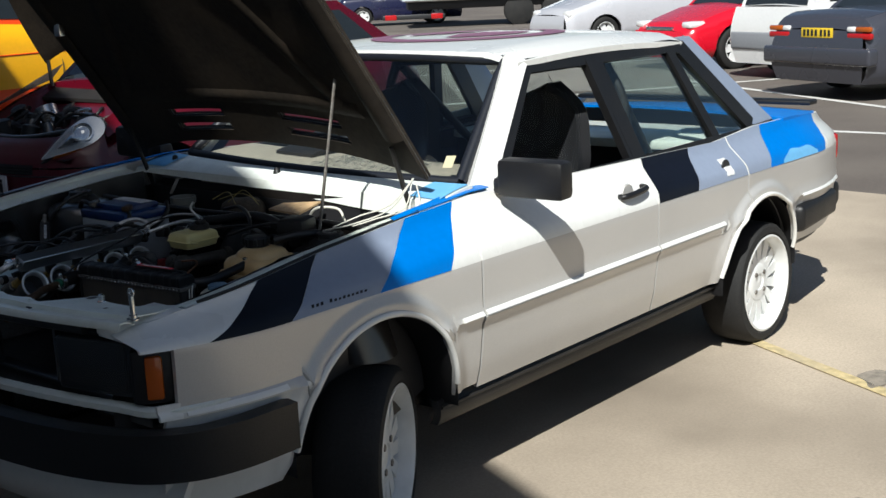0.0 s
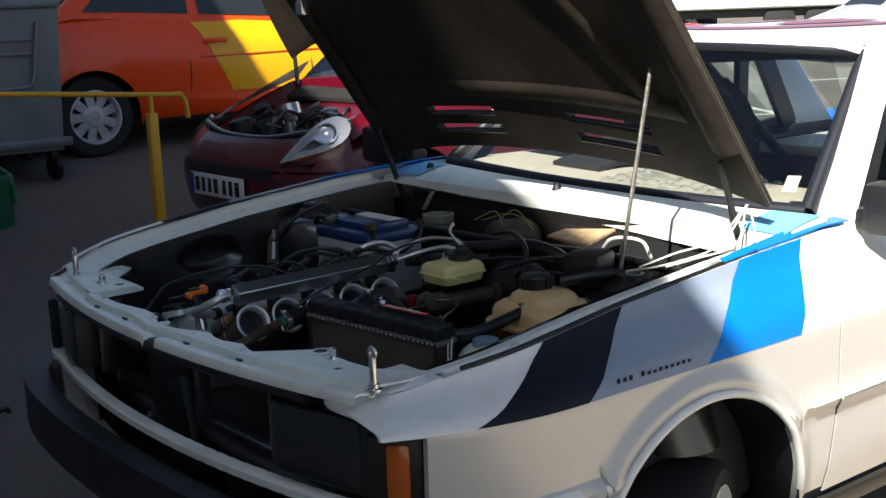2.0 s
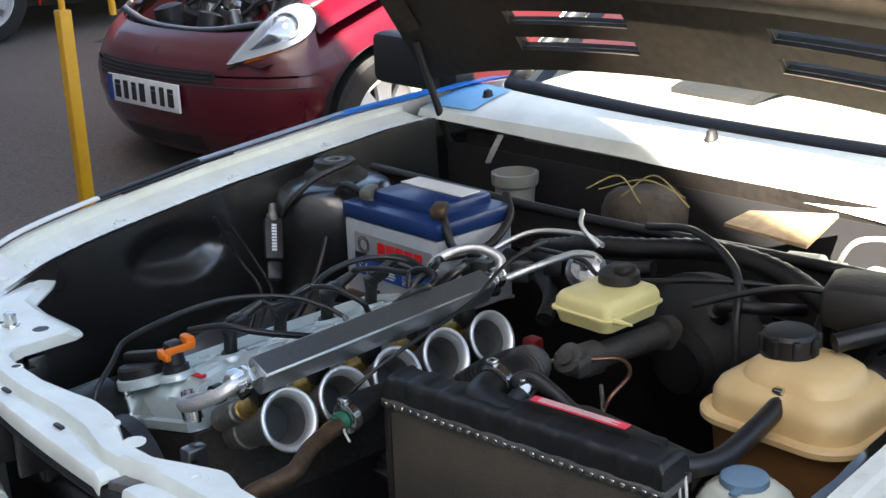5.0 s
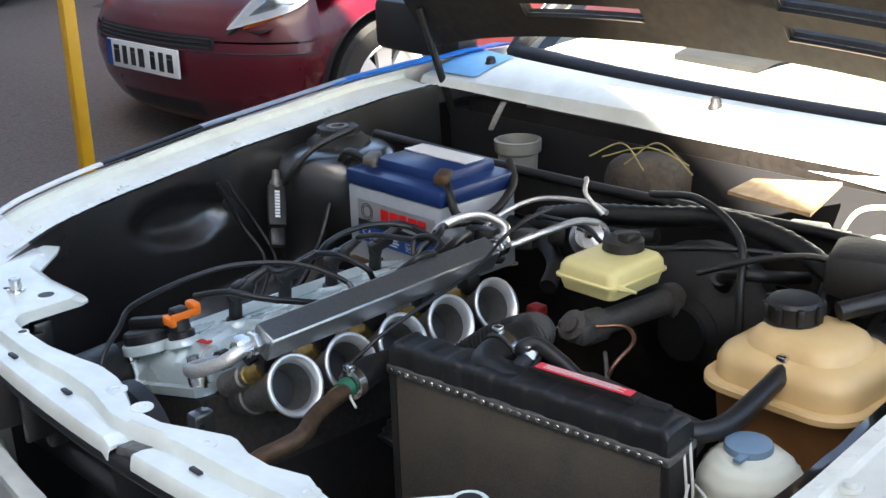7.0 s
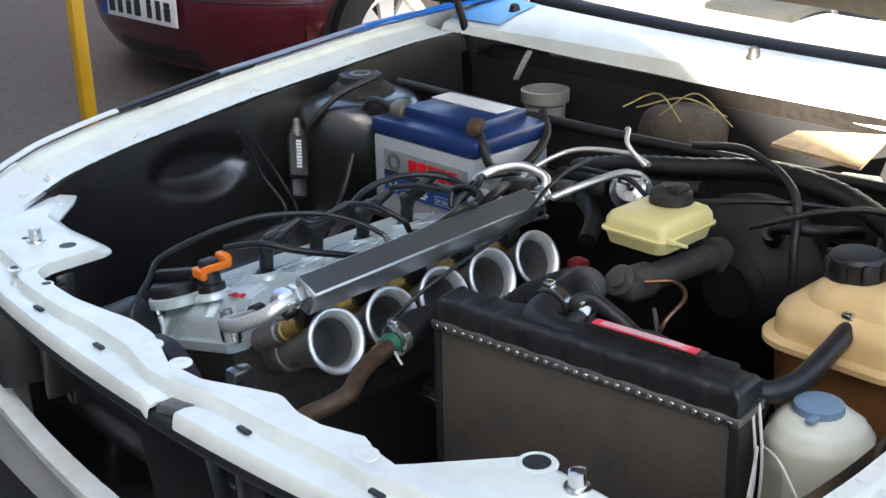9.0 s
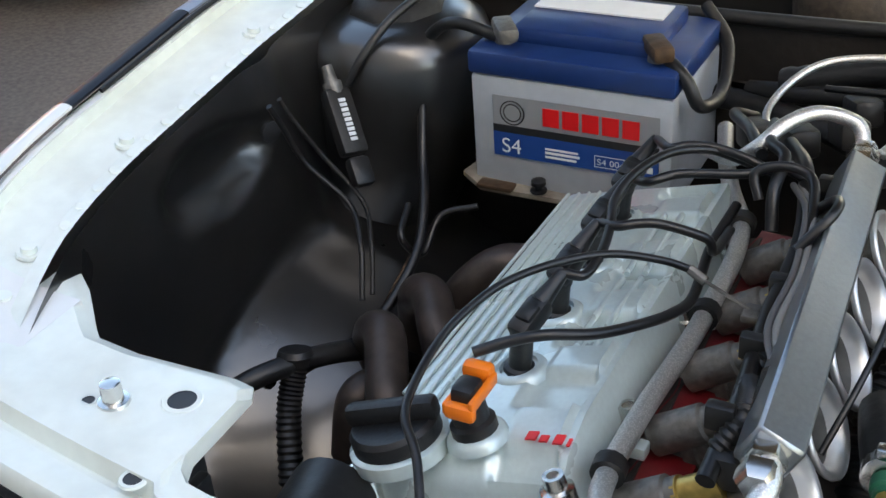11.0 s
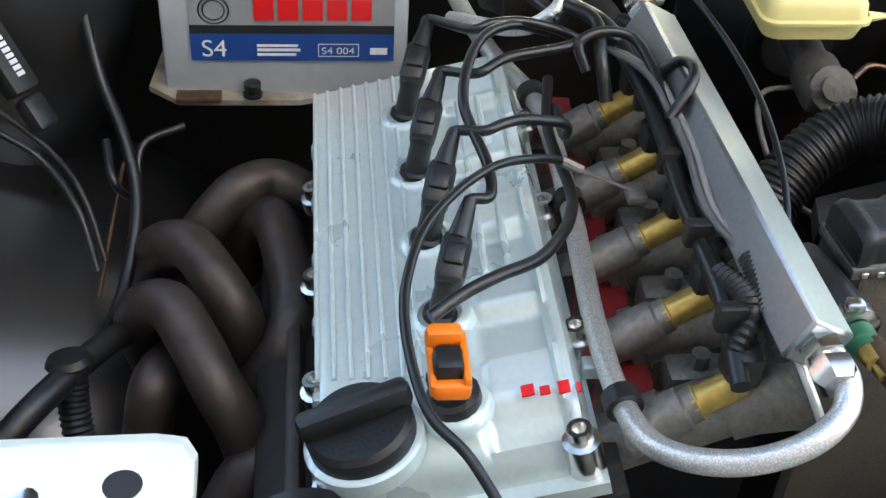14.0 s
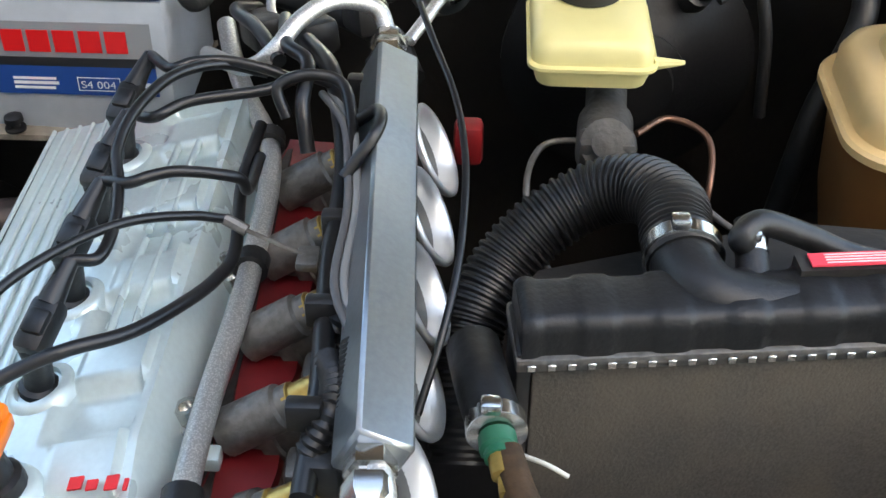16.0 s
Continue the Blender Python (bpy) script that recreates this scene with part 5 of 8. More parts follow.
# red lettering plate, drawn as plain bars
for k, (w, h) in enumerate(((0.009, 0.009), (0.007, 0.007), (0.008, 0.010), (0.0025, 0.008))):
    bm = B()
    o = E(0.416 - 0.002 * k, -0.055 - 0.0125 * k, -0.004)
    plate_quad(bm, o + EW * 0.003, -EV, (1, 0, 0.1), w, h, 0.0, 0.0015)
    part("badge_bar", bm, LABEL_RED, cov, "red raised badge stroke")
PV = [-0.010 + 0.0033 * k for k in range(5)]
PW = (EW - 0.40 * EV).normalized()                # the plug caps lean to the intake side
def Q(k, dx, dv, h):
    return E(PX[k] + dx, PV[k] + dv, 0.0) + PW * h
for k, x in enumerate(PX):
    bm = B()
    lathe(bm, E(x, PV[k], -0.006), EW, [(0, 0.026), (0.006, 0.0245), (0.009, 0.0220), (0.010, 0.017), (0.005, 0.0155)], 24)
    part("plug_well", bm, COVER, cov)
    if k > 0:
        lead = new("plug_cap")
        lead.parent = engine
        lead.location = E(x, 0, 0) - ob_base(engine)
        bm = B()
        lathe(bm, Q(k, 0, 0, 0), PW, [(0, 0.0140), (0.004, 0.0135), (0.006, 0.0100), (0.030, 0.0095), (0.036, 0.0110), (0.046, 0.0110), (0.050, 0.008)], 16)
        part("cap_stem", bm, HOSE, lead)
        bm = B()
        m = pose(0, 0, 0, 0, -24, -16)
        box(bm, Q(k, 0.008, -0.002, 0.048), (0.040, 0.022, 0.019), 0.006, m)
        box(bm, Q(k, 0.004, -0.001, 0.057), (0.018, 0.016, 0.007), 0.003, m)
        rod(bm, Q(k, 0.020, -0.005, 0.056), Q(k, 0.046, -0.014, 0.070), 0.0090, 10, 0.0052)
        part("cap_boot", bm, HOSE, lead)
oc = new("coil_clip")
oc.parent = engine
oc.location = E(PX[0], 0, 0) - ob_base(engine)
bm = B()
lathe(bm, E(PX[0], -0.010, 0.0), EW, [(0, 0.019), (0.012, 0.019), (0.014, 0.015), (0.03, 0.015)], 16)
box(bm, E(PX[0] + 0.002, -0.012, 0.036), (0.024, 0.020, 0.022), 0.005)
part("clip_core", bm, HOSE, oc)
bm = B()
box(bm, E(PX[0] - 0.014, -0.012, 0.030), (0.010, 0.026, 0.014), 0.004)
box(bm, E(PX[0] + 0.026, -0.012, 0.040), (0.014, 0.026, 0.018), 0.005)
for v in (-0.0235, -0.0005):
    box(bm, E(PX[0] + 0.006, v, 0.034), (0.046, 0.005, 0.011), 0.002)
part("clip_shell", bm, ORANGE, oc, "bright orange plug clip")
# oil filler cap
cap = new("oil_cap")
cap.parent = engine
cap.location = E(0.402, 0.055, 0) - ob_base(engine)
bm = B()
lathe(bm, E(0.407, 0.055, -0.010), EW, [(0, 0.042), (0.012, 0.042), (0.014, 0.039), (0.014, 0.033)], 30)
part("filler_neck", bm, COVER, cap)
bm = B()
lathe(bm, E(0.407, 0.055, 0.004), EW, [(0, 0.0375), (0.012, 0.0375), (0.016, 0.034), (0.016, 0.02)], 30)
box(bm, E(0.411, 0.055, 0.026), (0.017, 0.080, 0.020), 0.006, Matrix(((1, 0, 0, 0), (0, 0.966, 0.259, 0), (0, -0.259, 0.966, 0), (0, 0, 0, 1))) @ pose(0, 0, 0, 0, 0, 12))
part("filler_cap", bm, PLASTIC, cap, "black oil filler cap with a grip")
# head, block and front cover
bm = B()
grid(bm, lambda u, v: E(0.37 + 0.48 * u, -0.112, -0.066 - 0.12 * v), 6, 6, 0.20, EV)
part("cylinder_head", bm, material("dark_casting", (0.055, 0.050, 0.045), 0.5, metal=0.4, grain=120, amount=0.3, big=20, stain=0.6, stain_colour=(0.02, 0.015, 0.012), bump=0.3), engine, "dark grey cast cylinder head")
bm = B()
grid(bm, lambda u, v: E(0.415 + 0.45 * u, -0.104 - 0.042 * v + 0.004 * math.sin(30 * u), -0.0655 - 0.014 * v), 40, 4, 0.01, -EW)
part("intake_flange", bm, RED, engine, "red intake flange")
bm = B()
box(bm, (0.63, 0.23, 0.56), (0.50, 0.24, 0.34), 0.02, pose(0, 0, 0, -15, 0, 0))
part("engine_block", bm, GRIME, engine, "oily dark engine block")
bm = B()
lathe(bm, E(0.338, 0.0, -0.115), (-1, 0, 0), [(0, 0.085), (0.022, 0.083), (0.026, 0.075)], 36)
box(bm, E(0.325, 0.0, -0.25), (0.03, 0.17, 0.22), 0.01, pose(0, 0, 0, -15, 0, 0))
part("timing_cover", bm, PLASTIC, engine, "black timing belt cover")
bm = B()
lathe(bm, (0.30, 0.335, 0.795), (0.8, 0.1, 0.0), [(0, 0.038), (0.006, 0.042), (0.012, 0.038), (0.07, 0.038)], 24)
part("breather_stub", bm, HOSE, engine, "black breather stub")

# intake: runners, injectors, throttle bodies, trumpets
# the trumpets' inner shade is put into this darker bore colour
BORE_SHADE = material("shaded_bore", (0.20, 0.205, 0.20), 0.45, metal=0.7, grain=150, amount=0.1, big=20, stain=0.4)
TX = [0.431 + 0.0895 * k for k in range(5)]
TN = Vector((0, -0.90, 0.43)).normalized()
for k, x in enumerate(TX):
    run = new("intake_runner")
    run.parent = engine
    mouth = Vector((x, -0.011, 0.861))
    base = mouth - TN * 0.16
    run.location = base - ob_base(engine)
    bm = B()
    lathe(bm, mouth - TN * 0.165, TN, [(0, 0.030), (0.012, 0.030), (0.013, 0.022), (0.05, 0.022), (0.051, 0.026), (0.062, 0.026), (0.063, 0.023), (0.11, 0.023)], 20)
    part("runner_tube", bm, CAST, run, "dull grey intake tube")
    bm = B()
    lathe(bm, mouth, -TN, [(0.014, 0.0296), (0.007, 0.0311), (0.003, 0.0332), (0.0005, 0.0355), (-0.0008, 0.0382), (0.0005, 0.0408), (0.003, 0.0410), (0.006, 0.0391)], 40, False)
    tr = part("trumpet", bm, ALU_SPUN, run, "spun aluminium intake trumpet", 60)
    bm = B()
    lathe(bm, mouth, -TN, [(0.0055, 0.0393), (0.010, 0.0364), (0.022, 0.0319), (0.045, 0.0273), (0.062, 0.0259)], 36, False)
    part("trumpet_barrel", bm, CAST, tr, "dull grey outside")
    bm = B()
    lathe(bm, mouth, -TN, [(0.0135, 0.0298), (0.022, 0.0273), (0.040, 0.0250), (0.052, 0.0241)], 36, False)
    part("trumpet_bore", bm, BORE_SHADE, tr, "bore coloured darker grey for the shade inside it")
    # black disc across the bore, standing for the shade at its end
    bm = B()
    lathe(bm, mouth - TN * 0.050, TN, [(0, 0.0244), (0.002, 0.0244)], 24)
    part("throttle_plate", bm, LABEL_BLACK, run, "black disc for the shade deep in the throttle bore")
    inj0 = Vector((x - 0.020, 0.118, 0.826))
    iw = Vector((0.10, -0.86, 0.50)).normalized()
    bm = B()
    lathe(bm, inj0, iw, [(0, 0.017), (0.045, 0.0165), (0.047, 0.0135), (0.055, 0.0135)], 16)
    part("injector_boss", bm, CAST, run)
    bm = B()
    lathe(bm, inj0 + iw * 0.052, iw, [(0, 0.0135), (0.004, 0.0135), (0.005, 0.0115), (0.036, 0.0115)], 12)
    part("injector", bm, BRASS, run, "brassy fuel injector")
    bm = B()
    box(bm, inj0 + iw * 0.088 + Vector((0.006, 0, 0.012)), (0.028, 0.026, 0.030), 0.006)
    part("injector_plug", bm, HOSE, run, "black injector plug")
    bm = B()
    p = inj0 + iw * 0.08 + Vector((0.008, 0, 0.025))
    tube(bm, [p, p + Vector((0.015, -0.012, 0.02)), p + Vector((0.04, -0.012, 0.020)), p + Vector((0.068, -0.004, 0.012))], 0.010, 10, 10, rib=lambda i: 1.0 if i % 2 else 0.82)
    part("ribbed_boot", bm, HOSE, run, "ribbed black rubber boot")
    if k < 4:
        bm = B()
        box(bm, (x + 0.045, 0.05, 0.815), (0.030, 0.05, 0.03), 0.006)
        lathe(bm, (x + 0.045, 0.05, 0.83), (0, 0, 1), [(0, 0.008), (0.012, 0.0075)], 8)
        part("throttle_lever", bm, CAST, run)
        bm = B()
        box(bm, (x + 0.045, 0.095, 0.79), (0.045, 0.05, 0.03), 0.008)
        part("inlet_pad", bm, RUST, run, "brown stained metal pad")
# fuel rail
rail = thing("fuel_rail", (0.61, 0.02, 0.90), "square silver fuel rail with braided hose ends", "fuel rail")
bm = B()
rm = pose(0, 0, 0, 28, 0, 3.0)
box(bm, (0.606, 0.019, 0.924), (0.420, 0.036, 0.036), 0.0025, rm, 1)
part("rail_bar", bm, BAREALU, rail)
for p, d in (((0.398, 0.009, 0.927), (-1, -0.05, 0.02)), ((0.814, 0.031, 0.925), (1, 0.05, 0.12))):
    bm = B()
    lathe(bm, p, d, [(0, 0.012), (0.006, 0.015), (0.016, 0.015), (0.017, 0.011), (0.022, 0.011), (0.023, 0.0155), (0.034, 0.0155), (0.040, 0.011)], 6)
    part("rail_union", bm, CHROME, rail, "hexagonal hose union")
BRAID = braid("braided_steel", (0.80, 0.79, 0.77))
for pts, r in ((((0.392, 0.008, 0.930), (0.366, 0.001, 0.928), (0.345, 0.007, 0.918), (0.332, 0.030, 0.905), (0.332, 0.063, 0.890), (0.345, 0.095, 0.878), (0.369, 0.116, 0.868), (0.406, 0.124, 0.860), (0.455, 0.127, 0.855), (0.510, 0.127, 0.852), (0.576, 0.124, 0.850), (0.632, 0.122, 0.850), (0.741, 0.123, 0.852), (0.804, 0.133, 0.855), (0.860, 0.159, 0.860), (0.906, 0.178, 0.870), (0.955, 0.193, 0.880)), 0.0088),
               (((0.848, 0.033, 0.931), (0.862, 0.044, 0.950), (0.850, 0.077, 0.962), (0.825, 0.102, 0.958), (0.800, 0.122, 0.942), (0.820, 0.150, 0.915), (0.90, 0.20, 0.88)), 0.0072),
               (((0.845, 0.016, 0.930), (0.90, -0.01, 0.945), (0.955, -0.02, 0.948), (0.985, -0.03, 0.940)), 0.0055),
               (((0.86, 0.10, 0.90), (0.93, 0.145, 0.915), (1.0, 0.11, 0.945), (1.03, 0.03, 0.95), (1.02, -0.02, 0.945)), 0.0042),
               (((1.01, -0.02, 0.945), (1.0, 0.005, 0.975), (1.02, 0.02, 0.99), (1.035, 0.035, 0.985)), 0.0036)):
    bm = B()
    tube(bm, pts, r, 12, 8)
    part("braided_hose", bm, BRAID, rail, "braided steel fuel hose")
for p, d in (((0.406, 0.124, 0.860), (1, 0.1, 0)), ((0.640, 0.122, 0.850), (1, 0, 0)), ((0.795, 0.131, 0.855), (1, 0.1, 0))):
    bm = B()
    lathe(bm, p, d, [(0, 0.0135), (0.014, 0.0135)], 14)
    part("hose_clip", bm, HOSE, rail, "black hose clip")
reg = thing("pressure_regulator", (1.01, -0.012, 0.90), "round dull metal fuel pressure regulator", "regulator")
bm = B()
lathe(bm, (1.012, 0.004, 0.895), (-0.45, -0.3, 0.40), [(-0.03, 0.012), (0.0, 0.014), (0.004, 0.030), (0.022, 0.032), (0.026, 0.026), (0.036, 0.022), (0.040, 0.008), (0.05, 0.006)], 24)
part("regulator_can", bm, ALU, reg)

# ignition leads and cables
leads = thing("ignition_leads", (0.62, 0.2, 0.90), "tangle of black ignition leads and sensor cables over the engine", "cable")
def lead_run(pts, r=0.0036, mat=CABLE, label="black cable"):
    bm = B()
    tube(bm, pts, r, 12, 10)
    part("cable", bm, mat, leads, label)
LEADS = {
    4: ((0.771, 0.198, 0.942), (0.773, 0.180, 0.947), (0.780, 0.155, 0.945), (0.781, 0.125, 0.938), (0.784, 0.099, 0.925)),
    3: ((0.709, 0.198, 0.937), (0.725, 0.172, 0.942), (0.744, 0.118, 0.942), (0.760, 0.091, 0.945), (0.767, 0.062, 0.930)),
    2: ((0.636, 0.200, 0.930), (0.643, 0.184, 0.932), (0.652, 0.164, 0.930), (0.667, 0.130, 0.915), (0.680, 0.126, 0.895), (0.73, 0.125, 0.89)),
    1: ((0.564, 0.203, 0.922), (0.598, 0.201, 0.924), (0.639, 0.208, 0.927), (0.666, 0.214, 0.937), (0.702, 0.208, 0.947), (0.746, 0.190, 0.950), (0.776, 0.160, 0.944), (0.788, 0.125, 0.930))}
for k, pts in LEADS.items():
    lead_run([Q(k, 0.036, -0.010, 0.064), Q(k, 0.046, -0.014, 0.069), *pts], 0.0044, CABLE, "black ignition lead")
lead_run([E(PX[0] + 0.035, -0.006, 0.052), (0.472, 0.231, 0.908), (0.486, 0.205, 0.912), (0.511, 0.173, 0.905), (0.550, 0.149, 0.895), (0.589, 0.134, 0.885), (0.627, 0.128, 0.880), (0.702, 0.135, 0.885), (0.76, 0.128, 0.90)], 0.0048, CABLE, "black ignition lead")
lead_run([(0.275, 0.20, 0.80), (0.285, 0.212, 0.87), (0.329, 0.238, 0.900), (0.356, 0.261, 0.910), (0.388, 0.270, 0.915), (0.433, 0.274, 0.920), (0.471, 0.270, 0.925), (0.517, 0.255, 0.930), (0.561, 0.227, 0.930), (0.598, 0.193, 0.925), (0.624, 0.157, 0.912), (0.637, 0.135, 0.900)], 0.0036, CABLE, "long black throttle cable")
bm = B()
rod(bm, (0.637, 0.135, 0.900), (0.632, 0.119, 0.894), 0.0045, 8)
rod(bm, (0.632, 0.119, 0.894), (0.622, 0.075, 0.880), 0.0017, 6)
box(bm, (0.622, 0.075, 0.878), (0.022, 0.016, 0.008), 0.002)
part("cable_end", bm, CAST, leads, "bright throttle cable end")
for pts, r in ((((0.84, 0.10, 0.93), (0.79, 0.075, 0.935), (0.740, 0.062, 0.925), (0.690, 0.054, 0.918), (0.640, 0.052, 0.915), (0.583, 0.053, 0.91), (0.525, 0.050, 0.905), (0.467, 0.047, 0.90), (0.40, 0.050, 0.885)), 0.0075),
               (((0.732, 0.102, 0.925), (0.743, 0.109, 0.945), (0.751, 0.087, 0.952), (0.748, 0.061, 0.947), (0.711, 0.050, 0.938), (0.66, 0.046, 0.928)), 0.0046),
               (((0.86, 0.12, 0.94), (0.80, 0.110, 0.950), (0.772, 0.090, 0.950), (0.735, 0.090, 0.935), (0.715, 0.085, 0.905)), 0.0058),
               (((0.716, 0.052, 0.930), (0.705, 0.030, 0.952), (0.675, 0.028, 0.954), (0.650, 0.050, 0.930)), 0.0048),
               (((0.95, 0.16, 0.90), (0.90, 0.17, 0.925), (0.84, 0.14, 0.94), (0.79, 0.115, 0.94)), 0.006),
               (((1.0, 0.10, 0.92), (0.97, -0.02, 0.935), (0.94, -0.10, 0.93), (0.985, -0.25, 0.95), (1.05, -0.32, 0.94)), 0.0040),
               (((0.95, 0.03, 0.96), (0.87, 0.012, 0.962), (0.808, -0.005, 0.955), (0.747, -0.025, 0.940), (0.692, -0.034, 0.930), (0.641, -0.036, 0.920), (0.587, -0.033, 0.905), (0.544, -0.025, 0.885), (0.50, -0.01, 0.85)), 0.0028)):
    lead_run(pts, r)
GREYWIRE = material("grey_wire", (0.22, 0.22, 0.22), 0.45, amount=0.1)
for off, mat_, lab_ in ((0.0, GREYWIRE, "grey sensor wire"), (0.0062, material("dull_wire", (0.10, 0.10, 0.105), 0.4, amount=0.1), "dark grey sensor wire")):
    lead_run([(x, y + off, z) for x, y, z in ((0.760, 0.072, 0.930), (0.710, 0.050, 0.936), (0.660, 0.042, 0.932), (0.613, 0.038, 0.928), (0.556, 0.040, 0.924), (0.529, 0.036, 0.922), (0.500, 0.026, 0.920), (0.468, 0.030, 0.910), (0.423, 0.044, 0.890))], 0.0030, mat_, lab_)
bm = B()
tube(bm, [(0.490, 0.027, 0.922), (0.445, 0.025, 0.917), (0.405, 0.024, 0.908)], 0.0095, 10, 22, rib=lambda i: 1.0 if i % 2 else 0.86)
part("ribbed_sleeve", bm, HOSE, leads, "ribbed black wiring sleeve")
for k in range(5):
    bm = B()
    box(bm, (0.44 + 0.09 * k, 0.052, 0.912), (0.012, 0.022, 0.022), 0.003)
    part("cable_tie", bm, HOSE, leads)
for p in ((0.88, 0.10, 0.915), (0.925, 0.06, 0.91), (0.91, 0.15, 0.90), (1.0, 0.06, 0.90)):
    bm = B()
    box(bm, p, (0.045, 0.032, 0.03), 0.006, pose(0, 0, 0, 0, 12, 30))
    part("connector", bm, HOSE, leads, "black wiring connector")
bm = B()
box(bm, (0.845, -0.035, 0.832), (0.024, 0.026, 0.04), 0.006)
solo("red_connector", bm, RED, "red plastic connector behind the intake trumpets", "connector")

# exhaust manifold
ex = thing("exhaust_manifold", (0.6, 0.40, 0.60), "tangled heat-stained steel exhaust manifold pipes", "exhaust")
for pts in (((0.70, 0.485, 0.62), (0.678, 0.492, 0.69), (0.659, 0.479, 0.73), (0.641, 0.455, 0.745), (0.607, 0.434, 0.735), (0.573, 0.415, 0.72), (0.557, 0.398, 0.69), (0.565, 0.388, 0.63)),
            ((0.77, 0.487, 0.62), (0.764, 0.487, 0.69), (0.749, 0.473, 0.725), (0.727, 0.445, 0.74), (0.689, 0.418, 0.73), (0.665, 0.397, 0.70), (0.68, 0.398, 0.64)),
            ((0.775, 0.47, 0.63), (0.789, 0.45, 0.69), (0.798, 0.43, 0.72), (0.814, 0.404, 0.74), (0.828, 0.375, 0.74), (0.823, 0.346, 0.73), (0.819, 0.31, 0.70)),
            ((0.821, 0.41, 0.63), (0.806, 0.393, 0.70), (0.784, 0.372, 0.725), (0.732, 0.359, 0.72), (0.68, 0.352, 0.71), (0.643, 0.361, 0.69), (0.636, 0.387, 0.65), (0.666, 0.415, 0.59)),
            ((0.69, 0.458, 0.63), (0.64, 0.465, 0.675), (0.603, 0.473, 0.68), (0.599, 0.486, 0.61)),
            ((0.50, 0.42, 0.62), (0.529, 0.393, 0.655), (0.535, 0.357, 0.665), (0.543, 0.315, 0.67)),
            ((0.62, 0.32, 0.66), (0.64, 0.345, 0.66), (0.68, 0.36, 0.63), (0.70, 0.38, 0.58)),
            ((0.77, 0.44, 0.66), (0.745, 0.43, 0.69), (0.735, 0.44, 0.66), (0.74, 0.45, 0.60))):
    bm = B()
    tube(bm, pts, 0.0222, 18, 8)
    part("exhaust_pipe", bm, HEADER, ex)
bm = B()
box(bm, (0.62, 0.345, 0.69), (0.46, 0.014, 0.06), 0.004, pose(0, 0, 0, -15, 0, 0))
part("exhaust_flange", bm, HEADER, ex)


# ---- battery ----
BAT_UP = Vector((0, 0.011, 0.010))
bat = thing("battery", (1.0, 0.347, 0.76), "grey and dark blue car battery with a printed label", "battery")
BX, BY0, BY1, BZ0, BZ1 = 0.915, 0.228, 0.468, 0.785, 0.912
bm = B()
box(bm, (BX + 0.0875, (BY0 + BY1) / 2, (0.77 + BZ1) / 2), (0.175, BY1 - BY0, BZ1 - 0.77), 0.006)
part("battery_case", bm, BATT_GREY, bat)
bm = B()
box(bm, (BX + 0.0875, (BY0 + BY1) / 2, BZ1 + 0.014), (0.179, BY1 - BY0 + 0.004, 0.028), 0.005)
box(bm, (BX + 0.10, (BY0 + BY1) / 2, BZ1 + 0.034), (0.125, BY1 - BY0 - 0.07, 0.022), 0.005)
lid = part("battery_lid", bm, BATT_BLUE, bat, "dark blue lid")
bm = B()
box(bm, (BX + 0.125, (BY0 + BY1) / 2 + 0.005, BZ1 + 0.0465), (0.045, BY1 - BY0 - 0.085, 0.002))
part("lid_sticker", bm, LABEL_WHITE, lid, "pale printed sticker on the lid")
for y in (BY0 + 0.03, BY1 - 0.03):
    bm = B()
    lathe(bm, (BX + 0.035, y, BZ1 + 0.026), (0, 0, 1), [(0, 0.012), (0.018, 0.010), (0.019, 0.005)], 14)
    part("terminal", bm, CAST, bat)
    bm = B()
    box(bm, (BX + 0.035, y, BZ1 + 0.042), (0.05, 0.024, 0.018), 0.005, pose(0, 0, 0, 0, 0, 35))
    part("terminal_clamp", bm, RUST if y < 0.3 else CAST, bat, "battery clamp")
LX = BX - 0.0006
LZ = 0.007
R_, U_ = (0, -1, 0), (0, 0, 1)
bm = B()
plate_quad(bm, (LX, 0.448, 0.808 + LZ), R_, U_, 0.198, 0.075)
lab = part("label_field", bm, LABEL_GREY, bat, "grey and blue printed label")
bm = B()
plate_quad(bm, (LX, 0.448, 0.808 + LZ), R_, U_, 0.198, 0.030, 0.001)
part("label_band", bm, LABEL_BLUE, lab)
bm = B()
plate_quad(bm, (LX, 0.448, 0.838 + LZ), R_, U_, 0.198, 0.009, 0.001)
part("label_dark_band", bm, LABEL_BLACK, lab)
# the maker's red word mark, as plain blocks
for k in range(5):
    bm = B()
    plate_quad(bm, (LX, 0.386 - 0.0235 * k, 0.853 + LZ), R_, U_, 0.0195, 0.022, 0.0015)
    part("mark_block", bm, LABEL_RED, lab)
bm = B()
for r0 in (0.0145, 0.0105):
    tube(bm, [Vector((LX - 0.001, 0.424 + r0 * math.cos(a), 0.870 + r0 * math.sin(a))) for a in (2 * math.pi * k / 20 for k in range(21))], 0.0008, 5, 2, cap=False)
part("mark_ring", bm, LABEL_BLACK, lab)
words("model_letters", "S4", LABEL_WHITE, lab, (LX - 0.0024, 0.437, 0.813 + LZ), R_, U_, 0.0185, depth=0.0004, bold=0.0006)
words("code_letters", "S4 004", LABEL_WHITE, lab, (LX - 0.0024, 0.321, 0.816 + LZ), R_, U_, 0.0075, depth=0.0004, width=0.032)
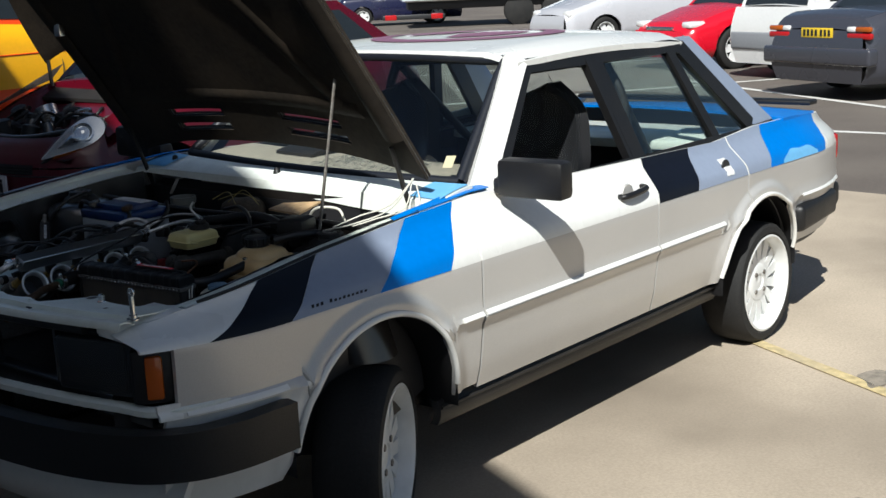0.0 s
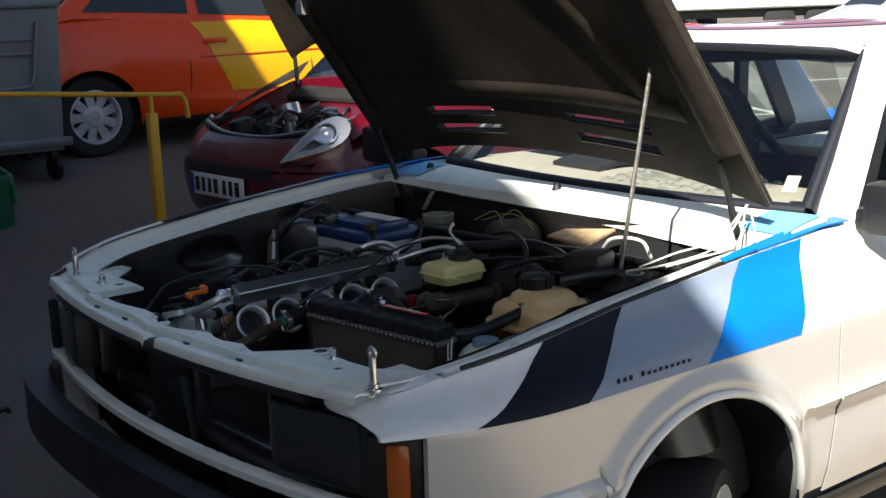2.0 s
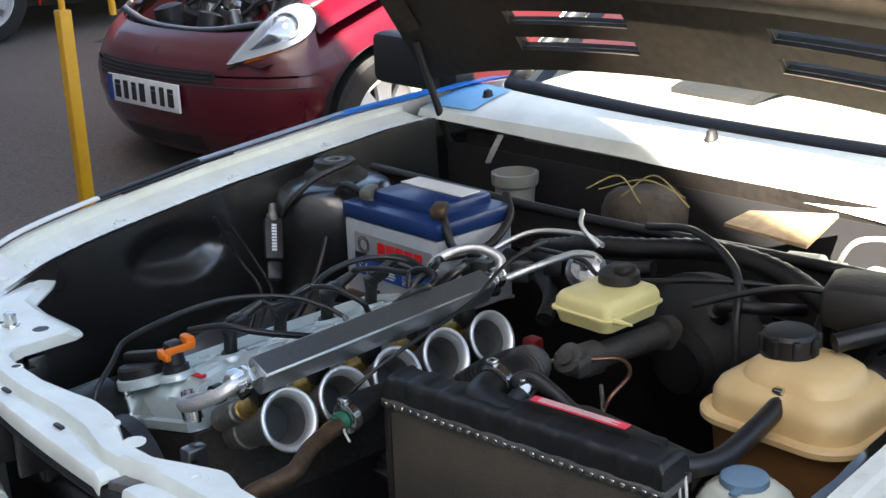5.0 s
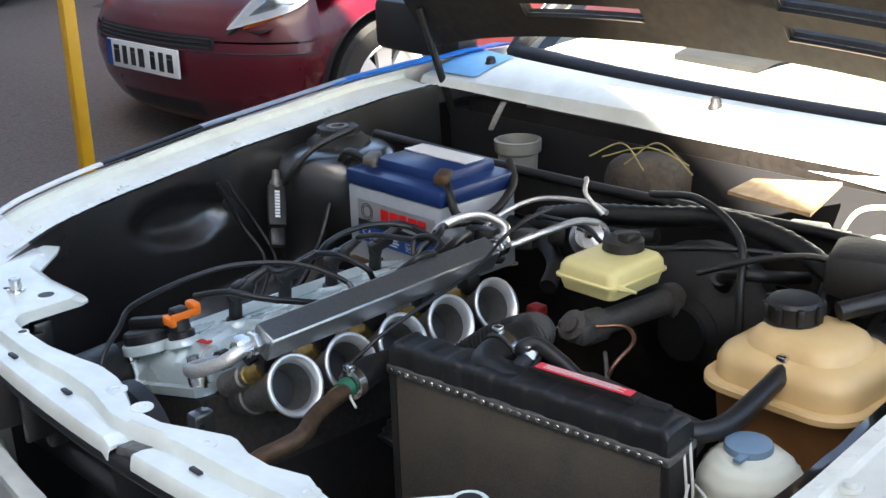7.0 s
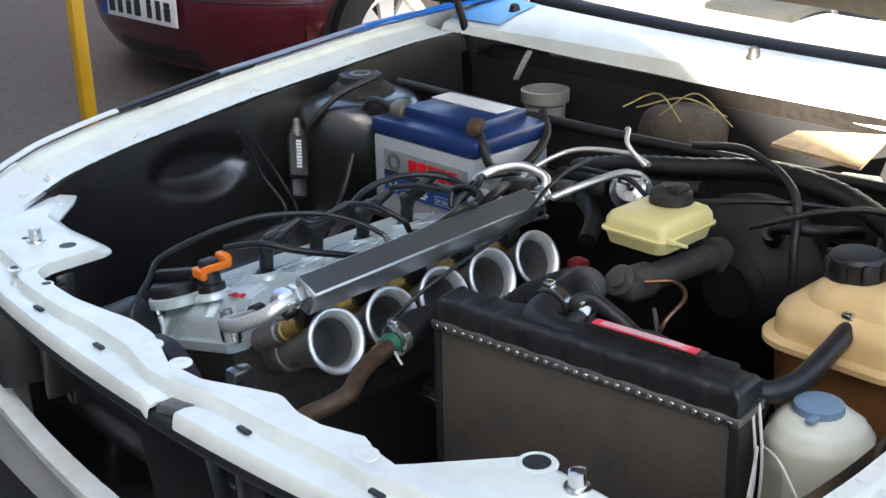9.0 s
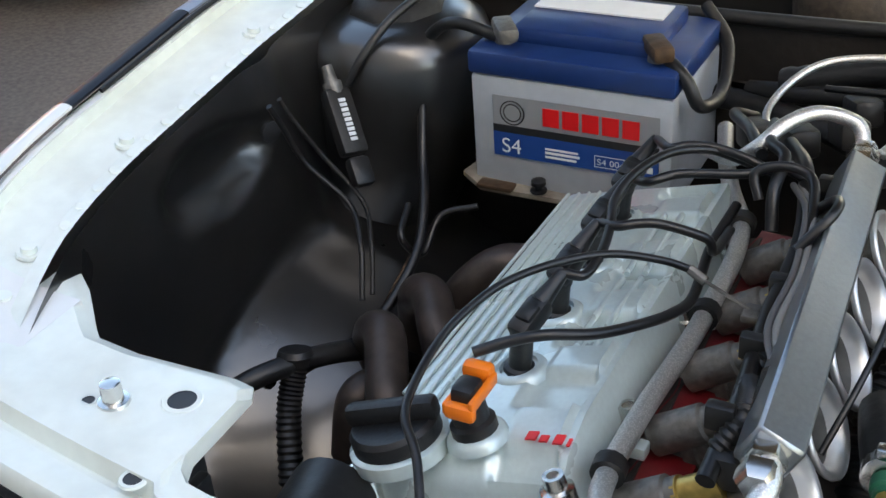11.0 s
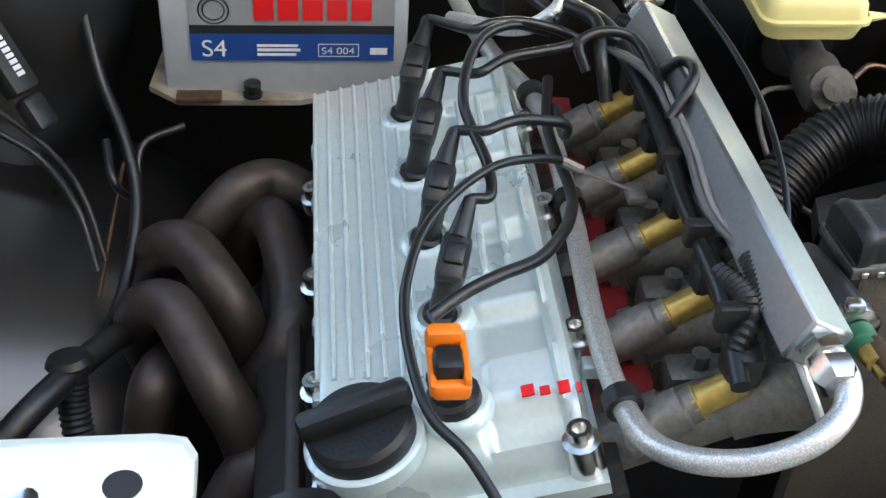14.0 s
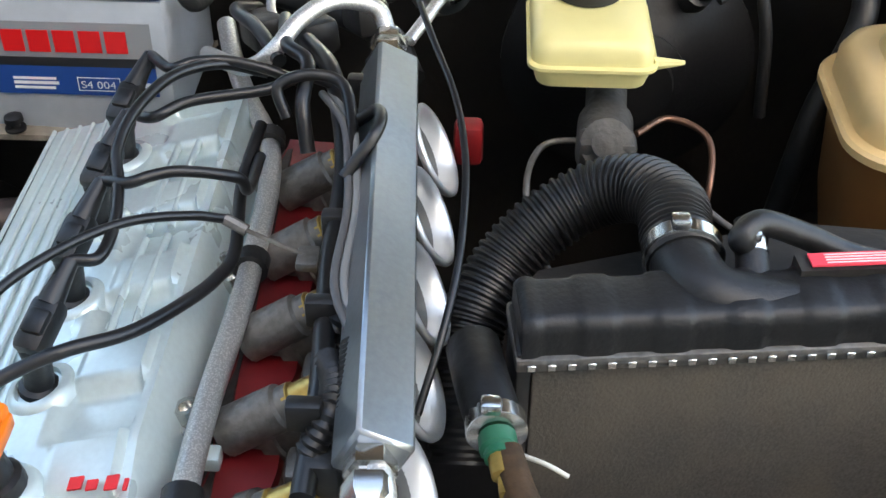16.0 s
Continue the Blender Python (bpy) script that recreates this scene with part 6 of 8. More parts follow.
for y0, z0, w, h in ((0.3245, 0.8125, 0.040, 0.0008), (0.3245, 0.8262, 0.040, 0.0008), (0.3245, 0.8125, 0.0008, 0.0145), (0.2853, 0.8125, 0.0008, 0.0145), (0.2735, 0.815, 0.017, 0.0075), (0.384, 0.8235, 0.040, 0.0028), (0.384, 0.8185, 0.042, 0.0032), (0.384, 0.8135, 0.038, 0.0028)):
    bm = B()
    plate_quad(bm, (LX - 0.0012, y0, z0 + LZ), R_, U_, w, h)
    part("label_line", bm, LABEL_WHITE, lab)
lab.location.y -= 0.008
bm = B()
slab(bm, [(0.901, 0.455, 0.776), (0.901, 0.335, 0.776), (0.913, 0.300, 0.776), (1.09, 0.225, 0.775), (1.09, 0.470, 0.775), (0.918, 0.485, 0.782)], (0, 0, -0.006))
tray = solo("battery_tray", bm, material("worn_tray_paint", (0.30, 0.27, 0.22), 0.5, grain=60, amount=0.25, big=25, stain=0.8, stain_colour=(0.08, 0.045, 0.025), bump=0.3), "chipped white battery tray lip with rust", "battery tray")
bm = B()
lathe(bm, (0.905, 0.382, 0.780), (0, 0, 1), [(0, 0.010), (0.002, 0.010), (0.003, 0.005), (0.008, 0.005), (0.009, 0.009), (0.014, 0.0085), (0.016, 0.005)], 16)
part("tray_knob", bm, HOSE, tray, "black hold-down knob")
bm = B()
box(bm, (0.903, 0.435, 0.779), (0.018, 0.045, 0.006), 0.002)
part("tray_bracket", bm, RUST, tray, "rusty bracket")
for pts, r in ((((0.95, 0.25, 0.945), (0.93, 0.22, 0.93), (0.935, 0.205, 0.90), (1.0, 0.20, 0.89), (1.07, 0.215, 0.92), (1.10, 0.25, 0.95)), 0.0075),
               (((0.95, 0.445, 0.945), (0.95, 0.50, 0.955), (0.96, 0.54, 0.93), (0.95, 0.56, 0.88), (0.93, 0.56, 0.80)), 0.0075)):
    bm = B()
    tube(bm, pts, r, 8, 8)
    part("battery_cable", bm, HOSE, bat, "thick black battery cable")

for ob in (bat, tray):
    ob.location += BAT_UP

# ---- on the inner wing ----
har = thing("wing_harness", (0.9, 0.60, 0.75), "black cables and hose running down the inner wing", "cable")
for pts, r, m in ((((0.755, 0.645, 0.925), (0.77, 0.640, 0.89), (0.79, 0.632, 0.84), (0.80, 0.585, 0.79), (0.757, 0.548, 0.765), (0.72, 0.53, 0.72)), 0.0035, HOSE),
               (((0.775, 0.645, 0.925), (0.79, 0.638, 0.89), (0.815, 0.625, 0.84), (0.82, 0.58, 0.785), (0.775, 0.545, 0.765), (0.735, 0.525, 0.72)), 0.003, GREYPLASTIC),
               (((0.95, 0.56, 0.90), (0.90, 0.54, 0.82), (0.85, 0.515, 0.78), (0.79, 0.50, 0.74), (0.70, 0.51, 0.70), (0.60, 0.53, 0.71)), 0.006, CABLE),
               (((1.0, 0.56, 0.99), (0.94, 0.59, 0.965), (0.90, 0.61, 0.93), (0.885, 0.625, 0.90)), 0.0055, HOSE),
               (((0.88, 0.46, 0.77), (0.86, 0.50, 0.76), (0.82, 0.505, 0.73), (0.80, 0.52, 0.76), (0.84, 0.53, 0.78)), 0.0042, CABLE),
               (((0.86, 0.52, 0.74), (0.80, 0.53, 0.70), (0.75, 0.54, 0.66)), 0.0022, RUST),
               (((0.50, 0.60, 0.70), (0.56, 0.55, 0.725), (0.66, 0.50, 0.70), (0.75, 0.46, 0.62)), 0.012, HOSE)):
    bm = B()
    tube(bm, pts, r, 8, 8)
    part("harness_cable", bm, m, har)
mod = thing("sensor_module", (0.88, 0.61, 0.85), "long black sensor module with white printing on the inner wing", "module")
bm = B()
md = Vector((-0.038, -0.047, -0.073)).normalized()
mz = Vector((-0.35, -0.80, 0.50))
mz = (mz - md * mz.dot(md)).normalized()
my = mz.cross(md)
mm_ = Matrix(((md.x, my.x, mz.x, 0), (md.y, my.y, mz.y, 0), (md.z, my.z, mz.z, 0), (0, 0, 0, 1)))
MC = Vector((0.858, 0.618, 0.864))
box(bm, MC, (0.082, 0.034, 0.020), 0.005, mm_)
part("module_body", bm, GREYPLASTIC, mod)
bm = B()
box(bm, MC + md * 0.062, (0.036, 0.028, 0.018), 0.006, mm_)
part("module_plug", bm, HOSE, mod)
for k in range(9):
    bm = B()
    box(bm, MC + mz * 0.0104 + md * (0.006 * k - 0.024), (0.0042, 0.009, 0.0012), 0, mm_)
    part("module_print", bm, LABEL_WHITE, mod)
bm = B()
lathe(bm, MC - md * 0.050, md, [(-0.02, 0.007), (0, 0.008), (0.001, 0.012), (0.012, 0.012), (0.02, 0.009)], 12)
part("module_gland", bm, CAST, mod)
duct = thing("cable_duct", (0.57, 0.53, 0.70), "black corrugated cable duct with a collar", "hose")
bm = B()
lathe(bm, (0.59, 0.535, 0.718), (0.3, 0.1, 1), [(0, 0.016), (0.01, 0.017), (0.012, 0.020), (0.018, 0.017)], 16)
part("duct_collar", bm, HOSE, duct)
bm = B()
tube(bm, [(0.59, 0.535, 0.72), (0.56, 0.53, 0.68), (0.52, 0.51, 0.62)], 0.014, 12, 20, rib=lambda i: 1.0 if i % 2 else 0.86)
part("duct_sleeve", bm, HOSE, duct)
bm = B()
lathe(bm, (0.575, 0.56, 0.70), (-0.5, 0.2, 0.8), [(0, 0.009), (0.012, 0.008)], 8)
part("duct_bolt", bm, CHROME, duct)

# ---- radiator ----
rad = thing("radiator", (0.56, -0.27, 0.45), "dark dusty radiator with a black plastic top tank", "radiator")
RA, RB = Vector((0.528, -0.075, 0)), Vector((0.572, -0.475, 0))
rd = (RB - RA).normalized()
rn = Vector((-rd.y, rd.x, 0))
rn = -rn if rn.x > 0 else rn                                # towards the nose
RL = (RB - RA).length
rm3 = Matrix((( -rn.x, rd.x, 0, 0), (-rn.y, rd.y, 0, 0), (0, 0, 1, 0), (0, 0, 0, 1)))
def R(s, d, z):
    """s along the radiator, d back from its face."""
    return RA + rd * s - rn * d + Vector((0, 0, z))
bm = B()
box(bm, R(RL / 2, 0.0235, 0.66), (0.045, RL - 0.02, 0.42), 0.002, rm3)
core = part("radiator_core", bm, CORE, rad, "dusty fin core")
for s in (0.004, RL - 0.004):
    bm = B()
    box(bm, R(s, 0.026, 0.665), (0.052, 0.010, 0.43), 0.002, rm3)
    part("side_plate", bm, GREYPLASTIC, rad)
bm = B()
box(bm, R(RL / 2, 0.027, 0.872), (0.060, RL + 0.004, 0.011), 0.002, rm3)
part("crimp_rail", bm, CAST, rad, "crimped metal rail below the tank")
for k in range(30):
    bm = B()
    box(bm, R(0.008 + (RL - 0.016) * k / 29, -0.0045, 0.872), (0.002, 0.0060, 0.0055), 0.0006, rm3, 1)
    part("crimp_tab", bm, CHROME, rad)
bm = B()
def tank_f(u, v):
    s = RL * (0.004 + 0.992 * u)
    a = math.pi * v
    k = abs(2 * ((u * 8) % 1) - 1)
    rib = 1.0 + 0.10 * min(1, max(0, 5 * k - 2.2))
    e = min(1, min(u, 1 - u) / 0.015) ** 0.5
    c, sn = math.cos(a), math.sin(a)
    flat = math.copysign(abs(c) ** 0.42, c)
    return R(s, 0.027 - 0.0255 * flat * rib, 0.877 + (0.002 + 0.029 * sn ** 0.36 * (0.94 + 0.6 * (rib - 1))) * (0.8 + 0.2 * e) * (1 if 0 < v < 1 else 0))
grid(bm, tank_f, 120, 14)
for u in (0, 1):
    fs = [bm.verts.new(tank_f(u, j / 14)) for j in range(15)]
    bm.faces.new(fs)
tank = part("top_tank", bm, PLASTIC, rad, "ribbed black plastic top tank", 35)
bm = B()
tube(bm, [R(0.196, 0.028, 0.886), R(0.162, 0.028, 0.889), R(0.134, 0.034, 0.893), R(0.124, 0.052, 0.896), R(0.120, 0.082, 0.897)], lambda f: 0.020 + 0.004 * min(1, 2 * f), 20)
part("tank_neck", bm, PLASTIC, tank)
bm = B()
lathe(bm, R(0.165, 0.040, 0.890), (0.9, 0.0, 0.45), [(0, 0.013), (0.03, 0.0115), (0.055, 0.011)], 14)
part("bleed_neck", bm, PLASTIC, tank)
bm = B()
box(bm, R(0.29, 0.048, 0.902), (0.018, 0.17, 0.016), 0.004, rm3)
part("tank_rib", bm, PLASTIC, tank)
shroud = B()
slab(shroud, [R(0.0, 0.06, 0.872), R(RL, 0.06, 0.872), R(RL - 0.02, 0.125, 0.86), R(0.22, 0.135, 0.875), R(0.03, 0.12, 0.85)], (0, 0, -0.02))
sh = solo("fan_shroud", shroud, GREYPLASTIC, "dusty dark fan shroud behind the radiator", "fan shroud")
LR = [R(0.20, 0.038, 0.9135), R(0.33, 0.038, 0.9135), R(0.33, 0.051, 0.9135), R(0.20, 0.051, 0.9135)]
def label_pt(u, v, lift):
    return LR[0].lerp(LR[1], u).lerp(LR[3].lerp(LR[2], u), v) + Vector((0, 0, lift))
bm = B()
slab(bm, [label_pt(-0.06, -0.2, -0.001), label_pt(1.06, -0.2, -0.001), label_pt(1.06, 1.2, -0.001), label_pt(-0.06, 1.2, -0.001)], (0, 0, -0.030))
part("label_ledge", bm, GREYPLASTIC, sh, "raised ledge of the shroud")
bm = B()
slab(bm, [label_pt(0, 0, 0), label_pt(1, 0, 0), label_pt(1, 1, 0), label_pt(0, 1, 0)], (0, 0, 0.0015))
part("warning_label", bm, material("red_label_print", (0.78, 0.06, 0.09), 0.4, amount=0.1), sh, "red printed warning label")
for k in range(4):
    bm = B()
    a, b = 0.14 + 0.21 * k, 0.20 + 0.21 * k
    e = 0.92 - 0.07 * (k % 2)
    slab(bm, [label_pt(0.08, a, 0.0017), label_pt(e, a, 0.0017), label_pt(e, b, 0.0017), label_pt(0.08, b, 0.0017)], (0, 0, 0.0006))
    part("label_line", bm, LABEL_WHITE, sh)

# ---- coolant hoses ----
def hose(name, pts, r, label, rib=None, seg=14, mat=HOSE, n=8, clamps=()):
    h = thing(name, pts[0], label, "hose")
    bm = B()
    tube(bm, pts, r, seg, n, rib)
    part("hose_wall", bm, mat, h)
    for p, d, rr in clamps:
        bm = B()
        lathe(bm, Vector(p) - Vector(d).normalized() * 0.006, d, [(0, rr), (0.0005, rr * 1.05), (0.012, rr * 1.05), (0.0125, rr)], 20)
        box(bm, Vector(p) + Vector((-0.002, 0.2 * rr, rr * 1.1)), (0.012, 0.014, 0.010), 0.003)
        part("hose_clamp", bm, CHROME, h, "worm-drive hose clamp")
    return h
nk = R(0.122, 0.068, 0.8965)
hose("radiator_hose", [nk, nk + Vector((0.028, 0.003, 0.003)), (0.668, -0.186, 0.899), (0.700, -0.166, 0.892), (0.711, -0.134, 0.877), (0.698, -0.096, 0.857), (0.676, -0.066, 0.832), (0.642, -0.045, 0.808), (0.612, -0.040, 0.782), (0.56, -0.04, 0.735)], 0.0265,
     "thick ribbed black radiator hose arching over the bay", rib=lambda i: 1.0 if i % 4 in (1, 2) or i < 20 else 0.90, n=26, clamps=((nk + Vector((0.008, 0, 0.001)), (1, 0.0, 0.06), 0.0275),), seg=20)
bk = R(0.165, 0.040, 0.890) + Vector((0.9, 0, 0.45)).normalized() * 0.035
hose("bleed_hose", [bk, (0.613, -0.226, 0.916), (0.625, -0.240, 0.921), (0.629, -0.272, 0.908), (0.628, -0.306, 0.893), (0.627, -0.345, 0.884), (0.622, -0.40, 0.880), (0.628, -0.45, 0.878), (0.67, -0.475, 0.878), (0.75, -0.470, 0.885), (0.820, -0.460, 0.892)], lambda f: 0.0095 + 0.003 * min(1, max(0, (f - 0.5) / 0.2)),
     "thin black bleed hose from the radiator to the tank", clamps=((bk, (0.9, 0, 0.45), 0.0115), ((0.815, -0.461, 0.892), (0.9, 0.1, 0.1), 0.013)))
hose("coolant_stub", [(0.555, -0.045, 0.86), (0.515, -0.052, 0.865), (0.485, -0.060, 0.862)], 0.019, "short black coolant stub hose beside the radiator", clamps=(((0.482, -0.061, 0.862), (-1, -0.1, 0), 0.019),))
sens = thing("temperature_sensor", (0.46, -0.064, 0.855), "green and brass temperature sensor in a rusty pipe", "sensor")
bm = B()
lathe(bm, (0.474, -0.062, 0.861), (-1, -0.1, -0.02), [(0, 0.0125), (0.011, 0.0125), (0.013, 0.010), (0.018, 0.010)], 12)
part("sensor_body", bm, GREEN, sens)
bm = B()
lathe(bm, (0.456, -0.064, 0.861), (-1, -0.1, -0.02), [(0, 0.008), (0.014, 0.007), (0.015, 0.0035), (0.028, 0.0035)], 10)
part("sensor_tip", bm, BRASS, sens)
bm = B()
tube(bm, [(0.462, -0.068, 0.860), (0.425, -0.078, 0.859), (0.395, -0.092, 0.858), (0.362, -0.114, 0.856), (0.335, -0.112, 0.850), (0.305, -0.098, 0.838), (0.29, -0.08, 0.80)], 0.0105, 12)
part("rusty_pipe", bm, RUST, sens, "rusty brown water pipe")
bm = B()
tube(bm, [(0.462, -0.078, 0.858), (0.452, -0.092, 0.862), (0.448, -0.106, 0.856)], 0.0016, 5)
part("cable_tie_end", bm, WIRE, sens)

# ---- brakes ----
DULL = material("dull_cast_iron", (0.085, 0.080, 0.072), 0.55, metal=0.3, grain=150, amount=0.2, big=25, stain=0.6, stain_colour=(0.035, 0.030, 0.024), bump=0.3)
br = thing("brake_servo", (1.03, -0.17, 0.70), "large dull black brake servo on the bulkhead", "brake servo")
bm = B()
lathe(bm, (1.10, -0.19, 0.80), (-1, 0, 0.05), [(0, 0.10), (0.03, 0.122), (0.055, 0.122), (0.058, 0.127), (0.064, 0.127), (0.066, 0.12), (0.09, 0.10), (0.105, 0.05), (0.12, 0.032)], 40)
part("servo_shell", bm, PLASTIC, br)
bm = B()
lathe(bm, (1.0, -0.19, 0.805), (-1, 0, 0.05), [(0, 0.055), (0.006, 0.055), (0.012, 0.042), (0.02, 0.040)], 24)
part("servo_boss", bm, PLASTIC, br)
bm = B()
lathe(bm, (1.03, -0.235, 0.87), (-0.7, -0.2, 0.7), [(0, 0.012), (0.03, 0.011), (0.032, 0.015), (0.05, 0.014)], 14)
part("vacuum_valve", bm, HOSE, br)
bm = B()
tube(bm, [(1.0, -0.243, 0.90), (0.98, -0.27, 0.92), (1.0, -0.31, 0.92), (1.08, -0.33, 0.90)], 0.009, 10)
part("vacuum_hose", bm, HOSE, br)
mc = thing("master_cylinder", (0.88, -0.15, 0.84), "dull cast brake master cylinder with pipes", "brake cylinder")
bm = B()
lathe(bm, (1.0, -0.165, 0.85), (-1, 0.08, 0.03), [(0, 0.024), (0.02, 0.026), (0.022, 0.019), (0.15, 0.018), (0.155, 0.024), (0.19, 0.024), (0.195, 0.012)], 20)
box(bm, (0.80, -0.150, 0.858), (0.03, 0.05, 0.03), 0.008)
part("cylinder_body", bm, DULL, mc)
bm = B()
lathe(bm, (0.80, -0.150, 0.862), (-0.75, 0.05, 0.6), [(0, 0.022), (0.012, 0.022), (0.014, 0.013), (0.02, 0.013), (0.021, 0.004)], 18)
part("valve_end", bm, DULL, mc)
for pts, m in ((((0.81, -0.175, 0.868), (0.835, -0.205, 0.868), (0.815, -0.236, 0.862), (0.775, -0.235, 0.84), (0.76, -0.225, 0.80)), COPPER), (((0.84, -0.14, 0.84), (0.83, -0.10, 0.84), (0.78, -0.085, 0.83), (0.72, -0.10, 0.80), (0.68, -0.14, 0.79)), CAST), (((0.80, -0.20, 0.84), (0.74, -0.26, 0.82), (0.70, -0.33, 0.835), (0.72, -0.37, 0.84)), CAST)):
    bm = B()
    tube(bm, pts, 0.003, 6, 8)
    part("brake_pipe", bm, m, mc, "thin metal brake pipe")
res = thing("brake_reservoir", (0.88, -0.14, 0.89), "pale yellow brake fluid reservoir", "reservoir")
bm = B()
loft(bm, (0.890, -0.136, 0.893), [(0, 0.046, 0.036, 0.014), (0.004, 0.056, 0.046, 0.014), (0.020, 0.060, 0.050, 0.014), (0.022, 0.060, 0.050, 0.014)], 5)
part("lower_shell", bm, RESERVOIR, res)
bm = B()
loft(bm, (0.890, -0.136, 0.914), [(0, 0.062, 0.052, 0.014), (0.001, 0.064, 0.054, 0.014), (0.004, 0.064, 0.054, 0.014), (0.005, 0.062, 0.052, 0.014)], 5)
part("seam", bm, RESERVOIR, res)
bm = B()
loft(bm, (0.891, -0.136, 0.9185), [(0, 0.061, 0.051, 0.014), (0.012, 0.060, 0.050, 0.014), (0.019, 0.056, 0.046, 0.014), (0.022, 0.050, 0.040, 0.014), (0.0225, 0.02, 0.02, 0.01)], 5)
rod(bm, (0.842, -0.186, 0.917), (0.848, -0.213, 0.915), 0.006, 8, 0.002)
part("upper_shell", bm, RESERVOIR, res)
bm = B()
lathe(bm, (0.918, -0.134, 0.935), (0, 0, 1), [(0, 0.027), (0.006, 0.027), (0.007, 0.030), (0.020, 0.029), (0.024, 0.024), (0.028, 0.016), (0.030, 0.014)], 22)
box(bm, (0.912, -0.149, 0.964), (0.03, 0.02, 0.012), 0.004)
part("reservoir_cap", bm, GREYPLASTIC, res, "dusty black cap with a plug")

# ---- coolant tank and washer bottle ----
TANK_BY = Vector((0.010, -0.012, -0.004))
et = thing("coolant_tank", (0.87, -0.44, 0.70), "yellowed plastic coolant expansion tank, brown below", "coolant tank")
# lower half in a darker brown than the upper
bm = B()
loft(bm, (0.865, -0.445, 0.70), [(0.0, 0.05, 0.06, 0.04), (0.012, 0.072, 0.082, 0.045), (0.06, 0.080, 0.090, 0.045), (0.158, 0.086, 0.096, 0.045)])
part("lower_half", bm, TANK_DARK, et, "brown lower half")
bm = B()
loft(bm, (0.865, -0.445, 0.857), [(0, 0.094, 0.104, 0.05), (0.002, 0.098, 0.108, 0.052), (0.009, 0.098, 0.108, 0.052), (0.012, 0.095, 0.105, 0.05)])
part("seam_flange", bm, TANK, et)
bm = B()
loft(bm, (0.867, -0.445, 0.868), [(0, 0.087, 0.097, 0.045), (0.022, 0.085, 0.095, 0.042), (0.033, 0.080, 0.090, 0.042), (0.039, 0.071, 0.081, 0.042), (0.042, 0.062, 0.070, 0.045), (0.054, 0.058, 0.064, 0.045), (0.060, 0.050, 0.056, 0.042), (0.062, 0.03, 0.035, 0.03)])
part("upper_half", bm, TANK, et, "amber upper half")
bm = B()
lathe(bm, (0.876, -0.414, 0.925), (0, 0, 1), [(0, 0.036), (0.004, 0.036), (0.006, 0.033), (0.028, 0.034), (0.033, 0.030), (0.035, 0.02)], 16)
tcap = part("tank_cap", bm, PLASTIC, et, "black screw cap")
for k in range(8):
    bm = B()
    a = 2 * math.pi * k / 8
    box(bm, (0.876 + 0.034 * math.cos(a), -0.414 + 0.034 * math.sin(a), 0.944), (0.010, 0.010, 0.022), 0.003, pose(0, 0, 0, 0, 0, 45 * k))
    part("cap_grip", bm, PLASTIC, tcap)
bm = B()
rod(bm, (0.815, -0.472, 0.895), (0.845, -0.47, 0.897), 0.010, 10)
part("tank_spout", bm, TANK, et)
bm = B()
tube(bm, [(0.90, -0.46, 0.945), (0.96, -0.50, 0.955), (1.02, -0.52, 0.95)], 0.012, 10)
part("vent_hose", bm, HOSE, et)
et.location += TANK_BY
wb = thing("washer_bottle", (0.66, -0.51, 0.72), "milky plastic washer bottle with a blue-grey cap", "washer bottle")
bm = B()
lathe(bm, (0.665, -0.515, 0.68), (0, 0, 1), [(0, 0.058), (0.12, 0.060), (0.15, 0.062), (0.168, 0.056), (0.180, 0.042), (0.184, 0.034)], 8)
bmesh.ops.bevel(bm, geom=list(bm.edges), offset=0.006, segments=2, affect="EDGES")
part("bottle", bm, WASHER, wb)
bm = B()
lathe(bm, (0.668, -0.510, 0.862), (0, 0, 1), [(0, 0.025), (0.003, 0.027), (0.010, 0.026), (0.012, 0.022)], 20)
box(bm, (0.640, -0.520, 0.868), (0.022, 0.010, 0.005), 0.002)
part("bottle_cap", bm, BLUECAP, wb)
ww = thing("washer_wires", (0.60, -0.49, 0.80), "pale twin wires looping beside the radiator", "wire")
for pts in (((0.622, -0.455, 0.885), (0.60, -0.475, 0.865), (0.585, -0.49, 0.82), (0.56, -0.50, 0.76)), ((0.628, -0.46, 0.885), (0.605, -0.48, 0.865), (0.588, -0.496, 0.82), (0.565, -0.505, 0.74)), ((0.60, -0.49, 0.84), (0.57, -0.525, 0.85), (0.55, -0.56, 0.83), (0.53, -0.60, 0.80)), ((0.595, -0.485, 0.84), (0.565, -0.50, 0.83), (0.54, -0.51, 0.79), (0.53, -0.52, 0.72))):
    bm = B()
    tube(bm, pts, 0.0017, 6)
    part("wire", bm, WIRE, ww)
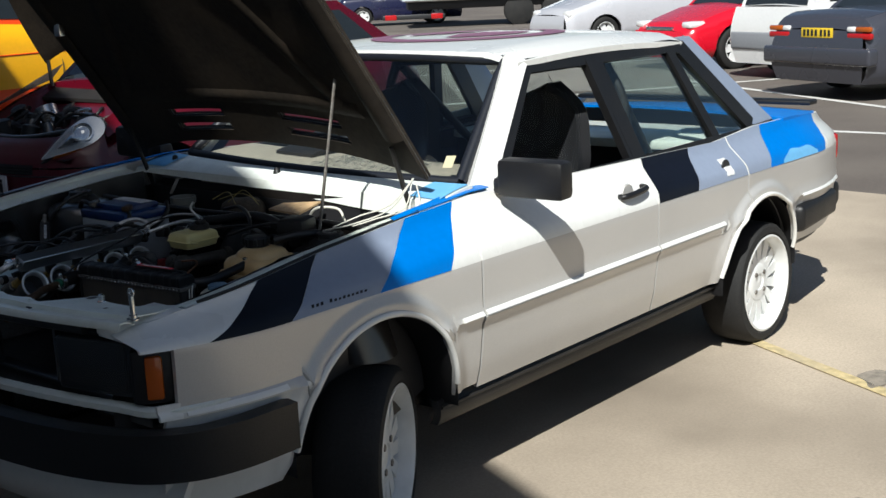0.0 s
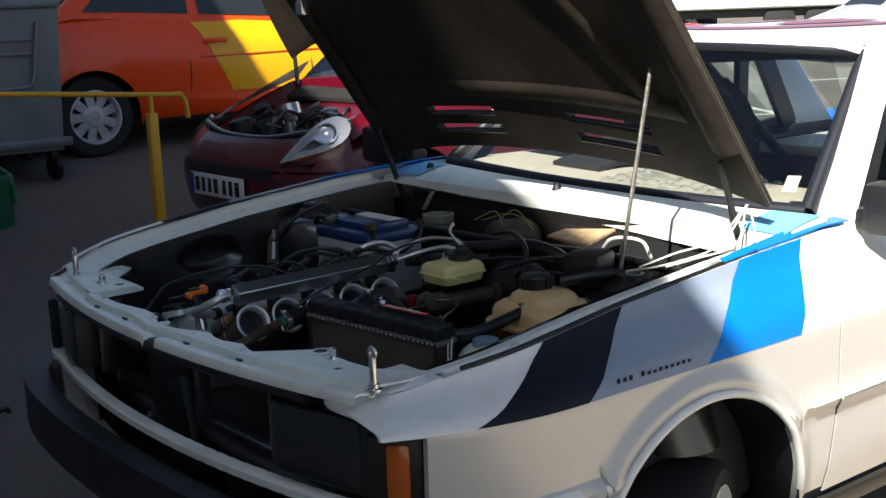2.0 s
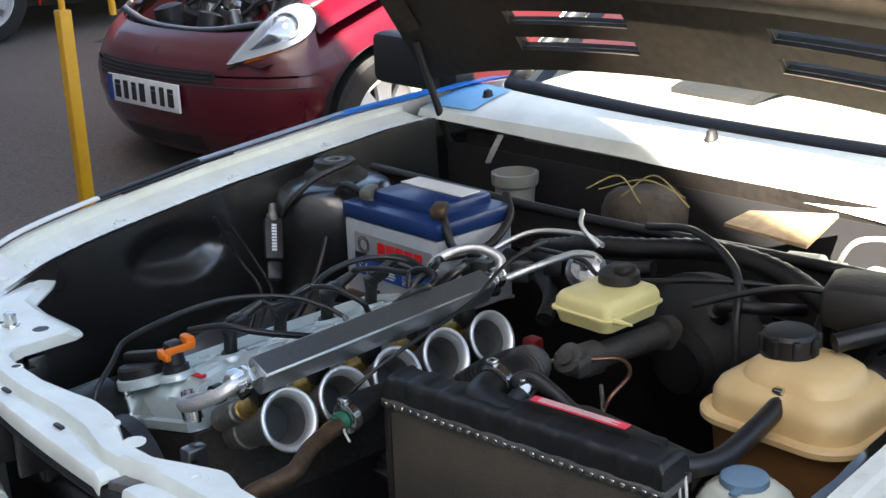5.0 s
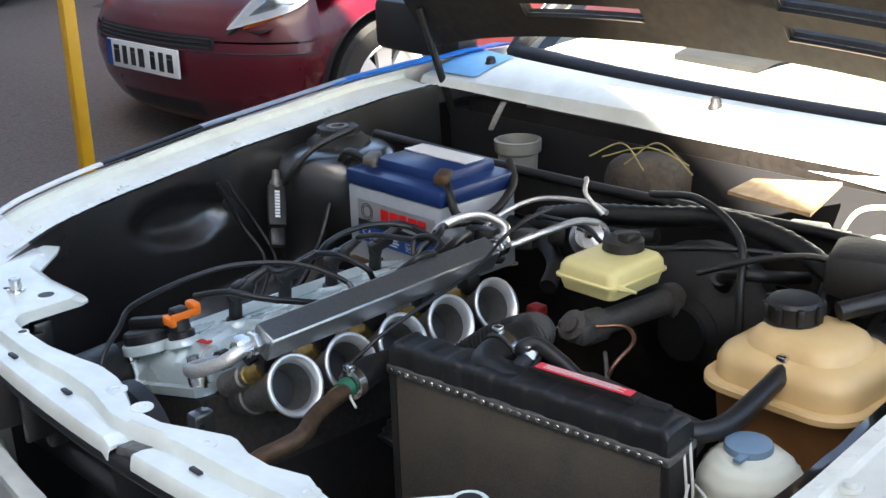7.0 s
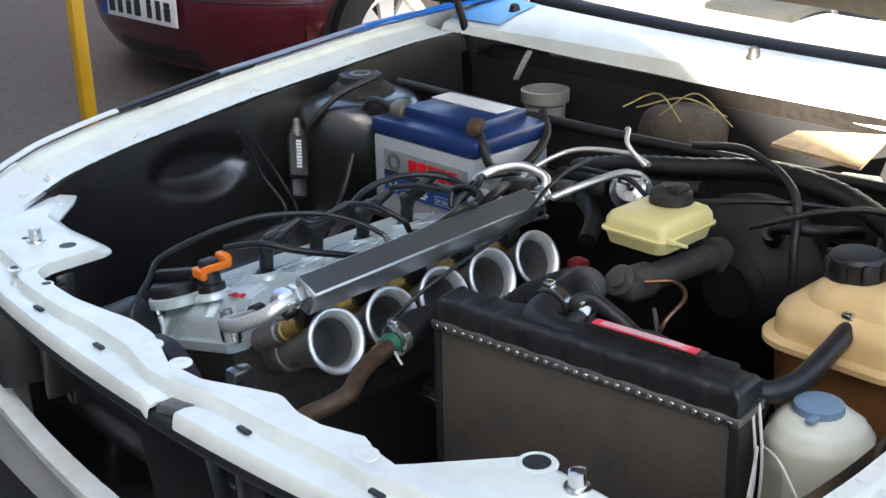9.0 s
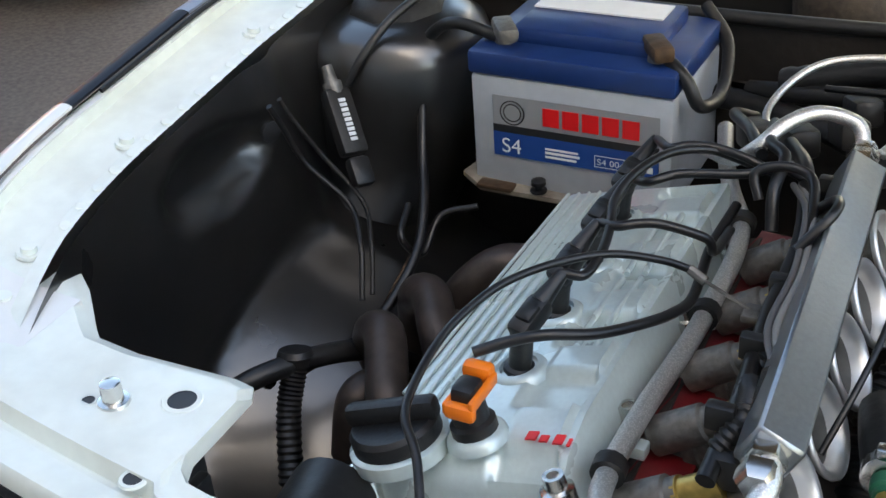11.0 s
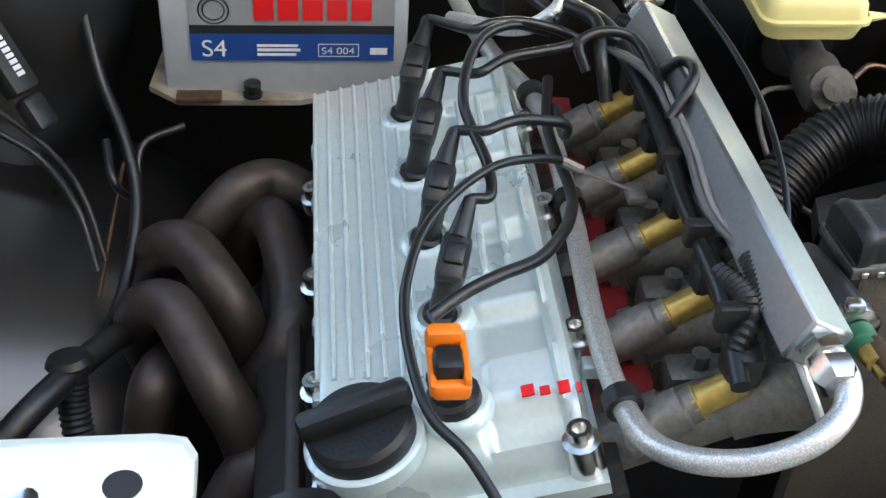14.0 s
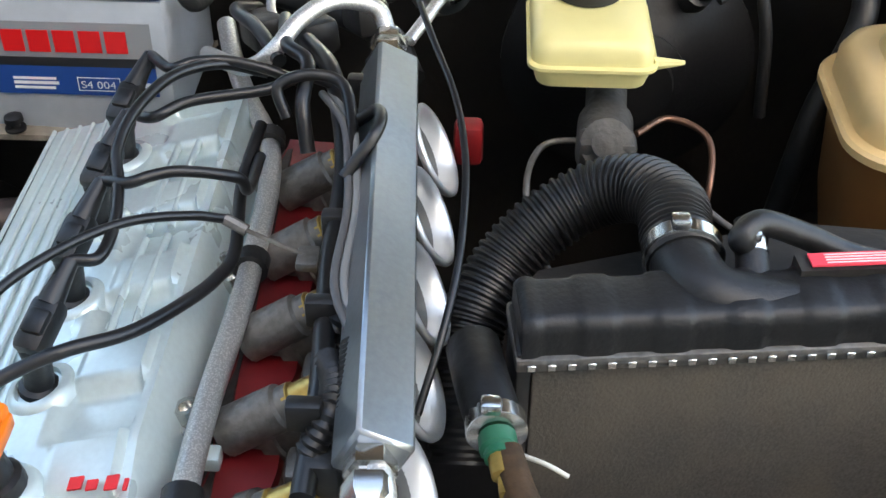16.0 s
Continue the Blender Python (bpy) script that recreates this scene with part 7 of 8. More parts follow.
# large loom along the bulkhead
bl2 = thing("bulkhead_loom", (1.09, -0.2, 0.92), "thick black wiring looms along the bulkhead", "cable")
for pts, r, rb in ((((1.07, 0.16, 0.89), (1.06, 0.05, 0.92), (1.075, -0.06, 0.935), (1.08, -0.18, 0.955), (1.06, -0.30, 0.955), (1.02, -0.40, 0.94), (0.99, -0.47, 0.92)), 0.017, lambda i: 1.0 if i % 2 else 0.9),
                   (((1.08, 0.20, 0.87), (1.04, 0.08, 0.895), (1.03, -0.04, 0.91), (1.04, -0.10, 0.92)), 0.012, None),
                   (((1.09, -0.05, 0.965), (1.06, -0.16, 0.985), (1.0, -0.27, 0.965), (0.96, -0.30, 0.90), (0.95, -0.31, 0.80)), 0.006, None),
                   (((1.09, 0.30, 0.86), (1.05, 0.15, 0.86), (0.98, 0.05, 0.86), (0.93, 0.02, 0.84)), 0.014, None),
                   (((0.93, -0.25, 0.93), (0.97, -0.32, 0.955), (1.0, -0.38, 0.965), (1.02, -0.44, 0.955)), 0.0045, None),
                   (((1.10, -0.36, 0.93), (1.0, -0.40, 0.90), (0.95, -0.36, 0.80), (0.93, -0.34, 0.70)), 0.013, None)):
    bm = B()
    tube(bm, pts, r, 10, 12, rb)
    part("loom", bm, HOSE, bl2)
bm = B()
box(bm, (1.03, -0.44, 0.955), (0.10, 0.09, 0.06), 0.015, pose(0, 0, 0, 0, 0, 20))
solo("relay_box", bm, GREYPLASTIC, "dark dusty relay box beside the suspension tower", "relay box")
# below the radiator
bm = B()
box(bm, (0.45, -0.27, 0.44), (0.30, 0.48, 0.03), 0.01)
part("radiator_tray", bm, BAYBLACK, bay, "black tray under the radiator")


# ---- ground ----
def ground_z(x, y):
    """The yard rises gently beyond the far side of the saloon."""
    k = min(max(y - 1.0, 0), 9)
    return GZ + (0.07 * k + 0.0035 * min(k, 6) ** 2) * min(1, max(0, 1 - (x - 4) / 6)) * min(1, max(0, 1 - (-x - 6) / 6))


def warp(k):
    return math.copysign(12 * abs(k) + 440 * max(0, abs(k) - 1) ** 3 / 0.125 * 0.125 + 30 * max(0, abs(k) - 1), k)


bm = B()
n = 90
axis_x = [3 + warp(-2 + 4 * i / n) for i in range(n + 1)]
axis_y = [2 + warp(-2 + 4 * i / n) for i in range(n + 1)]
vs = [[bm.verts.new((x, y, ground_z(x, y))) for y in axis_y] for x in axis_x]
for i in range(n):
    for j in range(n):
        bm.faces.new((vs[i][j], vs[i + 1][j], vs[i + 1][j + 1], vs[i][j + 1]))
ASPHALT = material("worn_asphalt", (0.108, 0.091, 0.078), 0.85, grain=70, amount=0.3, big=0.45, stain=0.75, stain_colour=(0.185, 0.162, 0.136), bump=0.5)
solo("ground", bm, ASPHALT, "worn grey-brown asphalt yard and car park", "ground", kind="structure")
CONCRETE = material("stained_concrete", (0.47, 0.395, 0.305), 0.85, grain=90, amount=0.12, big=0.55, stain=1.0, stain_colour=(0.20, 0.165, 0.125), bump=0.5)
bm = B()
grid(bm, lambda u, v: Vector((-2.5 + (9.3 + 0.05 * math.sin(40 * v)) * u, -14 + 14.75 * v, GZ + 0.006)), 12, 40, 0.03, (0, 0, -1))
solo("concrete_apron", bm, CONCRETE, "stained beige concrete apron with patches", "pavement", kind="structure")
LINE_Y = material("worn_yellow_line", (0.52, 0.42, 0.22), 0.7, grain=25, amount=0.3, big=4, stain=0.95, stain_colour=(0.38, 0.32, 0.24))
LINE_W = material("worn_white_line", (0.66, 0.65, 0.62), 0.7, grain=25, amount=0.15, big=2, stain=0.5, stain_colour=(0.30, 0.29, 0.27))
def road_line(p, q, w, mat, label, z=0.0):
    bm = B()
    a, b = Vector((*p, 0)), Vector((*q, 0))
    s = Vector((-(b - a).y, (b - a).x, 0)).normalized() * w / 2
    slab(bm, [v + Vector((0, 0, GZ + 0.004 + z)) for v in (a - s, b - s, b + s, a + s)], (0, 0, 0.002))
    solo("road_line", bm, mat, label, "road marking", "road markings", "structure")
road_line((3.42, -0.50), (2.10, -3.2), 0.06, LINE_Y, "faded yellow painted line on concrete", 0.006)
for p, q in (((14.2, 5.8), (11.0, 0.7)), ((9.7, 3.2), (9.85, -2.5)), ((16.4, 5.0), (13.0, -0.4)), ((12.2, 8.2), (9.2, 3.2)), ((20.5, 9.0), (16.5, 2.2))):
    road_line(p, q, 0.10, LINE_W, "worn white parking bay line")
for p, q in (((13.0, 11.0), (19.5, 7.0)), ((10.5, 7.0), (15.0, 4.2))):
    road_line(p, q, 0.10, LINE_W, "worn white parking bay line")
for k in range(14):
    bm = B()
    cx, cy = 1.6 + 3.2 * random.random(), -1.2 - 1.9 * random.random()
    r = 0.05 + 0.16 * random.random()
    ph = random.random() * 6
    pts = [Vector((cx + r * (1 + 0.35 * math.sin(3 * a + ph)) * math.cos(a), cy + 0.6 * r * (1 + 0.3 * math.sin(2 * a + ph)) * math.sin(a), GZ + 0.0066 + 0.0008 * k)) for a in (2 * math.pi * j / 18 for j in range(18))]
    slab(bm, pts, (0, 0, 0.0006))
    solo("ground_stain", bm, material("damp_stain", (0.24, 0.21, 0.17), 0.8, grain=30, amount=0.3, big=5, stain=0.5), "brown stain on the concrete", "stain", "stains", "structure")

# an unseen wall behind the viewer, added to shade the noses of the cars
bn_dir = Vector((0.45, 1, 0)).normalized()
bn_n = Vector((-bn_dir.y, bn_dir.x, 0))
H = 6.18
bm = B()
o = bn_n * 1.75
slab(bm, [o - bn_dir * 11 + Vector((0, 0, GZ - 0.3)), o + bn_dir * 8.8 + Vector((0, 0, GZ - 0.3)), o + bn_dir * 8.8 + Vector((0, 0, H)), o - bn_dir * 11 + Vector((0, 0, H))], bn_n * 6)
solo("unseen_wall", bm, material("pale_render", (0.29, 0.30, 0.32), 0.85, grain=30, amount=0.1, big=1, stain=0.3), "plain rendered wall, unseen behind the viewer, added to shade the cars", "building", kind="structure")


# ---- other cars ----
def paint(name, c, rough=0.25):
    return material(name, c, rough, coat=0.8, amount=0.03, big=2, stain=0.12)


def other_car(name, label, M, L, W, prof, cabin, body, wheel_x, wr=0.30, plate=None, lights=(), glass_mat=None, group="", low_z=0.2, cut=None, rim=ALLOY, spokes=5, bumper=None, nose_panel=True):
    """A parked car. Own space: nose at x 0, tail at L, ground z 0.
    prof: rows (x, half width, top of the lower body); cabin: (base x0, roof x0, roof x1, base x1, roof z, roof half width)."""
    at = M @ Vector((L / 2, 0, 0))
    c = thing(name, at, label, "car", group)

    def put(nm, bm, mat, par=None, lab="", smooth=40):
        bmesh.ops.transform(bm, matrix=M, verts=bm.verts)
        return part(nm, bm, mat, par or c, lab, smooth)

    def wz(x):
        for i in range(len(prof) - 1):
            a, b = prof[i], prof[i + 1]
            if x <= b[0]:
                t = (x - a[0]) / (b[0] - a[0])
                return a[1] + (b[1] - a[1]) * t, a[2] + (b[2] - a[2]) * t
        return prof[-1][1], prof[-1][2]

    def skin(x, z, sg):
        w, top = wz(x)
        k = (z - low_z) / max(top - low_z, 0.05)
        bulge = 1 - 0.12 * abs(k - 0.45) ** 2 * 4 * 0.6 - 0.10 * max(0, (k - 0.82) / 0.18) ** 2 - 0.06 * max(0, (0.15 - k) / 0.15)
        return Vector((x, sg * w * bulge, z))

    def arch_low(x):
        for wx in wheel_x:
            d = abs(x - wx)
            if d < wr * 1.16:
                return max(low_z, wr + math.sqrt((wr * 1.16) ** 2 - d * d))
        return low_z
    for sg in (-1, 1):
        bm = B()

        def f(u, v):
            x = prof[0][0] + (prof[-1][0] - prof[0][0]) * u
            w, top = wz(x)
            lo = min(arch_low(x), top - 0.03)
            return skin(x, lo + (top - lo) * v, sg)
        grid(bm, f, 80, 12)
        put("body_side", bm, body)
        for wx in wheel_x:
            bm = B()
            w = wz(wx)[0]
            grid(bm, lambda u, v: Vector((wx - wr * 1.16 * math.cos(math.pi * u), sg * (w - 0.03 - 0.25 * v), wr + wr * 1.16 * math.sin(math.pi * u))), 20, 2)
            put("arch_liner", bm, LABEL_BLACK)
    bm = B()

    def topf(u, v):
        x = prof[0][0] + (prof[-1][0] - prof[0][0]) * u
        w, top = wz(x)
        y = (2 * v - 1)
        return Vector((x, y * w * 0.82, top - (0.0 if cut and cut[0] < x < cut[1] and abs(y) < 0.80 else 0) + 0.035 * (1 - y * y) - (cut[2] if cut and cut[0] < x < cut[1] and abs(y) < 0.86 else 0)))
    grid(bm, topf, 90, 24)
    put("bonnet_and_deck", bm, body)
    for x, nm in ((prof[0][0], "nose"), (prof[-1][0], "tail")):
        if nm == "nose" and not nose_panel:
            continue
        bm = B()
        w, top = wz(x)
        grid(bm, lambda u, v: Vector((x + (-1 if nm == "nose" else 1) * 0.05 * math.sin(math.pi * v), (2 * u - 1) * w * (0.90 + 0.08 * math.sin(math.pi * v)), low_z + (top + 0.01 - low_z) * v)), 14, 10)
        put(nm + "_panel", bm, body)
    bm = B()
    box(bm, (L / 2, 0, low_z + 0.06), (L * 0.86, W * 0.80, 0.12))
    put("underbody", bm, LABEL_BLACK)
    b0, r0, r1, b1, rz, rw = cabin
    gl = glass_mat or SMOKE_OPAQUE
    bz0, bz1 = wz(b0)[1], wz(b1)[1]
    wb = min(wz((b0 + b1) / 2)[0], W / 2) * 0.835

    def cab(s, t, y):
        """s from windscreen foot to rear foot along the roofline, t from belt to roof."""
        xb = b0 + (b1 - b0) * s
        xr = r0 + (r1 - r0) * s
        zb = wz(xb)[1] - 0.02
        x = xb + (xr - xb) * t
        z = zb + (rz - zb) * (t ** 0.9)
        w = wb + (rw - wb) * t
        return Vector((x, y * w, z))
    bm = B()
    for sg in (-1, 1):
        grid(bm, lambda u, v: cab(u, v, sg), 12, 8)
    grid(bm, lambda u, v: Vector((r0 + (r1 - r0) * u, (2 * v - 1) * rw, rz + 0.03 * (1 - (2 * v - 1) ** 2) + 0.02 * math.sin(math.pi * u))), 10, 12)
    grid(bm, lambda u, v: cab(0, u, 2 * v - 1), 8, 10)
    grid(bm, lambda u, v: cab(1, u, 2 * v - 1), 8, 10)
    put("cabin", bm, body)
    for sg in (-1, 1):
        for s0, s1 in ((0.10, 0.50), (0.54, 0.90)):
            bm = B()
            grid(bm, lambda u, v: cab(s0 + (s1 - s0) * u, 0.10 + 0.72 * v, sg) + Vector((0, sg * 0.006, 0)), 6, 4)
            put("side_window", bm, gl, None, "dark side window")
    for s, off in ((0, -0.012), (1, 0.012)):
        bm = B()
        grid(bm, lambda u, v: cab(s, 0.06 + 0.84 * u, (2 * v - 1) * 0.88) + Vector((off, 0, 0.004)), 6, 8)
        put("windscreen" if s == 0 else "rear_window", bm, gl, None, "dark glazed screen")
    for wx in wheel_x:
        for sg in (-1, 1):
            p = M @ Vector((wx, sg * (wz(wx)[0] - 0.11), wr))
            d = M.to_3x3() @ Vector((0, sg, 0))
            turn = math.degrees(math.atan2(-d.x * sg, d.y * sg)) if True else 0
            make_wheel(c, p, turn, sg, wr, wr * 0.66, spokes, 0.18, rim, "wheel", False)
    for nm, pos, size, mat, lab in lights:
        bm = B()
        box(bm, pos, size, min(size) * 0.35)
        put(nm, bm, mat, None, lab)
    if plate:
        pos, w, h, mat, ax = plate
        bm = B()
        box(bm, pos, (0.012, w, h), 0.003)
        pl = put("number_plate", bm, mat, None, "number plate with plain dark bars")
        for k in range(7):
            bm = B()
            box(bm, (pos[0] + ax * 0.008, pos[1] + (k - 3) * w * 0.125 + (0.01 if k > 3 else -0.01), pos[2]), (0.004, w * 0.07, h * 0.66))
            put("plate_bar", bm, LABEL_BLACK, pl)
    if bumper:
        for pos, size, mat in bumper:
            bm = B()
            box(bm, pos, size, 0.04, None, 3)
            put("bumper", bm, mat, None, "moulded bumper")
    return c, put, skin


SMOKE_OPAQUE = material("dark_car_glass", (0.018, 0.022, 0.024), 0.06, coat=0.6, amount=0.1)
PLATE_W = material("white_plate", (0.72, 0.72, 0.70), 0.35, amount=0.03)
PLATE_Y = material("yellow_plate", (0.75, 0.52, 0.03), 0.35, amount=0.03)
MAROON = material("dark_red_paint", (0.080, 0.0015, 0.008), 0.28, coat=0.35, amount=0.03, big=2, stain=0.1)
ORANGE_PAINT = material("orange_red_paint", (0.92, 0.072, 0.004), 0.28, coat=0.35, amount=0.03, big=2, stain=0.1)
KA_PROF = [(0.0, 0.50, 0.44), (0.06, 0.60, 0.54), (0.18, 0.70, 0.62), (0.40, 0.78, 0.70), (0.75, 0.81, 0.80), (1.0, 0.815, 0.88), (1.9, 0.82, 0.93), (2.7, 0.81, 0.98), (3.2, 0.76, 1.0), (3.45, 0.68, 0.90), (3.6, 0.58, 0.62)]
KA_CAB = (0.92, 1.50, 2.75, 3.30, 1.36, 0.54)

LAMP_PEARL = material("pearly_reflector", (0.52, 0.55, 0.60), 0.16, metal=0.85, amount=0.03)
# dark red hatchback, bonnet up
KM = pose(2.148, 3.245, 0.227, 0, 0, 1.1)
KA_SHORT = [(1 + (x - 1) * 0.8, w, z - 0.03 * min(1, x - 1)) for x, w, z in KA_PROF[6:]]
KA_OPEN = [(0.20, 0.715, 0.60), (0.40, 0.775, 0.70), (0.62, 0.805, 0.79), (0.85, 0.815, 0.87), (1.0, 0.815, 0.89)] + KA_SHORT
ka, kput, kskin = other_car("red_hatchback", "small dark red hatchback parked with its bonnet open", KM, 3.08, 1.63, KA_OPEN, (0.92, 1.45, 2.30, 2.78, 1.30, 0.52), MAROON, (0.58, 2.50), 0.285, cut=(0.16, 0.86, 0.10), spokes=8, nose_panel=False)
NOSE = smooth_path([(0.275, -0.745, 0), (0.20, -0.715, 0), (0.09, -0.61, 0), (0.0, -0.42, 0), (-0.04, -0.2, 0), (-0.05, 0, 0), (-0.04, 0.2, 0), (0.0, 0.42, 0), (0.09, 0.61, 0), (0.20, 0.715, 0), (0.275, 0.745, 0)], 6)
def ka_nose(u, z, off=0.0):
    """The rounded front of the hatchback, u across, z up."""
    k = u * (len(NOSE) - 1)
    i = min(int(k), len(NOSE) - 2)
    p = NOSE[i].lerp(NOSE[i + 1], k - i)
    d = (NOSE[i + 1] - NOSE[i]).normalized()
    out = Vector((-d.y, d.x, 0))
    inset = lerp([(0.16, 0.13), (0.22, 0.065), (0.30, 0.022), (0.40, 0.0), (0.47, 0.0), (0.53, 0.014), (0.58, 0.04), (0.63, 0.085), (0.67, 0.14)], z)
    return p + out * (off - inset) + Vector((0, 0, z))
bm = B()
grid(bm, lambda u, v: ka_nose(u, 0.17 + 0.345 * v), 60, 16)
kput("front_bumper", bm, MAROON, None, "smooth rounded dark red bumper", 60)
bm = B()
grid(bm, lambda u, v: ka_nose(u, 0.522 + 0.14 * v - 0.0 * u, -0.004) + Vector((0, 0, 0.10 * abs(2 * u - 1) ** 3 * v)), 60, 10)
kput("front_lip", bm, MAROON, None, "dark red lip above the grille", 60)
bm = B()
grid(bm, lambda u, v: ka_nose(0.30 + 0.40 * u, 0.488 + 0.05 * v, 0.003), 40, 4)
kput("grille", bm, PLASTIC, None, "black slatted grille")
for k in range(3):
    bm = B()
    tube(bm, [ka_nose(0.31 + 0.38 * q / 10, 0.495 + 0.016 * k, 0.005) for q in range(11)], 0.003, 6, 3)
    kput("grille_slat", bm, GREYPLASTIC)
bm = B()
tube(bm, [ka_nose(0.02 + 0.96 * q / 20, 0.478, 0.001) for q in range(21)], 0.0035, 6, 3)
kput("bumper_seam", bm, LABEL_BLACK)
bm = B()
grid(bm, lambda u, v: ka_nose(0.36 + 0.28 * u, 0.20 + 0.07 * v, 0.002), 20, 4)
kput("lower_intake", bm, PLASTIC, None, "black lower intake")
bm = B()
box(bm, (-0.058, 0.0, 0.425), (0.012, 0.52, 0.112), 0.003)
kpl = kput("number_plate", bm, PLATE_W, None, "white number plate with plain dark bars")
bm = B()
box(bm, (-0.0655, 0.243, 0.425), (0.004, 0.034, 0.108), 0)
kput("plate_band", bm, LABEL_BLUE, kpl)
for k in range(7):
    for dz, hh in (((0.0, 0.074),) if k % 2 else ((0.027, 0.017), (-0.010, 0.052))):
        bm = B()
        box(bm, (-0.0655, 0.185 - 0.062 * k - (0.022 if k > 3 else 0), 0.425 + dz), (0.004, 0.030 if k % 3 else 0.038, hh))
        kput("plate_bar", bm, LABEL_BLACK, kpl)
for sg in (-1, 1):
    ctr = Vector((0.165, sg * 0.575, 0.660)) if sg < 0 else Vector((0.205, 0.560, 0.640))
    big = 1.0 if sg < 0 else 0.62
    nrm = Vector((-0.62, sg * 0.60, 0.50)).normalized()
    e1 = Vector((0.33, sg * 0.13, 0.15)).normalized()
    e1 = (e1 - nrm * e1.dot(nrm)).normalized()
    e2 = nrm.cross(e1)
    e2 = e2 if e2.z > 0 else -e2
    def eye(u, v, lift, sc=1.0):
        a = 2 * math.pi * u
        r = v * sc
        q = 0.5 + 0.5 * math.cos(a)
        r *= big
        return ctr + e1 * 0.195 * r * math.cos(a) + e2 * (0.016 + 0.098 * q) * r * math.sin(a) + nrm * (lift + 0.035 * (1 - v * v))
    bm = B()
    grid(bm, lambda u, v: eye(u, v, -0.04, 1.05), 40, 4)
    hl = kput("headlamp", bm, GREYPLASTIC, None, "large teardrop headlamp")
    bm = B()
    grid(bm, lambda u, v: eye(u, v, 0.0, 0.98) - nrm * 0.035 * math.sin(math.pi * v) * 0.5, 40, 8)
    kput("lamp_reflector", bm, LAMP_PEARL, hl)
    bm = B()
    grid(bm, lambda u, v: eye(u, v, 0.012, 1.02), 40, 8)
    kput("lamp_lens", bm, LENS_GLASS, hl)
    bm = B()
    lathe(bm, ctr + nrm * 0.004 + e1 * 0.07, nrm, [(0, 0.050), (0.018, 0.056), (0.019, 0.051), (0.004, 0.040), (0.002, 0.012), (0.016, 0.009)], 20)
    kput("lamp_bulb", bm, REFLECTOR, hl)
    bm = B()
    grid(bm, lambda u, v: eye(0.64 + 0.12 * u, 0.99 + 0.13 * v, 0.004 - 0.004 * v), 12, 3)
    kput("indicator", bm, AMBER, hl, "amber indicator below the lamp")
    bm = B()
    grid(bm, lambda u, v: Vector((0.30 + 0.66 * u, sg * (0.755 - 0.05 * (1 - u) ** 2 - 0.14 * v), 0.665 + 0.225 * u ** 0.85 + 0.10 * v - 0.06 * v * v * (1 - u))), 20, 8)
    kput("wing_top", bm, MAROON, None, "", 60)
bm = B()
grid(bm, lambda u, v: Vector((0.08 + 0.80 * u, (2 * v - 1) * 0.62, 0.56 + 0.14 * u)), 6, 8)
kput("engine_tray", bm, GRIME)
random.seed(5)
for k in range(70):
    bm = B()
    p = Vector((0.20 + 0.60 * random.random(), -0.50 + 1.0 * random.random(), 0.595 + 0.04 * random.random()))
    p.z += 0.17 * (p.x - 0.2)
    s = [0.03 + 0.09 * random.random() for _ in range(3)]
    if random.random() < 0.45:
        lathe(bm, p, (random.random() - 0.5, random.random() - 0.5, 1), [(0, s[0] * 0.6), (s[2] * 0.7, s[0] * 0.6), (s[2] * 0.8, s[0] * 0.3)], 14)
    else:
        box(bm, p, (s[0], s[1], s[2] * 0.7), 0.010, pose(0, 0, 0, 20 * random.random(), 20 * random.random(), 90 * random.random()))
    # pale picks in the rear half stand for the sun falling there
    kput("engine_casting", bm, random.choice((ALU, CAST, CAST, WASHER, GREYPLASTIC, ALU)) if p.x > 0.52 else random.choice((HOSE, PLASTIC, PLASTIC, GREYPLASTIC, BAYBLACK)))
for k in range(12):
    bm = B()
    a = Vector((0.2 + 0.45 * random.random(), -0.45 + 0.9 * random.random(), 0.70))
    tube(bm, [a, a + Vector((0.08, 0.1 - 0.2 * random.random(), 0.06)), a + Vector((0.2, 0.25 - 0.5 * random.random(), 0.02))], 0.009, 8)
    kput("engine_hose", bm, HOSE)
bm = B()
tube(bm, [(0.19, -0.50, 0.70), (0.14, -0.25, 0.665), (0.13, 0, 0.655), (0.14, 0.25, 0.665), (0.19, 0.50, 0.70)], 0.016, 10)
kput("lock_rail", bm, BAYBLACK, None, "black lock rail across the nose")
bm = B()
grid(bm, lambda u, v: Vector((0.76 + 0.20 * u, (2 * v - 1) * 0.66, 0.80 + 0.10 * u)), 4, 12, 0.02, (0, 0, -1))
kput("scuttle", bm, GREYPLASTIC, None, "grey plastic scuttle")
bm = B()
grid(bm, lambda u, v: Vector((0.84 - 0.40 * u, (2 * v - 1) * (0.62 - 0.16 * u * u), 1.0 + 0.66 * u + 0.14 * (1 - (2 * v - 1) ** 2))), 14, 14, 0.02, (-0.4, 0, 0.4))
kput("raised_bonnet", bm, UNDERBONNET, None, "raised bonnet")
bm = B()
rod(bm, (0.84, 0.58, 0.86), (0.83, 0.58, 1.02), 0.012, 8)
kput("bonnet_hinge", bm, BAYBLACK)

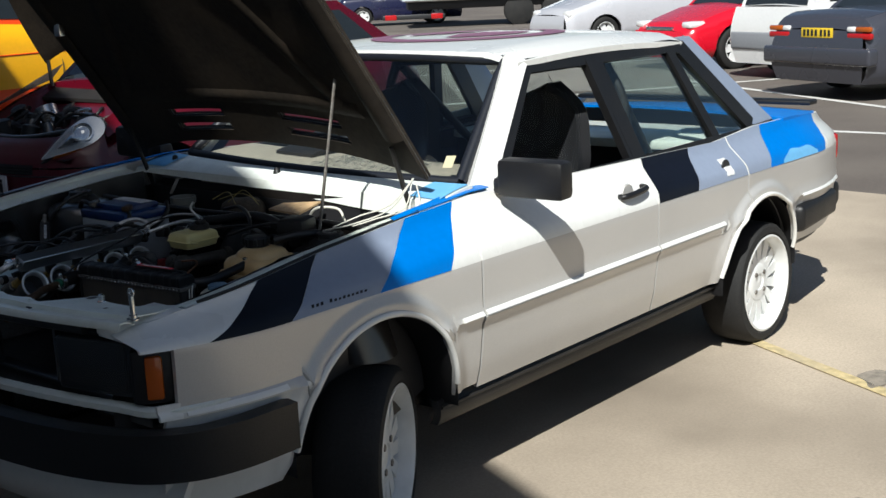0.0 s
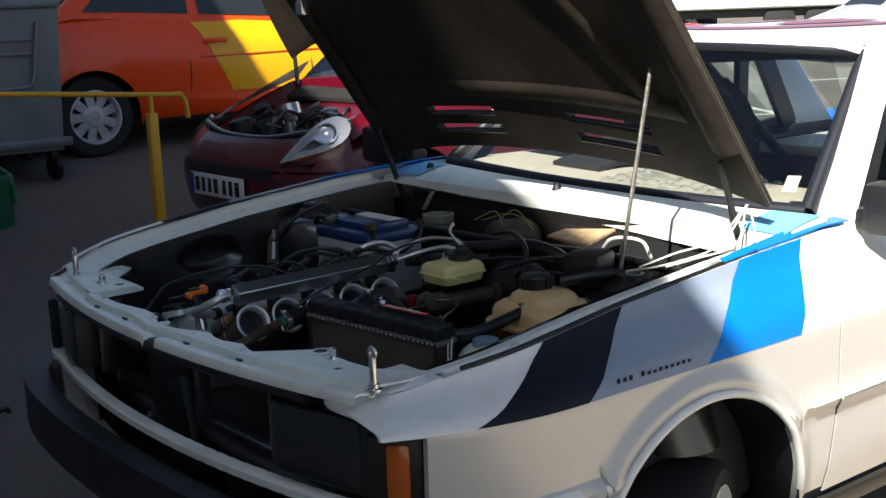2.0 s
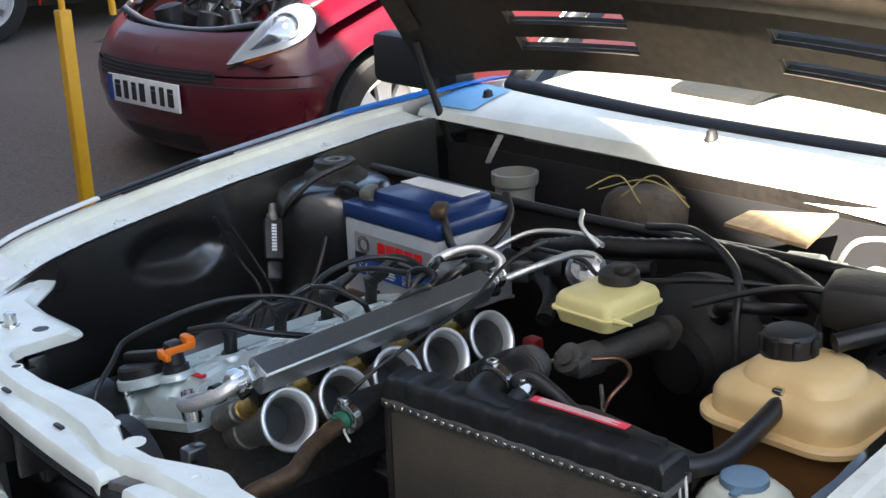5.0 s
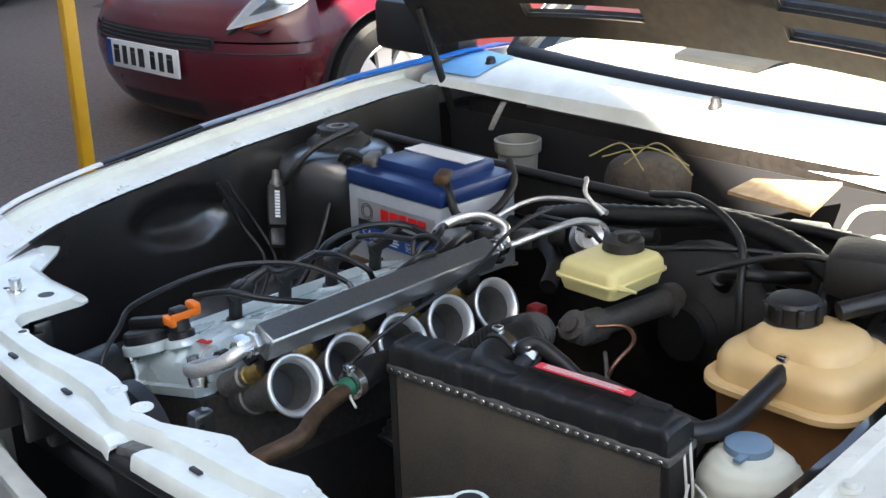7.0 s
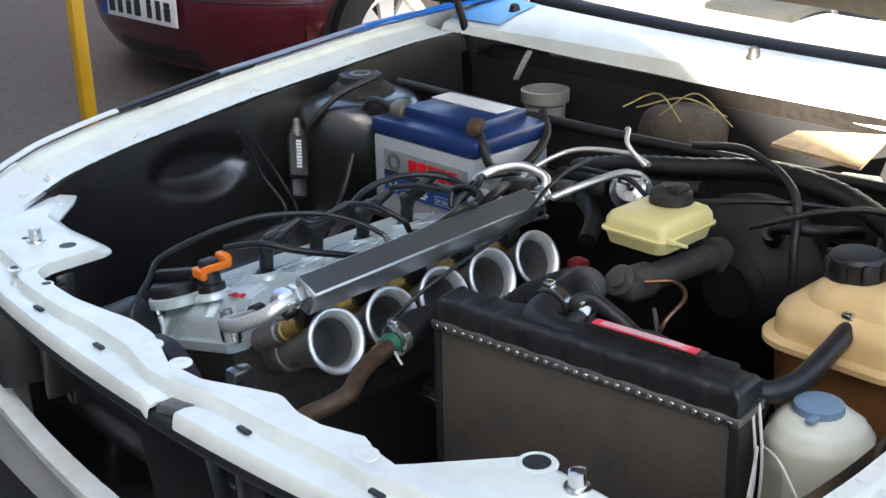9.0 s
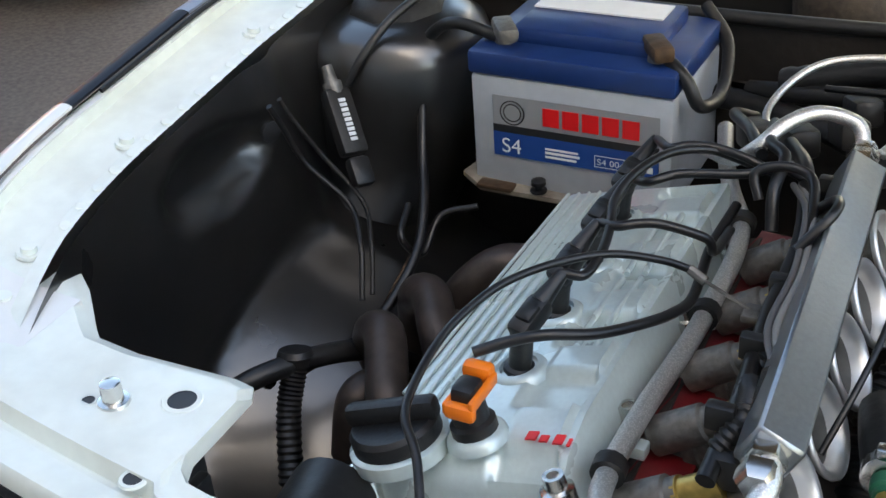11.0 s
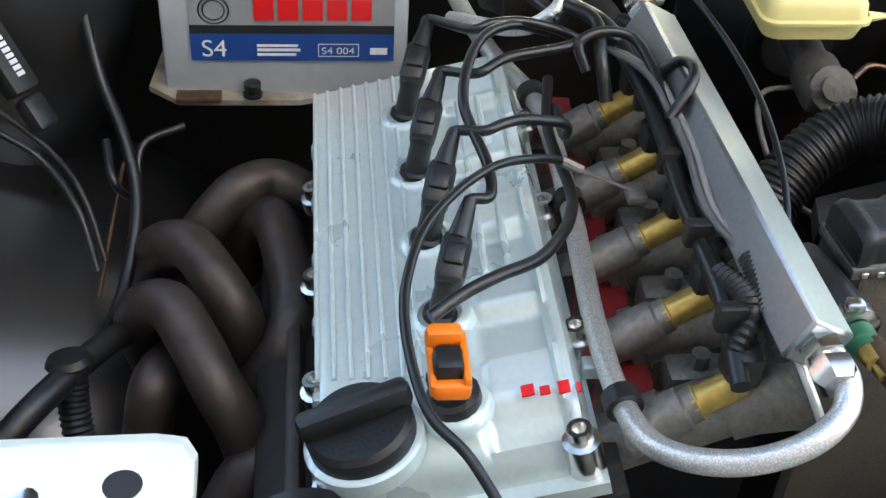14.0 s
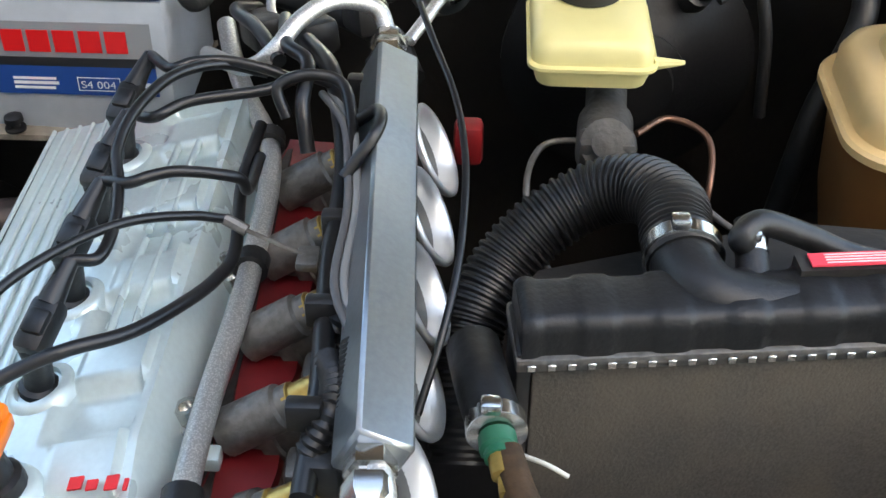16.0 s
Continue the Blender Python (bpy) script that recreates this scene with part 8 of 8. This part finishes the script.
# orange-red hatchback, side on
OM = pose(2.09 + 3.62, 6.85, ground_z(3.2, 6.2) - 0.01, 0, 0, 180)
ok, oput, oskin = other_car("orange_hatchback", "small bright orange-red hatchback parked side-on", OM, 3.62, 1.63, KA_PROF, KA_CAB, ORANGE_PAINT, (0.56, 3.02), 0.285, spokes=9, rim=material("silver_trim", (0.55, 0.56, 0.57), 0.35, metal=0.4, amount=0.05))
# sun on the orange door, painted yellow up to its slanted shadow edge
SUNLIT_ORANGE = material("sunlit_orange_paint", (0.85, 0.42, 0.003), 0.28, coat=0.35, amount=0.03, big=2, stain=0.1)
bm = B()
grid(bm, lambda u, v: oskin((2.21 - 0.27 * (1 - v)) * (1 - u) + 0.98 * u, 0.40 + 0.52 * v, 1) + Vector((0, 0.006, 0)), 30, 8)
oput("yellow_door", bm, SUNLIT_ORANGE, None, "yellow painted door with a slanted edge")
bm = B()
tube(bm, [oskin(2.19 - 1.2 * q / 10, 0.665 + 0.008 * q / 10, 1) + Vector((0, 0.008, 0)) for q in range(11)], 0.006, 6, 2)
oput("door_moulding", bm, ORANGE_PAINT, None, "orange moulding across the door")
for x in (1.25, 2.30):
    bm = B()
    tube(bm, [oskin(x, 0.30, 1) + Vector((0, 0.003, 0)), oskin(x - 0.02, 0.6, 1) + Vector((0, 0.003, 0)), oskin(x, 0.92, 1) + Vector((0, 0.0, 0))], 0.004, 6)
    oput("door_gap", bm, LABEL_BLACK)
bm = B()
tube(bm, [oskin(2.15, 0.78, 1) + Vector((0, 0.02, 0)), oskin(2.06, 0.785, 1) + Vector((0, 0.035, 0)), oskin(1.97, 0.78, 1) + Vector((0, 0.02, 0))], 0.016, 8)
oput("door_handle", bm, ORANGE_PAINT, None, "body-coloured door handle")
# dark strip along the lower edge, standing for the shade under the car
bm = B()
grid(bm, lambda u, v: oskin(0.95 + 1.70 * u, 0.20 + 0.035 * v, 1) + Vector((0, 0.004, 0)), 30, 3)
oput("sill_moulding", bm, GREYPLASTIC)

# cars across the car park
def yaw_at(x, y, deg):
    return pose(x, y, GZ, 0, 0, deg)
SAL = [(0.0, 0.72, 0.62), (0.15, 0.80, 0.72), (1.0, 0.88, 0.90), (1.5, 0.90, 0.96), (3.6, 0.90, 1.0), (4.5, 0.86, 0.98), (4.72, 0.80, 0.92), (4.78, 0.76, 0.78)]
HAT = [(0.0, 0.70, 0.60), (0.12, 0.78, 0.70), (0.9, 0.86, 0.92), (1.3, 0.88, 0.98), (3.4, 0.88, 1.02), (4.1, 0.84, 1.0), (4.22, 0.78, 0.8)]
GREYPAINT = paint("dark_grey_paint", (0.045, 0.047, 0.060))
def tail_lights(L, w, z):
    out = []
    for sg in (-1, 1):
        out += [("tail_lamp", (L - 0.01, sg * (w - 0.16), z - 0.03), (0.06, 0.36, 0.07), REDLENS, "red tail lamp"), ("tail_indicator", (L - 0.005, sg * (w - 0.10), z + 0.045), (0.06, 0.22, 0.06), AMBER, "amber lamp"), ("reverse_lamp", (L - 0.005, sg * (w - 0.28), z + 0.045), (0.06, 0.12, 0.06), WHITELENS, "clear lamp")]
    return out
ang = 205
m0 = Matrix.Translation((13.7, 3.19, GZ)) @ pose(0, 0, 0, 0, 0, 156.5) @ Matrix.Translation((-3.65, 0.78, 0))
other_car("grey_saloon", "dark grey saloon parked with its tail showing", m0, 4.78, 1.80, SAL, (1.35, 2.0, 3.2, 3.95, 1.42, 0.60), GREYPAINT, (0.95, 3.65), 0.31, plate=((4.80, 0, 0.76), 0.50, 0.11, PLATE_Y, 1), lights=tail_lights(4.78, 0.80, 0.76),
          bumper=(((4.78, 0, 0.50), (0.16, 1.72, 0.20), GREYPAINT),), group="cars across the car park")
other_car("white_estate", "white estate car parked with its tail showing", Matrix.Translation((15.62, 4.88, GZ)) @ pose(0, 0, 0, 0, 0, 156.5) @ Matrix.Translation((-3.4, 0.74, 0)), 4.30, 1.70, [(0, 0.72, 0.62), (0.9, 0.84, 0.9), (1.4, 0.85, 0.95), (4.1, 0.85, 1.0), (4.25, 0.82, 0.9)][:4] + [(4.25, 0.83, 0.97)],
          (1.25, 1.85, 4.0, 4.2, 1.45, 0.64), paint("plain_white_paint", (0.76, 0.76, 0.75)), (0.85, 3.4), 0.30, plate=((4.30, 0.55, 0.42), 0.30, 0.10, PLATE_Y, 1), bumper=(((4.24, 0, 0.52), (0.14, 1.64, 0.26), material("grey_bumper", (0.25, 0.26, 0.28), 0.5, amount=0.05)),), group="cars across the car park")
RED_P = paint("bright_red_paint", (0.62, 0.006, 0.022))
lt = []
for sg in (-1, 1):
    lt += [("headlamp", (0.20, sg * 0.62, 0.70), (0.30, 0.22, 0.10), WHITELENS, "clear headlamp")]
lt += [("grille_bar", (0.02, 0, 0.64), (0.06, 0.70, 0.06), CHROME, "chrome grille bar")]
other_car("family_hatchback", "bright red family hatchback parked facing the yard", Matrix.Translation((16.05, 5.87, GZ)) @ pose(0, 0, 0, 0, 0, -25) @ Matrix.Translation((-0.85, 0.77, 0)), 4.22, 1.75, HAT, (1.05, 1.85, 3.3, 4.0, 1.46, 0.60), RED_P, (0.85, 3.45), 0.32, lights=lt, group="cars across the car park")
lt2 = []
for sg in (-1, 1):
    lt2 += [("headlamp", (0.22, sg * 0.62, 0.72), (0.36, 0.26, 0.15), WHITELENS, "clear headlamp")]
other_car("silver_people_carrier", "silver people carrier parked facing the yard", Matrix.Translation((20.2, 10.9, GZ)) @ pose(0, 0, 0, 0, 0, -25) @ Matrix.Translation((-0.85, 0.79, 0)), 4.4, 1.80, [(0, 0.72, 0.68), (0.15, 0.80, 0.80), (0.9, 0.88, 1.02), (1.3, 0.9, 1.08), (4.2, 0.88, 1.08), (4.35, 0.84, 0.9)], (0.9, 1.9, 3.9, 4.2, 1.62, 0.62), paint("pale_silver_paint", (0.50, 0.50, 0.53)), (0.85, 3.5), 0.32, lights=lt2, group="cars across the car park")
other_car("navy_hatchback", "dark navy car parked far across the yard", Matrix.Translation((31.5, 27.6, GZ)) @ pose(0, 0, 0, 0, 0, 140) @ Matrix.Translation((-2.6, 0.8, 0)), 4.3, 1.75, HAT, (1.05, 1.85, 3.4, 4.0, 1.46, 0.60), paint("navy_paint", (0.012, 0.014, 0.045)), (0.85, 3.45), 0.32, lights=tail_lights(4.22, 0.8, 0.8), group="cars across the car park")
tr = thing("box_trailer", (33, 22, GZ), "long white box trailer standing across the yard", "trailer")
TM = Matrix.Translation((30.5, 21.0, GZ)) @ pose(0, 0, 0, 0, 0, -46)
def tput(nm, bm, mat, par=None, lab=""):
    bmesh.ops.transform(bm, matrix=TM, verts=bm.verts)
    return part(nm, bm, mat, par or tr, lab)
bm = B()
box(bm, (3.0, 0.9, 2.1), (13, 2.4, 2.5), 0.05)
tput("box_body", bm, material("pale_trailer_panel", (0.62, 0.66, 0.70), 0.45, amount=0.03, big=0.5, stain=0.25))
for k in range(13):
    bm = B()
    box(bm, (-3 + k, -0.31, 2.1), (0.05, 0.03, 2.4), 0.005)
    tput("panel_post", bm, material("panel_post_grey", (0.45, 0.48, 0.50), 0.5) if k == 0 else bpy.data.materials["panel_post_grey"])
bm = B()
box(bm, (3.0, 0.9, 0.70), (12.6, 1.9, 0.25), 0.03)
tput("chassis", bm, LABEL_BLACK)
bm = B()
box(bm, (3.0, -0.26, 0.87), (12.8, 0.06, 0.08), 0.01)
tput("side_rail", bm, CAST)
for x in (0.2, 1.4, 7.0):
    bm = B()
    lathe(bm, (x, -0.2, 0.45), (0, 1, 0), [(0, 0.44), (0.02, 0.47), (0.28, 0.47), (0.30, 0.44)], 24)
    tput("trailer_wheel", bm, RUBBER)
for x, m in ((-3.9, REDLENS), (-2.5, REDLENS)):
    bm = B()
    box(bm, (x, -1.6, 0.42), (0.35, 0.10, 0.16), 0.02)
    tput("lamp_board", bm, m)
bm = B()
box(bm, (-3.2, -1.58, 0.42), (1.9, 0.06, 0.14), 0.02)
tput("light_bar", bm, LABEL_BLACK)

# ---- yard furniture ----
pz = ground_z(1.18, 1.95)
BAR = Vector((-0.015, 0.02, 0.02))
rail_thing = thing("yellow_barrier", (1.18, 1.95, pz), "yellow painted metal barrier post with a thin top rail", "barrier")
bm = B()
box(bm, (1.182, 1.95, (pz + 1.14) / 2 - 0.02), (0.036, 0.036, 1.14 - pz + 0.04), 0.004)
part("post", bm, YELLOW, rail_thing)
bm = B()
rod(bm, (1.182, 1.95, 1.13), (1.182, 1.95, 1.205), 0.009, 10)
part("stub", bm, YELLOW, rail_thing)
bm = B()
d = Vector((1.325 - 0.477, 0, 1.195 - 1.262)).normalized()
pts = [Vector((1.19, 1.95, 1.208)) - d * 3.2, Vector((1.19, 1.95, 1.208)) - d * 1.2, Vector((1.19, 1.95, 1.208)), Vector((1.285, 1.95, 1.203)), Vector((1.318, 1.95, 1.185)), Vector((1.328, 1.95, 1.15)), Vector((1.330, 1.95, 1.11))]
tube(bm, pts, 0.0095, 12, 8)
part("top_rail", bm, YELLOW, rail_thing)
rail_thing.location += BAR

bz = ground_z(2.0, 5.6)
binn = thing("wheelie_bin", (1.7, 5.9, bz), "large grey metal four-wheeled refuse bin", "bin")
BMX = Matrix.Translation((2.20, 5.50, bz)) @ pose(0, 0, 0, 0, 0, -6)
def bput(nm, bm, mat, par=None, lab=""):
    bmesh.ops.transform(bm, matrix=BMX, verts=bm.verts)
    return part(nm, bm, mat, par or binn, lab)
bm = B()
grid(bm, lambda u, v: Vector((0.0 - 1.30 * u + (0.04 * v) * (1 - 2 * u), -0.03 * v + 0.02 * math.sin(math.pi * u), 0.20 + 1.0 * v)), 20, 12, 0.95, (0, 1, 0))
bput("bin_body", bm, BINGREY)
for z0 in (0.26, 1.14):
    bm = B()
    box(bm, (-0.65, -0.035, z0), (1.40, 0.05, 0.06), 0.015)
    bput("bin_flange", bm, BINGREY)
for x in (-0.35, -0.95):
    bm = B()
    a = Vector((x - 0.24, -0.045, 1.02))
    tube(bm, [a, a + Vector((0.03, -0.012, -0.20)), a + Vector((0.06, -0.012, -0.36)), a + Vector((0.12, -0.012, -0.40)), a + Vector((0.36, -0.012, -0.40)), a + Vector((0.42, -0.012, -0.36)), a + Vector((0.45, -0.012, -0.2)), a + Vector((0.48, 0, 0))], 0.014, 8)
    bput("pressed_rib", bm, BINGREY)
    for z0 in (0.92, 0.83):
        bm = B()
        box(bm, (x, -0.05, z0), (0.40, 0.02, 0.025), 0.008)
        bput("pressed_bar", bm, BINGREY)
bm = B()
grid(bm, lambda u, v: Vector((0.03 - 1.36 * u, -0.06 + 1.05 * v, 1.20 + 0.22 * math.sin(math.pi * (0.15 + 0.7 * v)))), 10, 12, 0.03, (0, 0, -1))
bput("bin_lid", bm, PLASTIC, None, "dark domed lid")
for x in (-0.05, -1.2):
    for y in (0.08, 0.85):
        bm = B()
        lathe(bm, (x - 0.02, y, 0.085), (1, 0.2, 0), [(0, 0.075), (0.008, 0.085), (0.04, 0.085), (0.048, 0.075)], 20)
        box(bm, (x, y, 0.17), (0.05, 0.09, 0.08), 0.01)
        bput("castor", bm, PLASTIC, None, "black castor")
can = thing("watering_can", (1.46, 4.55, ground_z(1.46, 4.55)), "green plastic watering can standing on the ground", "watering can")
cz = ground_z(1.46, 4.55)
bm = B()
lathe(bm, (1.48, 4.57, cz), (0, 0, 1), [(0, 0.105), (0.01, 0.11), (0.26, 0.118), (0.27, 0.124), (0.30, 0.120), (0.30, 0.105), (0.27, 0.10)], 28)
part("can_body", bm, GREEN, can)
bm = B()
tube(bm, [(1.42, 4.60, cz + 0.05), (1.32, 4.66, cz + 0.16), (1.27, 4.69, cz + 0.28)], 0.022, 10)
part("spout", bm, GREEN, can)
bm = B()
tube(bm, [(1.40, 4.59, cz + 0.29), (1.46, 4.55, cz + 0.36), (1.56, 4.50, cz + 0.30), (1.585, 4.49, cz + 0.14)], 0.012, 8)
part("handle", bm, GREEN, can)
can.location += Vector((-0.05, 0.10, 0))
sk = thing("plastic_sack", (1.2, 5.6, ground_z(1.2, 5.6)), "grey crumpled plastic sack beside the bin", "sack")
bm = B()
grid(bm, lambda u, v: Vector((1.20 + (0.17 + 0.03 * math.sin(9 * u)) * math.cos(2 * math.pi * u) * math.sin(math.pi * (0.5 + 0.5 * v)), 5.45 + 0.16 * math.sin(2 * math.pi * u) * math.sin(math.pi * (0.5 + 0.5 * v)), ground_z(1.2, 5.45) + 0.30 * v + 0.02 * math.sin(14 * u) * v)), 30, 10)
part("sack_skin", bm, BINGREY, sk)
jk = thing("trolley_jack_bag", (0.36, 1.95, ground_z(0.36, 1.95)), "small black rolled tool bag lying on the ground", "bag")
bm = B()
gzb = ground_z(0.36, 1.95)
ja, jb = Vector((0.16, 1.965, gzb + 0.042)), Vector((0.47, 1.905, gzb + 0.040))
jd = (jb - ja).normalized()
lathe(bm, ja, jd, [(0, 0.012), (0.006, 0.033), (0.03, 0.043), (0.10, 0.040), (0.17, 0.044), (0.25, 0.041), (0.295, 0.032), (0.31, 0.012)], 18)
for vtx in bm.verts:
    w = noise.noise(vtx.co * 16) * 0.008
    vtx.co += Vector((w, w, 0.6 * w))
    vtx.co.z = max(vtx.co.z, gzb + 0.001)
part("bag_body", bm, PLASTIC, jk)
bm = B()
tube(bm, [jb + Vector((-0.01, 0, 0)), jb + Vector((0.02, -0.004, 0.004)), jb + Vector((0.035, 0.01, -0.012))], 0.010, 10)
part("bag_tie", bm, PLASTIC, jk)
